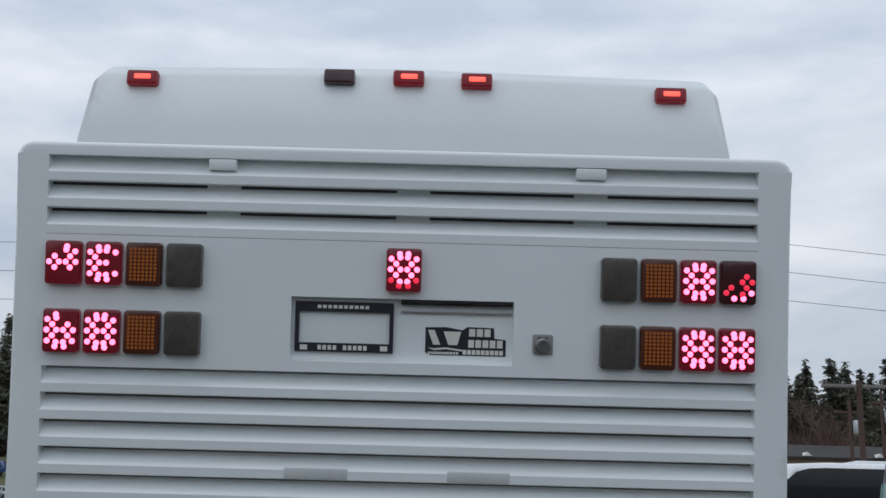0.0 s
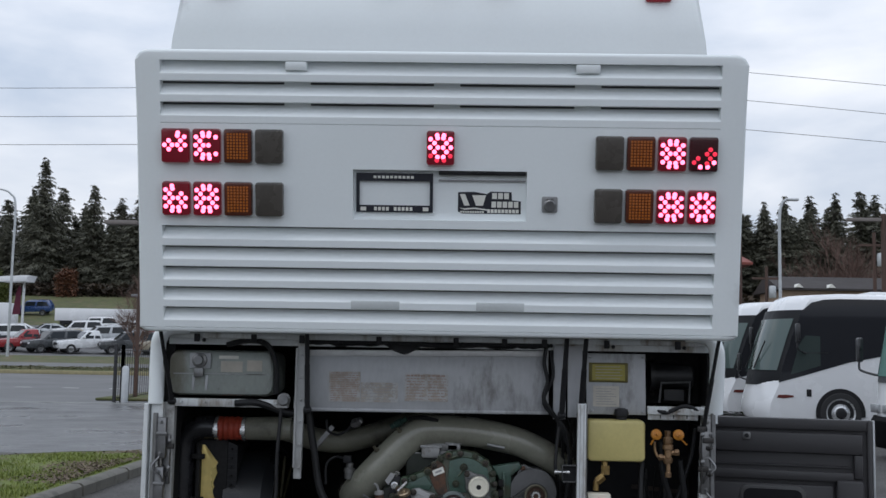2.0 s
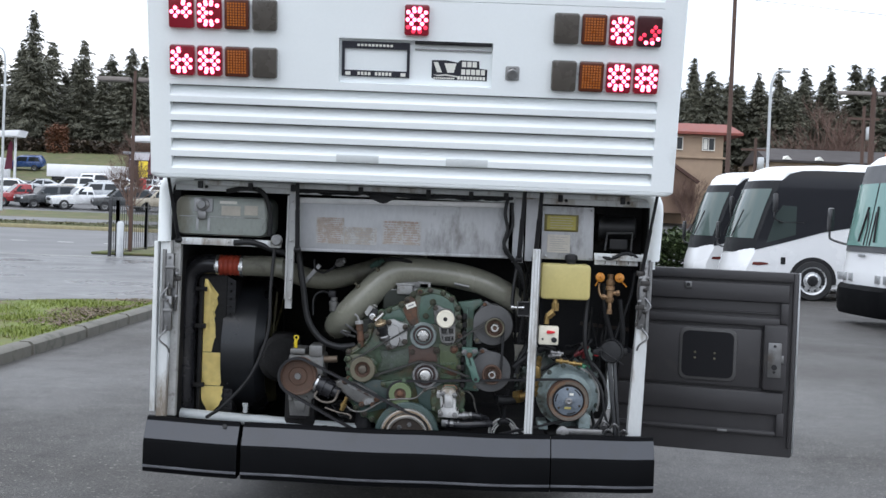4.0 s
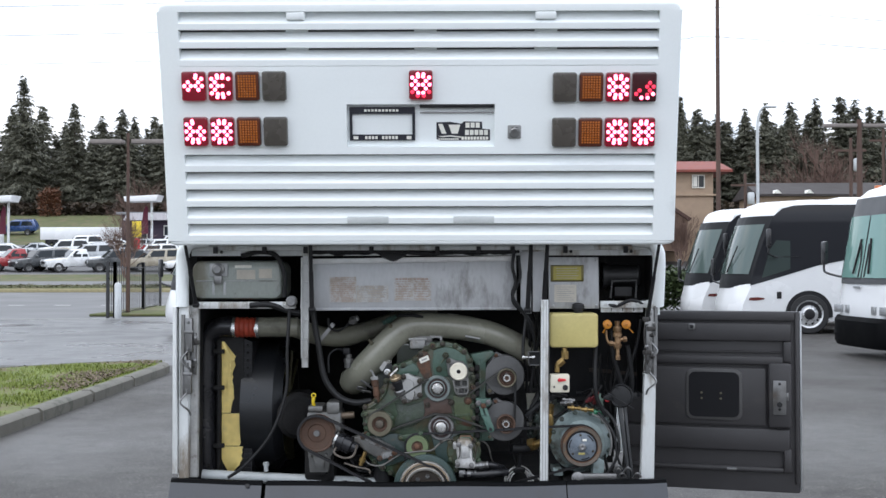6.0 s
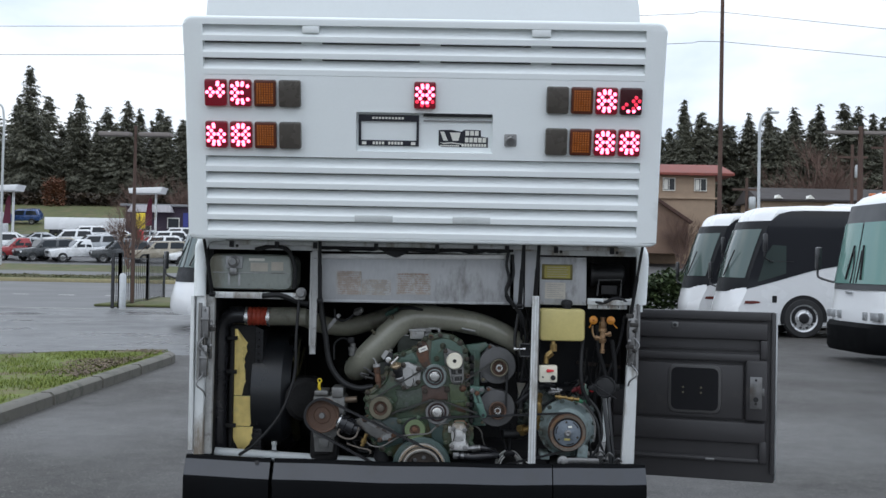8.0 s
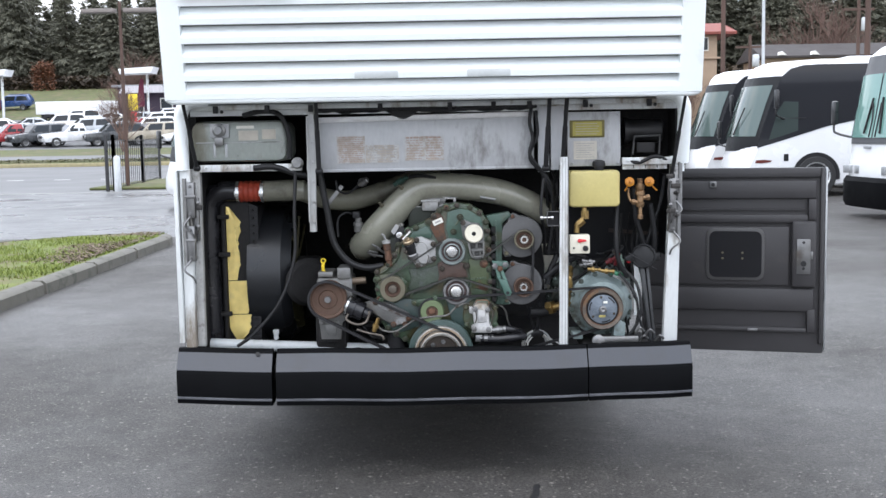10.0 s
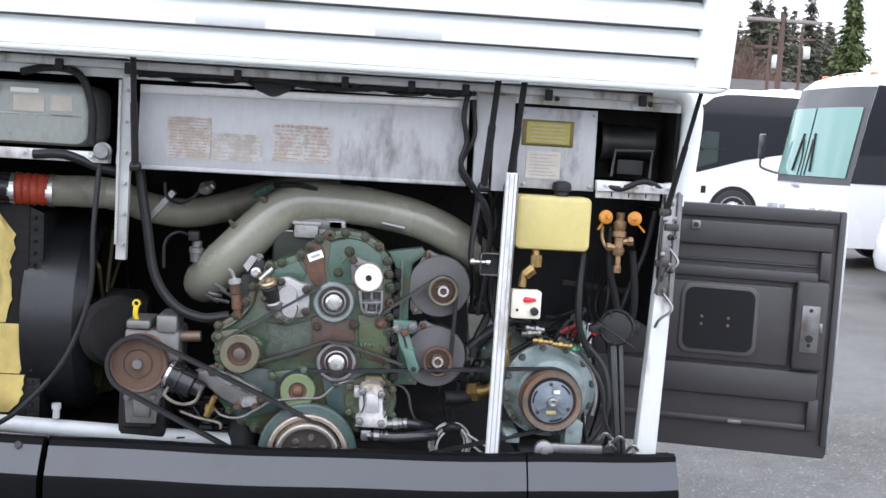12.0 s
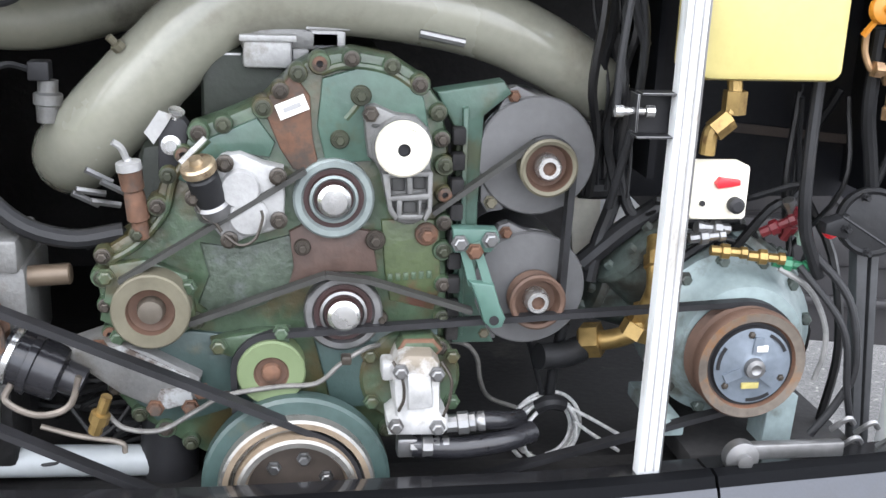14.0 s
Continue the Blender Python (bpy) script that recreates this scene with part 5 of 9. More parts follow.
lathe(bm, [(0.014, -0.03), (0.014, 0.0), (0.019, 0.004), (0.017, 0.05), (0.014, 0.055), (0.019, 0.058), (0.02, 0.09), (0.022, 0.092), (0.021, 0.105), (0.008, 0.108), (0.006, 0.112), (0, 0.112)], (-0.228, 0.12, 1.085), (-0.12, -0.1, 1), 14, mis=[0, 0, 0, 0, 0, 0, 0, 1, 1, 1, 1])
tube(bm, [(-0.243, 0.108, 1.195), (-0.25, 0.1, 1.215), (-0.262, 0.095, 1.225)], 0.006, 8, mi=1)
part("dipstick", bm, [RUST, PALECAST], engine, "rusty plug with a grey lever on top")
bm = B()
for k in range(5):
    lathe(bm, [(0, 0), (0.006, 0), (0.006, 0.05), (0, 0.05)], (-0.3 + 0.012 * k, 0.17, 1.1 + 0.02 * (k % 3)), (-0.8, -0.3, 0.5 - 0.3 * (k % 2)), 6)
part("cable_plug", bm, STEEL, engine)
# engine top fittings between case and charge pipe
for x0, x1, z0, z1, y, m in ((-0.055, 0.03, 1.33, 1.385, 0.23, PALECAST), (0.06, 0.125, 1.362, 1.405, 0.25, PALECAST), (-0.1, -0.065, 1.27, 1.35, 0.26, STEEL)):
    bm = B()
    bx(bm, x0, x1, y, y + 0.12, z0, z1, 0, 0.008)
    bx(bm, x0 - 0.006, x1 + 0.008, y - 0.006, y + 0.12, z1 - 0.008, z1 + 0.004, 0, 0.003)
    part("top_cover", bm, m, engine)
part("fuel_rail", tube(B(), [(0.25, 0.2, 1.4), (0.33, 0.2, 1.385)], 0.008, 8, 0), STEEL, engine)
# alternators
def alternator(x, z, px, pz, y, rim):
    bm = B()
    lathe(bm, [(0.06, -0.22), (0.098, -0.21), (0.102, -0.1), (0.1, -0.045), (0.106, -0.04), (0.106, -0.03), (0.099, -0.028), (0.099, -0.02), (0.108, -0.018), (0.108, -0.002), (0.105, 0.002), (0.06, 0.006), (0.0, 0.006)], (x, y, z), seg=48, mis=[1, 1, 1, 1, 1, 1, 2, 0, 0, 0, 0, 0])
    body = part("alternator", bm, [ALTGREY, STEEL, BLACK], engine, "grey painted alternator")
    bm = B()
    prism(bm, [(x - 0.098, z + 0.035), (x - 0.075, z + 0.075), (x - 0.058, z + 0.118), (x - 0.04, z + 0.124), (x - 0.015, z + 0.112), (x + 0.03, z + 0.098), (x - 0.02, z + 0.06)], y + 0.006, y + 0.03, bevel=0.004)
    bolt(bm, x - 0.046, y + 0.006, z + 0.106, 0.009, 1)
    part("ear", bm, [ALTGREY, RUST], body)
    bm = B()
    prism(bm, [(x - 0.1, z - 0.03), (x - 0.098, z - 0.085), (x - 0.085, z - 0.105), (x - 0.055, z - 0.1), (x - 0.06, z - 0.05)], y + 0.004, y + 0.03, bevel=0.004)
    bolt(bm, x - 0.08, y + 0.004, z - 0.085, 0.01, 1)
    part("ear", bm, [ALTGREY, OLIVEMETAL], body)
    bm = B()
    lathe(bm, [(0.03, 0.004), (0.046, 0.006), (0.05, 0.012), (0.05, 0.016), (0.043, 0.024), (0.043, 0.034), (0.051, 0.042), (0.052, 0.052), (0.048, 0.055), (0.042, 0.053), (0.036, 0.03), (0.024, 0.028), (0.023, 0.05), (0.019, 0.056), (0.012, 0.056), (0.01, 0.048), (0, 0.048)],
          (px, y - 0.004, pz), seg=36, mis=[0, 0, 0, 0, 0, 0, 0, 0, 0, 1, 1, 2, 2, 2, 1, 1])
    part("pulley", bm, [rim, RUSTFACE, BRIGHT], body)


alternator(0.461, 1.193, 0.471, 1.183, 0.155, OLIVEMETAL)
alternator(0.459, 0.945, 0.466, 0.936, 0.155, RUSTFACE)
bm = B()
prism(bm, [(0.275, 1.306), (0.395, 1.326), (0.41, 1.305), (0.362, 1.265), (0.358, 1.1), (0.362, 0.92), (0.4, 0.84), (0.32, 0.84), (0.318, 1.0), (0.312, 1.24)], 0.15, 0.2, bevel=0.006)
prism(bm, [(0.322, 1.28), (0.331, 1.282), (0.337, 0.86), (0.328, 0.86)], 0.135, 0.155, bevel=0.003)
part("alternator_bracket", bm, TEAL, engine, "teal painted alternator bracket")
for k in range(9):
    part("bracket_lug", bx(B(), 0.302, 0.325, 0.112, 0.14, 0.86 + 0.045 * k, 0.89 + 0.045 * k, 0, 0.004), BAY, engine)
bm = B()
strap(bm, (0.322, 0.1, 1.055), (0.345, 0.095, 0.972), 0.012, 0.016)
strap(bm, (0.346, 0.1, 1.05), (0.372, 0.09, 0.972), 0.012, 0.016)
prism(bm, [(0.335, 0.985), (0.38, 0.978), (0.392, 0.94), (0.404, 0.915), (0.398, 0.898), (0.378, 0.895), (0.364, 0.908), (0.352, 0.945)], 0.075, 0.095, bevel=0.005)
lathe(bm, [(0.009, 0), (0.009, 0.002), (0, 0.002)], (0.382, 0.0755, 0.912), seg=14, mi=1)
for x, z, mi in ((0.318, 1.05, 2), (0.372, 1.056, 2), (0.345, 1.035, 3)):
    bolt(bm, x, 0.095, z, 0.012, mi)
prism(bm, [(0.305, 1.075), (0.385, 1.072), (0.392, 1.05), (0.375, 1.03), (0.31, 1.03)], 0.1, 0.13, bevel=0.004)
part("adjuster_link", bm, [MINT, BLACK, STEEL, RUST], engine, "mint green adjuster link")
# Leg colour is raised to make up for side light missing at this depth.
bm = prism(B(), [(0.584, 1.13), (0.657, 1.13), (0.669, 0.8), (0.625, 0.8)], 0.39, 0.42, bevel=0.004)
part("bracket_leg", bm, mat("pale_olive_casting", (0.55, 0.53, 0.45), 0.5, var=0.2), engine, "pale olive bracket leg")

# belts
part("belt", belt([(-0.544, 0.894, 0.09), (0.034, 0.612, 0.105)], 0.028, 0.056, 0.012), BLACK, engine, "black ribbed drive belt")
part("belt", belt([(-0.0095, 0.818, 0.06), (0.866, 0.824, 0.1), (0.034, 0.612, 0.1)], 0.09, 0.112, 0.011), BLACK, engine, "black ribbed drive belt")
part("belt", strap(B(), (0.519, 0.122, 1.185), (0.513, 0.122, 0.936), 0.026, 0.012), HOSE, engine, "thin black alternator belt")
part("belt", tube(B(), [(0.471 + 0.047 * math.cos(a * 0.3), 0.118, 1.183 + 0.047 * math.sin(a * 0.3)) for a in range(8)], 0.009, 6, 2), HOSE, engine, "thin black alternator belt")
for a, b in (((-0.262, 0.1, 0.985), (0.05, 0.1, 1.178)), ((-0.15, 0.1, 0.908), (0.085, 0.1, 0.992)), ((0.085, 0.1, 0.992), (0.16, 0.1, 0.982)), ((0.16, 0.1, 0.982), (0.345, 0.1, 0.922)), ((0.27, 0.112, 1.1), (0.452, 0.118, 1.228))):
    part("fan_belt", strap(B(), a, b, 0.024, 0.009), mat("dusty_grey_belt", (0.03, 0.03, 0.027), 0.6, var=0.3, scale=20), engine, "dusty grey-black fan belt")

# power steering pump on a round oily flange
bm = B()
lathe(bm, [(0.06, -0.02), (0.092, -0.02), (0.092, 0.0), (0.086, 0.005), (0.03, 0.006), (0, 0.006)], (0.24, 0.12, 0.79), seg=32)
prism(bm, [(0.21, 0.86), (0.222, 0.88), (0.275, 0.88), (0.292, 0.86), (0.28, 0.845), (0.22, 0.845)], 0.07, 0.12, 1, bevel=0.006)
for x, z in ((0.165, 0.835), (0.315, 0.83), (0.318, 0.74), (0.17, 0.745)):
    bolt(bm, x, 0.115, z, 0.012)
part("pump_flange", bm, [GREEN, RUST], engine)
bm = B()
prism(bm, [(0.21, 0.86), (0.225, 0.868), (0.268, 0.866), (0.282, 0.85), (0.286, 0.76), (0.3, 0.745), (0.302, 0.722), (0.292, 0.71), (0.195, 0.713), (0.193, 0.738), (0.207, 0.75), (0.2, 0.8), (0.202, 0.84)], 0.03, 0.12, bevel=0.012)
prism(bm, [(0.222, 0.835), (0.266, 0.83), (0.272, 0.77), (0.226, 0.765)], 0.022, 0.035, bevel=0.008)
bx(bm, 0.182, 0.206, 0.05, 0.1, 0.81, 0.845, 0, 0.007)
pump = part("steering_pump", bm, mat("bright_cast_pump", (0.48, 0.48, 0.475), 0.45, 0.35, var=0.3, scale=20, bump=0.25, dirt=(0.22, 0.19, 0.15), dirt_at=0.6, dirt_scale=10), engine, "bright cast aluminium pump")
for x, z in ((0.212, 0.838), (0.276, 0.832), (0.206, 0.735), (0.28, 0.73)):
    bm = B()
    bolt(bm, x, 0.03, z, 0.011)
    part("bolt", bm, STEEL, pump)
for pts in ([(0.2, 0.045, 0.85), (0.215, 0.025, 0.825), (0.218, 0.022, 0.79), (0.21, 0.025, 0.765)], [(0.285, 0.04, 0.85), (0.302, 0.03, 0.82), (0.3, 0.03, 0.78), (0.29, 0.03, 0.75)]):
    part("bent_wire", tube(B(), pts, 0.003, 6), DARKBOLT, pump)
bm = B()
tube(bm, [(0.3, 0.06, 0.72), (0.36, 0.055, 0.728), (0.41, 0.07, 0.72), (0.45, 0.12, 0.7)], 0.017, 12)
tube(bm, [(0.24, 0.06, 0.68), (0.32, 0.055, 0.676), (0.4, 0.06, 0.682), (0.47, 0.1, 0.68)], 0.021, 12)
part("pressure_hose", bm, RUBBER, engine, "shiny black pressure hose")
bm = B()
for c, ax in (((0.3, 0.056, 0.722), (1, -0.1, 0.12)), ((0.235, 0.055, 0.682), (1, 0, -0.02))):
    lathe(bm, [(0, 0), (0.016, 0), (0.016, 0.02), (0.021, 0.022), (0.021, 0.04), (0.017, 0.042), (0.018, 0.052), (0.015, 0.055), (0.018, 0.06), (0.018, 0.07), (0, 0.07)], c, ax, 10)
bx(bm, 0.212, 0.25, 0.045, 0.08, 0.662, 0.7, 0, 0.006)
part("hose_end", bm, STEEL, engine)

# small lines and looms along the case
bm = B()
tube(bm, [(-0.298, 0.08, 0.76), (-0.262, 0.07, 0.727), (-0.2, 0.068, 0.722), (-0.14, 0.07, 0.755), (-0.088, 0.07, 0.783), (0.0, 0.075, 0.795), (0.069, 0.07, 0.802), (0.11, 0.068, 0.838), (0.147, 0.085, 0.855), (0.185, 0.12, 0.853), (0.24, 0.14, 0.847), (0.336, 0.17, 0.835), (0.373, 0.18, 0.803), (0.388, 0.2, 0.742), (0.416, 0.24, 0.688), (0.481, 0.28, 0.646)], 0.0047, 8)
part("fuel_line", bm, mat("dull_braided_line", (0.15, 0.145, 0.135), 0.45, 0.4, var=0.35, scale=60, bump=0.2), engine, "braided steel line")
for x, z in ((0.12, 0.848), (-0.09, 0.782)):
    part("line_clip", bx(B(), x - 0.009, x + 0.009, 0.055, 0.078, z - 0.008, z + 0.008, 0, 0.003), DARKBOLT, engine)
# Braid colour is lightened to replace light that doesn't get this deep.
coil_mat = mat("braided_steel_hose", (0.5, 0.5, 0.49), 0.45, 0.15, var=0.4, scale=90, bump=0.3, fine=300)
kr = random.Random(3)
for k in range(6):
    r, cx, cz, a0 = 0.068 + kr.uniform(-0.008, 0.008), 0.545 + kr.uniform(-0.01, 0.01), 0.594 + kr.uniform(-0.008, 0.008), kr.uniform(0, 6.28)
    tilt = kr.uniform(-0.25, 0.35)
    pts = [(cx + r * math.cos(a0 + a), 0.29 - 0.006 * k + r * tilt * math.cos(a0 + a), cz + r * 1.06 * math.sin(a0 + a)) for a in (5.9 * j / 16 for j in range(17))]
    part("coiled_line", tube(B(), pts, 0.0042, 6, 3), coil_mat, engine, "coiled steel-braided line")
for pts in ([(0.575, 0.27, 0.655), (0.63, 0.27, 0.625), (0.705, 0.27, 0.58)], [(0.6, 0.26, 0.62), (0.64, 0.26, 0.59), (0.7, 0.26, 0.55)]):
    part("line_tail", tube(B(), pts, 0.004, 6), coil_mat, engine)
bm = B()
lathe(bm, [(0.0, -0.03), (0.017, -0.03), (0.018, 0.0), (0.017, 0.03), (0, 0.03)], (0.575, 0.24, 0.545), (1, 0, 0.45), 12)
part("tape_wrap", bm, mat("blue_grey_tape", (0.045, 0.062, 0.07), 0.5, var=0.3, scale=30), engine)
part("tape_wrap", tube(B(), [(0.52, 0.26, 0.655), (0.545, 0.25, 0.67), (0.572, 0.26, 0.66)], 0.016, 10), BLACK, engine)

# accessory drive on the left: rusty pulley, belt driven compressor of the fan drive
bm = B()
lathe(bm, [(0.03, -0.06), (0.095, -0.06), (0.09, -0.05), (0.09, -0.015), (0.1, -0.006), (0.1, 0.004), (0.095, 0.008), (0.086, 0.006), (0.082, -0.004), (0.05, -0.004), (0.047, 0.0), (0.044, -0.004), (0.018, -0.002), (0.016, 0.01), (0, 0.01)],
      (-0.544, 0.06, 0.894), seg=44, mis=[1, 1, 1, 1, 1, 1, 0, 0, 0, 0, 0, 0, 2, 2])
fanp = part("fan_drive_pulley", bm, [RUSTFACE, RUST, STEEL], engine, "broad brown-rusted fan drive pulley")
bm = B()
bx(bm, -0.61, -0.42, 0.14, 0.34, 0.82, 1.0, 0, 0.02)
part("gearbox", bm, CASTALU, engine, "cast fan drive gearbox")
for x0, x1, z0, z1 in ((-0.6, -0.52, 1.0, 1.03), (-0.5, -0.43, 0.99, 1.05)):
    part("gearbox_cover", bx(B(), x0, x1, 0.125, 0.29, z0, z1, 0, 0.008), CASTALU, engine)
bm = B()
lathe(bm, [(0, 0), (0.019, 0), (0.019, 0.085), (0.016, 0.088), (0, 0.088)], (-0.44, 0.17, 0.972), (1, 0, 0.06), 14)
part("drive_shaft", bm, mat("tan_worn_shaft", (0.13, 0.098, 0.07), 0.45, 0.4, var=0.2), engine)
bm = B()
bx(bm, -0.62, -0.46, 0.14, 0.28, 0.62, 0.83, 0, 0.012)
bx(bm, -0.6, -0.5, 0.12, 0.14, 0.66, 0.76, 0, 0.006)
part("gearbox_mount", bm, BAY, engine, "sooty mount below the fan gearbox")
bm = B()
prism(bm, [(-0.63, 0.83), (-0.6, 0.78), (-0.59, 0.675), (-0.488, 0.675), (-0.478, 0.76), (-0.44, 0.8), (-0.45, 0.83)], 0.118, 0.14, bevel=0.006)
prism(bm, [(-0.57, 0.76), (-0.56, 0.7), (-0.51, 0.7), (-0.505, 0.755)], 0.108, 0.12, bevel=0.005)
for x, z in ((-0.585, 0.765), (-0.5, 0.77), (-0.46, 0.8)):
    bolt(bm, x, 0.118, z, 0.011)
part("mount_plate", bm, CASTALU, engine, "grey cast mount plate")
bm = B()
tube(bm, [(-0.57, 0.16, 1.02), (-0.575, 0.15, 1.05), (-0.572, 0.15, 1.075)], 0.009, 8)
lathe(bm, [(0.008, -0.006), (0.014, -0.006), (0.014, 0.006), (0.008, 0.006)], (-0.572, 0.15, 1.085), seg=12)
part("dipstick_ring", bm, YELLOW, engine, "yellow dipstick ring")
bm = B()
lathe(bm, [(0, 0), (0.05, 0), (0.05, 0.04), (0.056, 0.042), (0.056, 0.055), (0.05, 0.057), (0.048, 0.1), (0.03, 0.105), (0.028, 0.14), (0, 0.14)], (-0.455, 0.1, 0.86), (1, -0.12, -0.42), 20)
can = part("filter_canister", bm, RUBBER, engine, "black filter canister with a bright band")
bm = B()
lathe(bm, [(0.051, 0.006), (0.0535, 0.008), (0.0535, 0.018), (0.051, 0.02)], (-0.455, 0.1, 0.86), (1, -0.12, -0.42), 20)
part("band", bm, BRIGHT, can)
bm = B()
tube(bm, [(-0.44, 0.06, 0.82), (-0.45, 0.055, 0.79), (-0.4, 0.05, 0.765), (-0.35, 0.06, 0.775), (-0.33, 0.06, 0.83)], 0.006, 8)
tube(bm, [(-0.4, 0.07, 0.735), (-0.34, 0.07, 0.715), (-0.27, 0.07, 0.7), (-0.262, 0.07, 0.68)], 0.005, 8)
part("retainer_wire", bm, mat("dull_brown_wire", (0.15, 0.13, 0.11), 0.45, 0.4, var=0.3, scale=30), engine)
bm = B()
lathe(bm, [(0, 0), (0.012, 0), (0.012, 0.02), (0.017, 0.022), (0.017, 0.04), (0.01, 0.042), (0.01, 0.075), (0, 0.075)], (-0.31, 0.06, 0.725), (0.35, -0.1, 1), 8)
part("brass_union", bm, BRASS, engine, "brass pipe union")
bm = B()
prism(bm, [(-0.37, 0.86), (-0.3, 0.885), (-0.22, 0.86), (-0.13, 0.81), (-0.14, 0.76), (-0.2, 0.745), (-0.27, 0.78)], 0.09, EY + 0.03, bevel=0.01)
for x, z in ((-0.13, 0.785), (-0.15, 0.755), (-0.21, 0.755), (-0.3, 0.87)):
    bm2 = B()
    bolt(bm2, x, 0.09, z, 0.012)
    part("bolt", bm2, RUST, engine)
elbow = part("outlet_elbow", bm, CASTALU, engine, "flaking cast outlet elbow")
FLAKE = mat("flaking_white_paint", (0.3, 0.31, 0.31), 0.6, var=0.2, scale=16, bump=0.3, dirt=(0.07, 0.05, 0.04), dirt_at=0.52, dirt_scale=16)
part("painted_patch", prism(B(), [(-0.3, 0.868), (-0.262, 0.872), (-0.2, 0.84), (-0.15, 0.812), (-0.165, 0.795), (-0.22, 0.82), (-0.27, 0.838)], 0.087, 0.092, bevel=0.001), FLAKE, elbow)
part("painted_patch", prism(B(), [(-0.2, 0.79), (-0.15, 0.792), (-0.145, 0.765), (-0.19, 0.752), (-0.21, 0.765)], 0.087, 0.092, bevel=0.001), FLAKE, elbow)
bm = B()
lathe(bm, [(0, -0.2), (0.05, -0.2), (0.055, -0.1), (0.045, -0.02), (0.05, 0.0), (0, 0.0)], (-0.2, 0.2, 0.72), (0, 0, 1), 18)
part("rubber_boot", bm, BLACK, engine)

# ---- right compartment: air conditioning compressor, reservoir, controls ----
CX, CZ = 0.866, 0.824
SAGE = mat("grey_green_compressor_paint", (0.24, 0.3, 0.3), 0.42, 0.1, var=0.25, scale=9, bump=0.15, dirt=(0.09, 0.092, 0.078), dirt_at=0.55, dirt_scale=6)
DULLSAGE = mat("oily_grey_green_casting", (0.07656, 0.09744, 0.087), 0.45, 0.1, var=0.35, scale=14, bump=0.3, dirt=(0.0348, 0.0348, 0.02923), dirt_at=0.55, dirt_scale=9)
bm = B()
lathe(bm, [(0.0, -0.42), (0.15, -0.4), (0.165, -0.2), (0.168, -0.16), (0.168, -0.13), (0.15, -0.12), (0.135, -0.09), (0.12, -0.06), (0.0, -0.05)], (CX + 0.01, 0.06, CZ + 0.01), seg=40)
comp = part("compressor", bm, SAGE, coach, "pale blue-green air conditioning compressor")
for k in range(12):
    a = 2 * math.pi * k / 12 + 0.2
    bm = B()
    bolt(bm, CX + 0.01 + 0.155 * math.cos(a), 0.185, CZ + 0.01 + 0.155 * math.sin(a), 0.011)
    part("bolt", bm, DULLSAGE, comp)
for a, y, r, d in ((0.95, 0.3, 0.085, 0.17), (2.4, 0.3, 0.085, 0.225), (2.85, 0.36, 0.075, 0.22)):
    bm = B()
    ax = (math.cos(a), 0, math.sin(a))
    lathe(bm, [(0.0, -0.1), (r, -0.1), (r, 0.0), (r + 0.008, 0.004), (r + 0.008, 0.02), (r - 0.01, 0.03), (0, 0.034)], (CX + d * math.cos(a), y, CZ + d * math.sin(a)), ax, 22)
    head = part("cylinder_head", bm, DULLSAGE if a > 2 else SAGE, comp)
    u, v = basis(ax)[1:]
    for k in range(8):
        b = 2 * math.pi * k / 8
        c = Vector((CX + d * math.cos(a), y, CZ + d * math.sin(a))) + (u * math.cos(b) + v * math.sin(b)) * (r - 0.012)
        bm = B()
        lathe(bm, [(0.011, 0.02), (0.011, 0.038), (0.008, 0.041), (0, 0.041)], c, ax, 6)
        part("head_bolt", bm, DULLSAGE, head)
bm = B()
lathe(bm, [(0.06, -0.07), (0.104, -0.07), (0.108, -0.06), (0.097, -0.05), (0.105, -0.04), (0.097, -0.03), (0.107, -0.018), (0.107, -0.002), (0.103, 0.004), (0.095, 0.003), (0.086, 0.002), (0.082, -0.006), (0.077, -0.006), (0.074, 0.003), (0.06, 0.005), (0.03, 0.008), (0.02, 0.012), (0.018, 0.022), (0.01, 0.024), (0, 0.018)],
      (CX, 0.052, CZ), seg=48, mis=[0, 0, 0, 0, 0, 0, 0, 0, 4, 4, 1, 2, 2, 3, 3, 3, 5, 5, 5])
clutch = part("clutch_pulley", bm, [RUSTFACE, RUST, BLACK, CLUTCH, mat("orange_brown_rust_ring", (0.13, 0.108, 0.088), 0.6, 0.3, var=0.35, scale=14, bump=0.2, dirt=(0.19, 0.085, 0.028), dirt_at=0.57, dirt_scale=7), STEEL], comp, "rust-rimmed clutch pulley with blue-grey plate")
for k in range(3):
    a0 = k * 2.094 + 0.45
    bm = B()
    for j in range(9):
        a = a0 + j * 0.075
        strap(bm, (CX + 0.0665 * math.cos(a), 0.0475, CZ + 0.0665 * math.sin(a)), (CX + 0.0665 * math.cos(a + 0.08), 0.0475, CZ + 0.0665 * math.sin(a + 0.08)), 0.004, 0.006)
    part("slot", bm, BLACK, clutch)
    for da, rr in ((1.25, 0.062), (1.0, 0.042)):
        bm = B()
        bolt(bm, CX + rr * math.cos(a0 + da), 0.048, CZ + rr * math.sin(a0 + da), 0.0055, 0, 0.005)
        part("rivet", bm, DARKBOLT, clutch)
    bm = B()
    a = a0 + 1.0
    strap(bm, (CX + 0.024 * math.cos(a), 0.043, CZ + 0.024 * math.sin(a)), (CX + 0.058 * math.cos(a), 0.044, CZ + 0.058 * math.sin(a)), 0.005, 0.018)
    part("plate_spring", bm, CLUTCH, clutch)
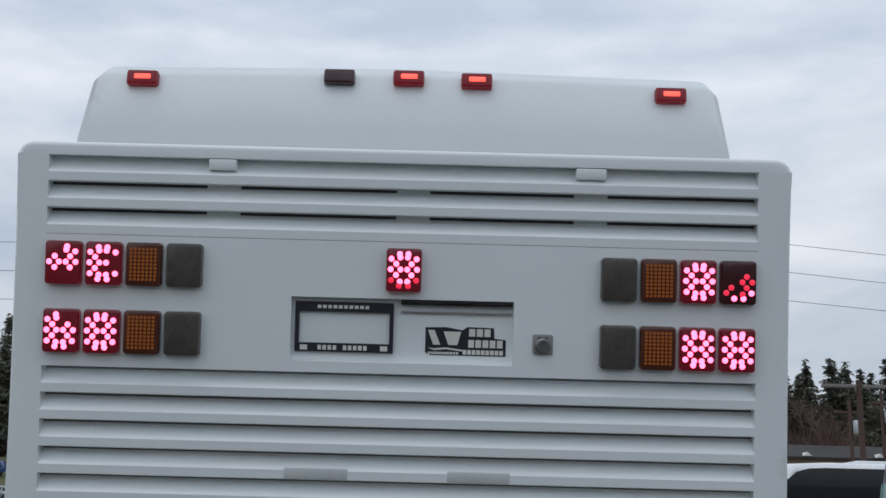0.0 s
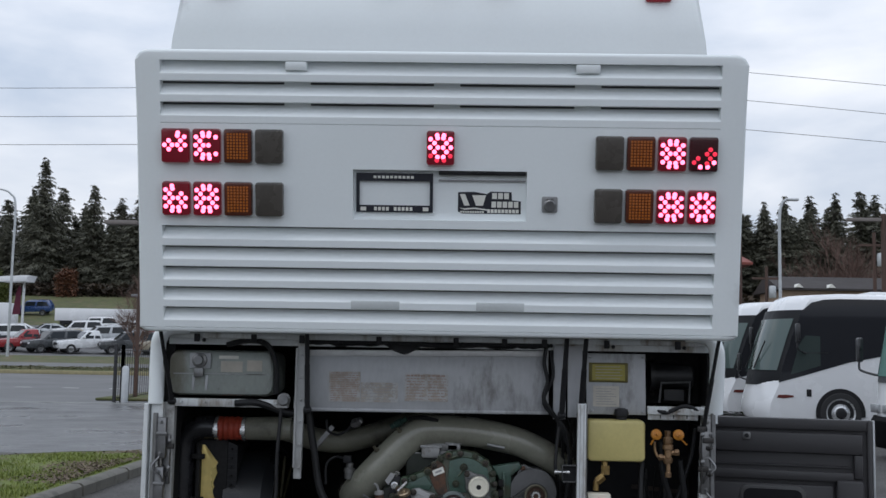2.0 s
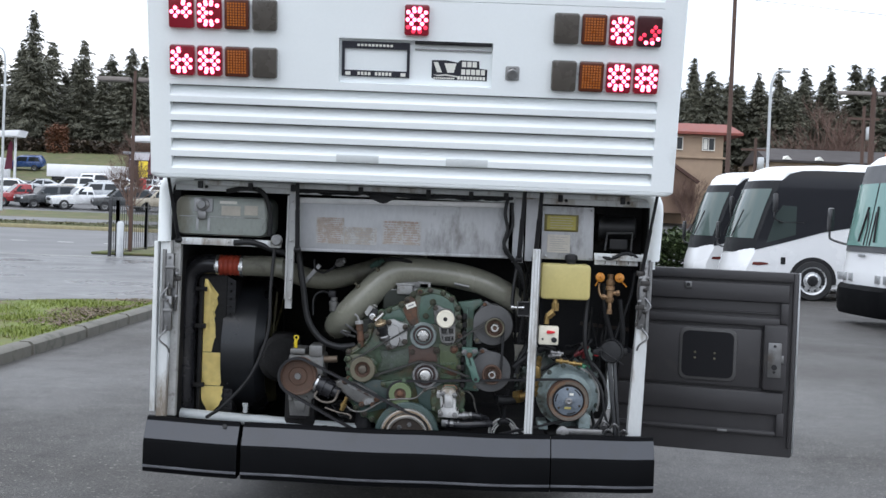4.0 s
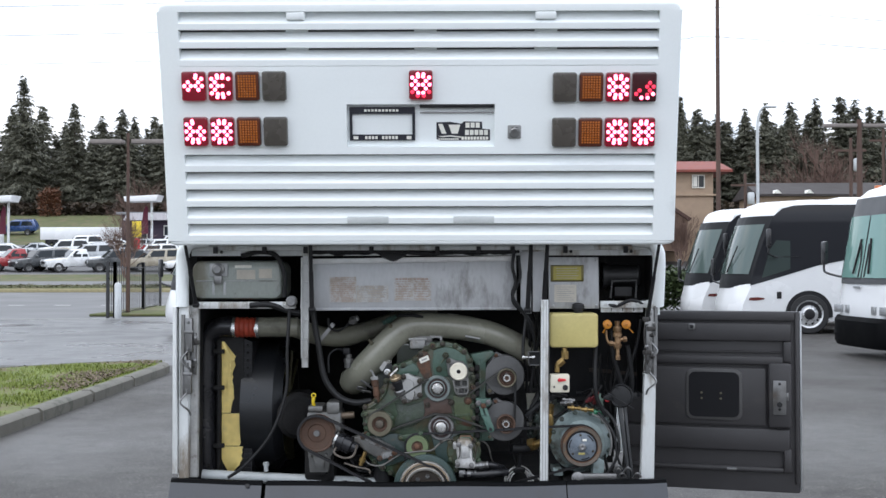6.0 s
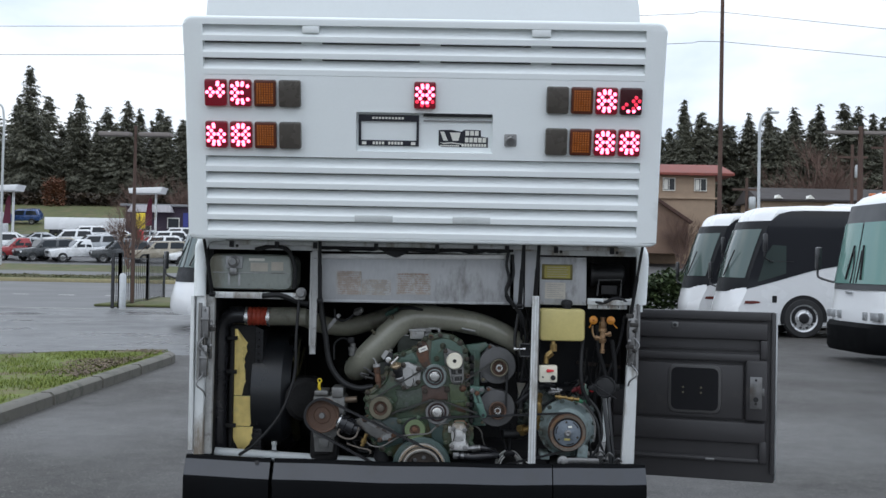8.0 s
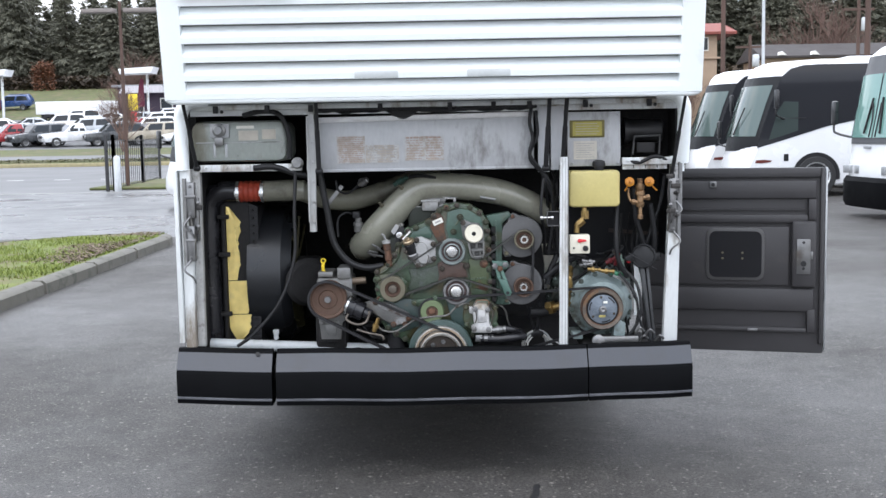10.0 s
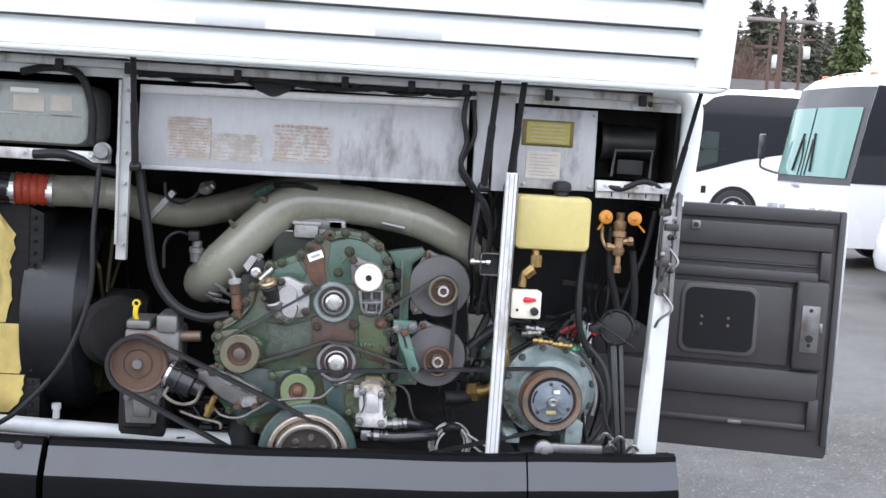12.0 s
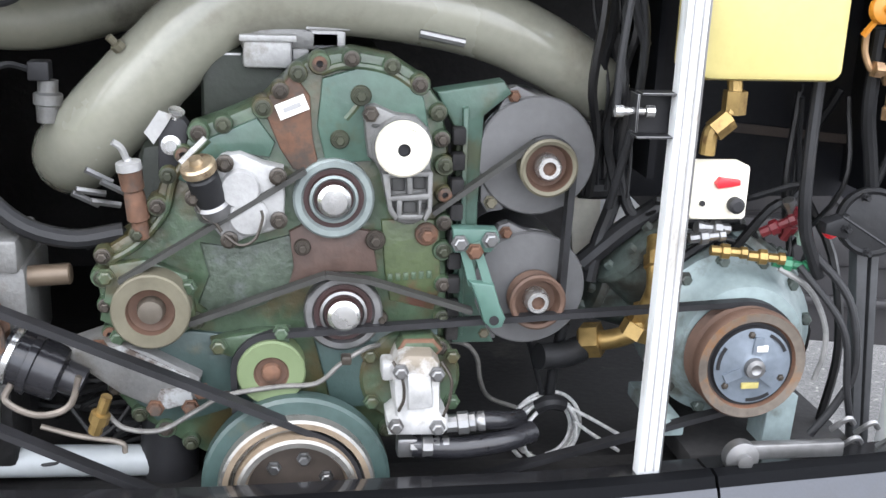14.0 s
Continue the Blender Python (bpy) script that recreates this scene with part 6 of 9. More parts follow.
for x0, x1, z0, m in ((CX + 0.002, CX + 0.024, CZ + 0.03, PAPERW), (CX - 0.02, CX + 0.014, CZ - 0.042, mat("faded_yellow_sticker", (0.35, 0.3, 0.1), 0.6, var=0.3, scale=40))):
    part("sticker", bx(B(), x0, x1, 0.0405, 0.0445, z0, z0 + 0.012, 0, 0.001), m, clutch)
cradle = part("compressor_cradle", bx(B(), 0.77, 1.12, 0.06, 0.4, 0.6, 0.64, 0, 0.004), BAY, coach, "sooty steel compressor cradle")
part("foot", prism(B(), [(0.925, 0.64), (0.985, 0.64), (0.99, 0.74), (0.96, 0.76), (0.93, 0.74)], 0.09, 0.16, bevel=0.005), SAGE, cradle)
part("foot", bx(B(), 0.72, 0.77, 0.1, 0.3, 0.66, 0.69, 0, 0.005), SAGE, cradle)
part("adjuster_bar", bx(B(), 0.82, 1.04, -0.01, 0.012, 0.662, 0.692, 0, 0.004), STEEL, cradle)
bm = B()
lathe(bm, [(0.032, -0.01), (0.032, 0.012), (0.026, 0.014), (0.014, 0.016), (0.014, 0.028), (0, 0.03)], (0.835, -0.012, 0.672), seg=20)
part("adjuster_screw", bm, STEEL, cradle)
part("edge_strip", bx(B(), 0.76, 1.06, -0.02, -0.008, 0.632, 0.645, 0, 0.002), BRIGHT, cradle)
# tarnished brass suction and discharge lines
for pts, r, nut in (([(0.615, 0.24, 0.806), (0.65, 0.22, 0.815), (0.69, 0.2, 0.84), (0.71, 0.2, 0.88)], 0.02, 0.036), ([(0.7, 0.2, 0.87), (0.712, 0.18, 0.93), (0.708, 0.18, 0.985), (0.72, 0.22, 1.02)], 0.016, 0.024)):
    bm = B()
    tube(bm, pts, r, 12)
    lathe(bm, [(0, -0.02), (nut, -0.02), (nut, 0.016), (nut * 0.8, 0.022), (0, 0.022)], pts[0], Vector(pts[0]) - Vector(pts[1]), 6)
    lathe(bm, [(0, -0.014), (nut * 0.85, -0.014), (nut * 0.85, 0.014), (0, 0.014)], pts[2], Vector(pts[3]) - Vector(pts[2]), 6)
    part("brass_line", bm, BRASS, coach, "tarnished brass refrigerant fitting")
part("suction_hose", tube(B(), [(0.5, 0.2, 0.79), (0.56, 0.22, 0.785), (0.62, 0.26, 0.79)], 0.026, 14), HOSE, coach)
# service valves, caps and tangled leads on top of the compressor
for x, y, z, ax, m in ((0.8, 0.14, 1.02, (1, -0.1, -0.06), 0), (0.87, 0.13, 1.012, (1, -0.2, -0.05), 0), (0.76, 0.15, 1.04, (1, 0, 0.1), 1), (0.92, 0.13, 1.0, (0.9, -0.2, -0.1), 2), (0.965, 0.14, 1.06, (-0.5, -0.2, 1), 1), (0.985, 0.15, 1.03, (-0.3, -0.2, 1), 4), (0.84, 0.16, 1.055, (-1, -0.1, 0.1), 1), (0.9, 0.15, 1.05, (0.6, -0.3, 0.4), 3), (0.945, 0.15, 1.04, (0.2, -0.4, 0.9), 3)):
    bm = B()
    lathe(bm, [(0, 0), (0.01, 0), (0.01, 0.018), (0.015, 0.02), (0.015, 0.034), (0.009, 0.037), (0.009, 0.055), (0.012, 0.057), (0.012, 0.068), (0, 0.07)], (x, y, z), ax, 8)
    part("service_valve", bm, (BRASS, STEEL, mat("green_plastic_cap", (0.03, 0.2, 0.1), 0.4), mat("dark_red_plastic", (0.11, 0.01, 0.014), 0.4), mat("pale_green_lever", (0.25, 0.36, 0.3), 0.5))[m], coach)
bm = B()
lathe(bm, [(0, 0), (0.012, 0), (0.015, 0.012), (0.011, 0.02), (0, 0.022)], (1.005, 0.1, 1.068), (0.1, -1, 0.2), 12)
part("red_cap", bm, REDPL, coach, "round red cap")
bm = B()
tube(bm, [(0.93, 0.12, 0.99), (0.985, 0.1, 0.955), (1.02, 0.09, 0.89), (1.028, 0.09, 0.83), (1.02, 0.1, 0.77)], 0.0055, 8)
part("sleeved_lead", bm, mat("braided_grey_sleeve", (0.2, 0.2, 0.195), 0.5, var=0.4, scale=25), coach, "grey braided lead")
# reservoir
bm = B()
prism(bm, rounded(0.694, 0.952, 1.35, 1.534, 0.022), 0.02, 0.14, bevel=0.014)
res = part("reservoir", bm, TANKY, coach, "yellowed translucent plastic reservoir")
bm = B()
lathe(bm, [(0.024, 0), (0.024, 0.02), (0.032, 0.022), (0.034, 0.035), (0.03, 0.05), (0.015, 0.056), (0, 0.056)], (0.85, 0.06, 1.53), (0, 0, 1), 20)
part("cap", bm, BLACK, res, "black reservoir cap")
bm = B()
tube(bm, [(0.775, 0.06, 1.355), (0.776, 0.055, 1.32), (0.77, 0.05, 1.29)], 0.013, 10)
lathe(bm, [(0, -0.02), (0.021, -0.02), (0.021, 0.02), (0, 0.02)], (0.777, 0.055, 1.31), (0, 0, 1), 6)
tube(bm, [(0.77, 0.05, 1.285), (0.74, 0.05, 1.262), (0.735, 0.05, 1.22)], 0.014, 10)
lathe(bm, [(0, -0.018), (0.02, -0.018), (0.02, 0.018), (0, 0.018)], (0.755, 0.048, 1.272), (0.7, 0, 0.6), 6)
part("drain_elbow", bm, BRASS, coach, "brass drain elbow")
# ivory control box
bm = B()
prism(bm, rounded(0.694, 0.796, 1.117, 1.212, 0.008), 0.0, 0.05, bevel=0.004)
box = part("control_box", bm, IVORY, coach, "ivory switch box beside the post")
bm = B()
prism(bm, [(0.732, 1.182), (0.74, 1.193), (0.752, 1.191), (0.776, 1.188), (0.777, 1.179), (0.752, 1.175), (0.738, 1.173)], -0.012, 0.0, bevel=0.003)
part("lever", bm, REDPL, box, "red lever")
bm = B()
lathe(bm, [(0.014, 0), (0.014, 0.014), (0.009, 0.018), (0, 0.018)], (0.773, 0.0, 1.144), seg=14)
part("knob", bm, BLACK, box)
bm = B()
lathe(bm, [(0.005, 0), (0.005, 0.004), (0, 0.004)], (0.715, 0.0, 1.146), seg=10)
part("knob", bm, BLACK, box)
# filler caps with straps and brass valve
for x in (0.995, 1.1):
    bm = B()
    lathe(bm, [(0.02, 0), (0.024, 0.006), (0.024, 0.016), (0.019, 0.02), (0.008, 0.022), (0.007, 0.034), (0, 0.034)], (x, 0.02, 1.472), (0.25 if x < 1.05 else -0.3, -1, 0.2), 18)
    strap(bm, (x, 0.01, 1.465), (x + (0.035 if x > 1.05 else -0.02), 0.02, 1.43), 0.012, 0.006)
    part("dust_cap", bm, ORANGE, coach, "orange plastic dust cap on a strap")
bm = B()
lathe(bm, [(0, 0), (0.017, 0), (0.022, 0.012), (0.022, 0.022), (0.016, 0.026), (0.016, 0.06), (0.024, 0.064), (0.024, 0.082), (0.018, 0.086), (0.022, 0.094), (0.022, 0.112), (0.013, 0.12), (0.015, 0.145), (0, 0.145)], (1.055, 0.04, 1.345), (0, 0, 1), 12)
lathe(bm, [(0, 0), (0.01, 0), (0.01, -0.035), (0.014, -0.04), (0.014, -0.06), (0, -0.06)], (1.056, 0.04, 1.345), (0, 0, 1), 8)
lathe(bm, [(0, 0), (0.011, 0), (0.011, 0.016), (0.016, 0.018), (0.016, 0.034), (0.01, 0.037), (0, 0.037)], (1.068, 0.04, 1.392), (1, 0, 0.1), 6)
lathe(bm, [(0, 0), (0.011, 0), (0.011, 0.012), (0.015, 0.014), (0.015, 0.028), (0, 0.03)], (1.042, 0.04, 1.37), (-1, 0, 0.1), 6)
tube(bm, [(1.035, 0.04, 1.372), (1.015, 0.045, 1.37), (1.0, 0.05, 1.4), (0.998, 0.05, 1.44)], 0.006, 8)
part("drain_valve", bm, mat("copper_brass", (0.3, 0.19, 0.105), 0.4, 0.7, var=0.3, scale=30, dirt=(0.16, 0.1, 0.06), dirt_at=0.58, dirt_scale=20), coach, "copper-brass drain valve")
bm = B()
bx(bm, 0.975, 1.2, 0.09, 0.1, 1.535, 1.565, 0, 0.002)
for x in (1.03, 1.09, 1.15):
    bx(bm, x - 0.002, x + 0.002, 0.087, 0.09, 1.542, 1.557, 1)
part("valve_bracket", bm, [POST, BLACK], coach)
# round black cover and upright behind it
bm = B()
lathe(bm, [(0.055, -0.05), (0.064, -0.02), (0.064, 0.0), (0.058, 0.006), (0.052, 0.0), (0.03, 0.004), (0, 0.004)], (1.078, 0.075, 1.09), (-0.25, -1, 0.1), seg=30)
prism(bm, [(1.03, 1.105), (1.03, 1.06), (0.985, 1.07), (0.985, 1.09)], 0.07, 0.1, bevel=0.004)
bx(bm, 1.12, 1.165, 0.09, 0.1, 1.065, 1.105, 0, 0.003)
for k in range(5):
    bolt(bm, 1.078 + 0.056 * math.cos(k * 1.256 + 0.8), 0.07, 1.09 + 0.056 * math.sin(k * 1.256 + 0.8), 0.006)
tube(bm, [(1.0, 0.045, 1.11), (1.05, 0.04, 1.08), (1.1, 0.04, 1.05), (1.14, 0.05, 1.025)], 0.003, 6)
part("horn_cover", bm, HOSE, coach, "dusty black round cover")
bm = B()
prism(bm, [(1.12, 0.6), (1.135, 0.6), (1.085, 1.05), (1.062, 1.05)], 0.09, 0.12, bevel=0.003)
prism(bm, [(1.139, 0.6), (1.152, 0.6), (1.108, 1.05), (1.092, 1.05)], 0.09, 0.12, bevel=0.003)
part("upright", bm, mat("black_painted_steel", (0.05, 0.052, 0.055), 0.4, 0.3, var=0.3, scale=10), coach)
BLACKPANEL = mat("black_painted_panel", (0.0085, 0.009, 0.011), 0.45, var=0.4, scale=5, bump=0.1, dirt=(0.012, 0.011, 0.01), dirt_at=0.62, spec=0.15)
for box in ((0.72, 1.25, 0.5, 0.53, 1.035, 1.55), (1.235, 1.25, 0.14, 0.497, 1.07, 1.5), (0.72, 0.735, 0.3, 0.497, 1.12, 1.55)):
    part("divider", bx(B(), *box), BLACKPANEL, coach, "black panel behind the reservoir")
part("divider_rail", strap(B(), (0.96, 0.49, 1.19), (1.235, 0.49, 1.165), 0.006, 0.02), mat("rusty_dark_seam", (0.03, 0.021, 0.016), 0.7, var=0.4, scale=18), coach)
# pale plate and slanting hoses seen between the alternators and the post
# The plate's pale grey stands in for light entering through the open side.
part("pale_plate", prism(B(), [(0.6, 1.08), (0.71, 1.075), (0.79, 1.0), (0.76, 0.9), (0.6, 0.88)], 0.43, 0.445, bevel=0.002), mat("brightened_grey_plate", (0.62, 0.63, 0.63), 0.6, var=0.15, scale=6, dirt=(0.18, 0.17, 0.16), dirt_at=0.62), coach, "plate behind the hoses, its grey raised for missing light")

# hoses, looms and cables through the bay
CABLES = [
    (0.017, [(-0.585, 0.14, 1.66), (-0.57, 0.15, 1.5), (-0.545, 0.15, 1.35), (-0.514, 0.15, 1.184), (-0.443, 0.15, 1.083), (-0.35, 0.15, 1.046), (-0.26, 0.16, 1.055)]),
    (0.009, [(-0.69, 0.08, 1.6), (-0.7, 0.05, 1.35), (-0.705, 0.04, 1.12), (-0.78, 0.03, 0.9), (-0.92, 0.05, 0.73), (-1.02, 0.08, 0.655)]),
    (0.013, [(-0.95, 0.08, 1.84), (-0.85, 0.06, 1.86), (-0.76, 0.06, 1.84), (-0.72, 0.07, 1.74), (-0.72, 0.08, 1.62)]),
    (0.016, [(-0.9, 0.06, 1.575), (-0.8, 0.05, 1.58), (-0.7, 0.08, 1.545), (-0.64, 0.1, 1.53)]),
    (0.012, [(-0.57, 0.06, 1.86), (-0.2, 0.055, 1.868), (0.05, 0.055, 1.85), (0.3, 0.055, 1.866), (0.52, 0.05, 1.86)]),
    (0.009, [(0.51, 0.05, 1.86), (0.5, 0.04, 1.78), (0.515, 0.04, 1.7), (0.5, 0.04, 1.62), (0.56, 0.05, 1.53), (0.62, 0.08, 1.4)]),
    (0.008, [(0.53, 0.06, 1.84), (0.54, 0.05, 1.72), (0.5, 0.05, 1.6), (0.6, 0.06, 1.48), (0.62, 0.1, 1.3), (0.6, 0.15, 1.1)]),
    (0.015, [(0.67, 0.3, 1.12), (0.645, 0.28, 1.06), (0.615, 0.25, 1.0), (0.6, 0.24, 0.93)]),
    (0.021, [(0.585, 0.25, 0.96), (0.63, 0.25, 1.0), (0.68, 0.26, 1.035), (0.78, 0.28, 1.09)]),
    (0.011, [(0.66, 0.26, 1.3), (0.655, 0.28, 1.16), (0.672, 0.27, 1.08), (0.69, 0.26, 1.05)]),
    (0.02, [(0.585, 0.3, 1.1), (0.62, 0.3, 1.098), (0.66, 0.3, 1.1)]),
    (0.012, [(0.95, 0.1, 1.36), (0.94, 0.08, 1.2), (0.95, 0.08, 1.08), (1.0, 0.1, 0.98)]),
    (0.013, [(1.03, 0.06, 1.44), (1.04, 0.08, 1.3), (1.07, 0.1, 1.2), (1.1, 0.12, 1.1)]),
    (0.013, [(1.11, 0.06, 1.36), (1.13, 0.08, 1.25), (1.14, 0.1, 1.15), (1.13, 0.12, 1.06)]),
    (0.009, [(1.19, 0.1, 1.5), (1.17, 0.12, 1.36), (1.13, 0.12, 1.24), (1.1, 0.13, 1.14)]),
    (0.008, [(0.98, 0.1, 1.03), (1.04, 0.05, 0.95), (1.06, 0.03, 0.83), (1.04, 0.04, 0.75), (1.0, 0.05, 0.68)]),
    (0.007, [(0.96, 0.1, 1.0), (1.03, 0.04, 0.9), (1.05, 0.03, 0.78), (1.08, 0.05, 0.7)]),
    (0.02, [(-0.36, 0.3, 0.62), (-0.1, 0.26, 0.63), (0.0, 0.3, 0.6)]),
    (0.006, [(0.47, 0.25, 0.86), (0.5, 0.26, 0.78), (0.53, 0.27, 0.68)]),
    (0.011, [(0.56, 0.25, 0.84), (0.55, 0.26, 0.76), (0.545, 0.27, 0.66)]),
    (0.011, [(-0.33, 0.2, 1.02), (-0.27, 0.18, 1.05), (-0.24, 0.16, 1.0)]),
    (0.01, [(0.98, 0.08, 1.59), (1.05, 0.06, 1.57), (1.13, 0.06, 1.6), (1.2, 0.07, 1.58)]),
]
for r, pts in CABLES:
    part("hose", tube(B(), pts, r, 10), HOSE, coach)
for k, (x, z) in enumerate(((1.1, 0.62), (1.05, 0.66), (1.08, 0.69), (1.0, 0.64), (1.13, 0.66), (1.03, 0.7))):
    part("pipe_end", tube(B(), [(x, 0.03, z), (x + 0.02, 0.01, z + 0.03), (x + 0.045, 0.03, z + 0.01)], 0.006, 6), STEEL, coach)
bm = B()
lathe(bm, [(0, 0), (0.02, 0), (0.022, 0.03), (0.026, 0.032), (0.026, 0.05), (0.018, 0.054), (0.018, 0.075), (0, 0.075)], (-0.4, 0.3, 1.22), (0.05, 0, 1), 12)
plug = part("sensor_plug", bm, CASTALU, coach, "grey pipe sensor")
part("connector", bx(B(), -0.425, -0.388, 0.27, 0.31, 1.296, 1.33, 0, 0.004), BLACK, plug)
part("lead", tube(B(), [(-0.42, 0.28, 1.315), (-0.46, 0.26, 1.325), (-0.5, 0.25, 1.29), (-0.5, 0.24, 1.2)], 0.006, 6), HOSE, plug)
bm = B()
lathe(bm, [(0, 0), (0.014, 0), (0.014, 0.012), (0.024, 0.014), (0.024, 0.036), (0.017, 0.04), (0.017, 0.056), (0.012, 0.06), (0, 0.06)], (-0.385, 0.25, 1.475), (0.8, -0.4, 0.45), 6)
plug = part("sensor_plug", bm, STEEL, coach, "bright hexagonal pipe sensor")
part("lead", tube(B(), [(-0.385, 0.25, 1.478), (-0.41, 0.24, 1.45), (-0.45, 0.22, 1.43), (-0.49, 0.2, 1.45), (-0.5, 0.2, 1.5)], 0.006, 6), HOSE, plug)
bm = B()
lathe(bm, [(0, 0), (0.013, 0), (0.013, 0.02), (0.017, 0.022), (0.017, 0.055), (0.012, 0.058), (0.012, 0.085), (0, 0.085)], (-0.2, 0.24, 1.47), (0.8, -0.2, 0.45), 10)
part("hose_coupling", bm, mat("dark_green_coupling", (0.02, 0.05, 0.04), 0.3, 0.3), coach, "dark green hose coupling")
part("angle_bracket", strap(B(), (-0.56, 0.22, 1.36), (-0.47, 0.22, 1.47), 0.03, 0.02), STEEL, coach, "worn steel angle bracket")
part("hose", tube(B(), [(-0.12, 0.26, 1.51), (-0.05, 0.24, 1.515), (0.02, 0.24, 1.5)], 0.01, 8), HOSE, coach)
bm = B()
lathe(bm, [(0, 0), (0.03, 0), (0.03, 0.01), (0.022, 0.014), (0.022, 0.03), (0, 0.03)], (-0.676, 0.05, 1.597), seg=16)
part("pressure_gauge", bm, STEEL, coach, "small metal gauge")
bm = B()
lathe(bm, [(0, -0.03), (0.12, -0.03), (0.13, 0), (0.11, 0.03), (0, 0.03)], (-0.68, 0.34, 0.95), (0.6, -1, 0), 28)
part("drive_clutch", bm, BAY, coach)

# loose wiring in the dark gaps of the bay
wr = random.Random(12)
WIREBLACK = mat("oily_black_wire", (0.006, 0.006, 0.0065), 0.45, var=0.3, scale=20, spec=0.35)
for x0, x1, y0, y1, z0, z1, count, sway in ((0.58, 0.66, 0.2, 0.34, 1.1, 1.55, 7, 0.03), (-0.46, -0.12, 0.16, 0.32, 0.6, 0.8, 8, 0.1), (0.96, 1.12, 0.16, 0.42, 0.62, 1.3, 5, 0.05), (0.7, 1.0, 0.18, 0.3, 0.95, 1.1, 8, 0.1)):
    for k in range(count):
        upright = z1 - z0 > 0.35
        p = [Vector((wr.uniform(x0, x1), wr.uniform(y0, y1), z1 - (z1 - z0) * j / 4 if upright else wr.uniform(z0, z1))) for j in range(5)]
        if not upright:
            p.sort(key=lambda v: v.x)
        q = [p[0]] + [p[0].lerp(p[4], j / 4) + Vector((wr.gauss(0, sway * 0.5), wr.gauss(0, 0.03), wr.gauss(0, sway * 0.35))) for j in (1, 2, 3)] + [p[4]]
        part("wire", tube(B(), q, wr.choice((0.0035, 0.005, 0.007, 0.009)), 6, 5), wr.choice((WIREBLACK, WIREBLACK, HOSE)), coach)

# ---- bumper ----
def bumper_piece(x0, x1, name="bumper_section"):
    def bow(x):
        return 0.095 * (x / 1.3) ** 2 + 0.012 * (x / 1.3) ** 12
    n = max(2, round((x1 - x0) / 0.1))
    def strip(line, m, nm, parent, lab=""):
        bm = B()
        ringv = []
        for k in range(n + 1):
            x = x0 + (x1 - x0) * k / n
            ringv.append([bm.verts.new((x, y + bow(x), z + 0.002 * math.sin(x * 9))) for y, z in line])
        for p, q in zip(ringv, ringv[1:]):
            for j in range(len(line)):
                i2 = (j + 1) % len(line)
                bm.faces.new((p[j], q[j], q[i2], p[i2]))
        bm.faces.new(ringv[0]), bm.faces.new(ringv[-1][::-1])
        bmesh.ops.recalc_face_normals(bm, faces=bm.faces)
        return part(nm, bm, m, parent, lab, sharp=50)
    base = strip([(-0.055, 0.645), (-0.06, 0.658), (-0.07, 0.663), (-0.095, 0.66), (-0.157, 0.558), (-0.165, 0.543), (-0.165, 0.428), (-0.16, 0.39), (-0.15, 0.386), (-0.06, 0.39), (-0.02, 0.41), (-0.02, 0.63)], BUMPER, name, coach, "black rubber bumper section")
    strip([(-0.109, 0.644), (-0.159, 0.56), (-0.153, 0.552), (-0.105, 0.634)], BUMPTOP, "upper_face", base, "upper face with a pale sky sheen in its colour")
    strip([(-0.058, 0.651), (0.0, 0.647), (0.0, 0.6), (-0.05, 0.6)], LEDGE, "ledge", base, "glossy black ledge")
    strip([(-0.164, 0.425), (-0.17, 0.422), (-0.17, 0.414), (-0.163, 0.411), (-0.155, 0.418)], mat("dull_dark_aluminium_strip", (0.13, 0.135, 0.15), 0.4, 0.5, var=0.2, scale=8), "lip", base, "thin dull grey edge strip")


bumper_piece(-1.31, -0.815), bumper_piece(-0.793, 0.768), bumper_piece(0.774, 1.305)
bm = B()
bx(bm, -1.29, 1.29, -0.03, 0.2, 0.5, 0.575, 0, 0.006)
part("sill", bm, BAY, coach, "oily black bay sill")
bm = B()
lathe(bm, [(0.012, 0), (0.012, 0.004), (0, 0.004)], (-0.89, -0.07, 0.64), (0, -1, 0.6), 10)
part("bumper_plug", bm, BLACK, coach)

# ---- open side door ----
D0, D1 = Vector((1.31, 1.47, 0)), Vector((2.38, 1.19, 0))
dv = (D1 - D0).normalized()
DOOR = Matrix.Translation(D0) @ Matrix.Rotation(math.atan2(dv.y, dv.x), 4, "Z")
DL = (D1 - D0).length
bm = B()
prism(bm, rounded(0.0, DL, 0.34, 1.49, 0.012), 0.0, 0.05, bevel=0.006)
door = part("service_door", bm, DOORGREY, coach, "open side service door with dark grey moulded inside", at=DOOR)
def dbox(x0, x1, z0, z1, y0, y1, m=DOORGREY, name="rib", r=0.01, lab=""):
    bm = B()
    bx(bm, x0, x1, y0, y1, z0, z1, 0, r)
    return part(name, bm, m, door, lab)


dbox(0.0, DL - 0.03, 1.43, 1.492, -0.03, 0.0), dbox(DL - 0.03, DL - 0.003, 0.4, 1.492, -0.022, 0.0)
dbox(0.02, DL - 0.05, 1.3, 1.415, -0.03, 0.0, name="raised_panel", r=0.014)
dbox(0.02, DL - 0.1, 1.15, 1.205, -0.03, 0.0, name="raised_panel", r=0.012), dbox(0.02, DL - 0.11, 1.225, 1.238, -0.014, 0.0), dbox(DL - 0.1, DL - 0.05, 1.17, 1.3, -0.03, 0.0)
dbox(0.02, DL - 0.205, 0.76, 1.13, -0.024, 0.0, name="raised_panel", r=0.012)
dbox(0.02, DL - 0.06, 0.6, 0.745, -0.03, 0.0, name="raised_panel", r=0.016)
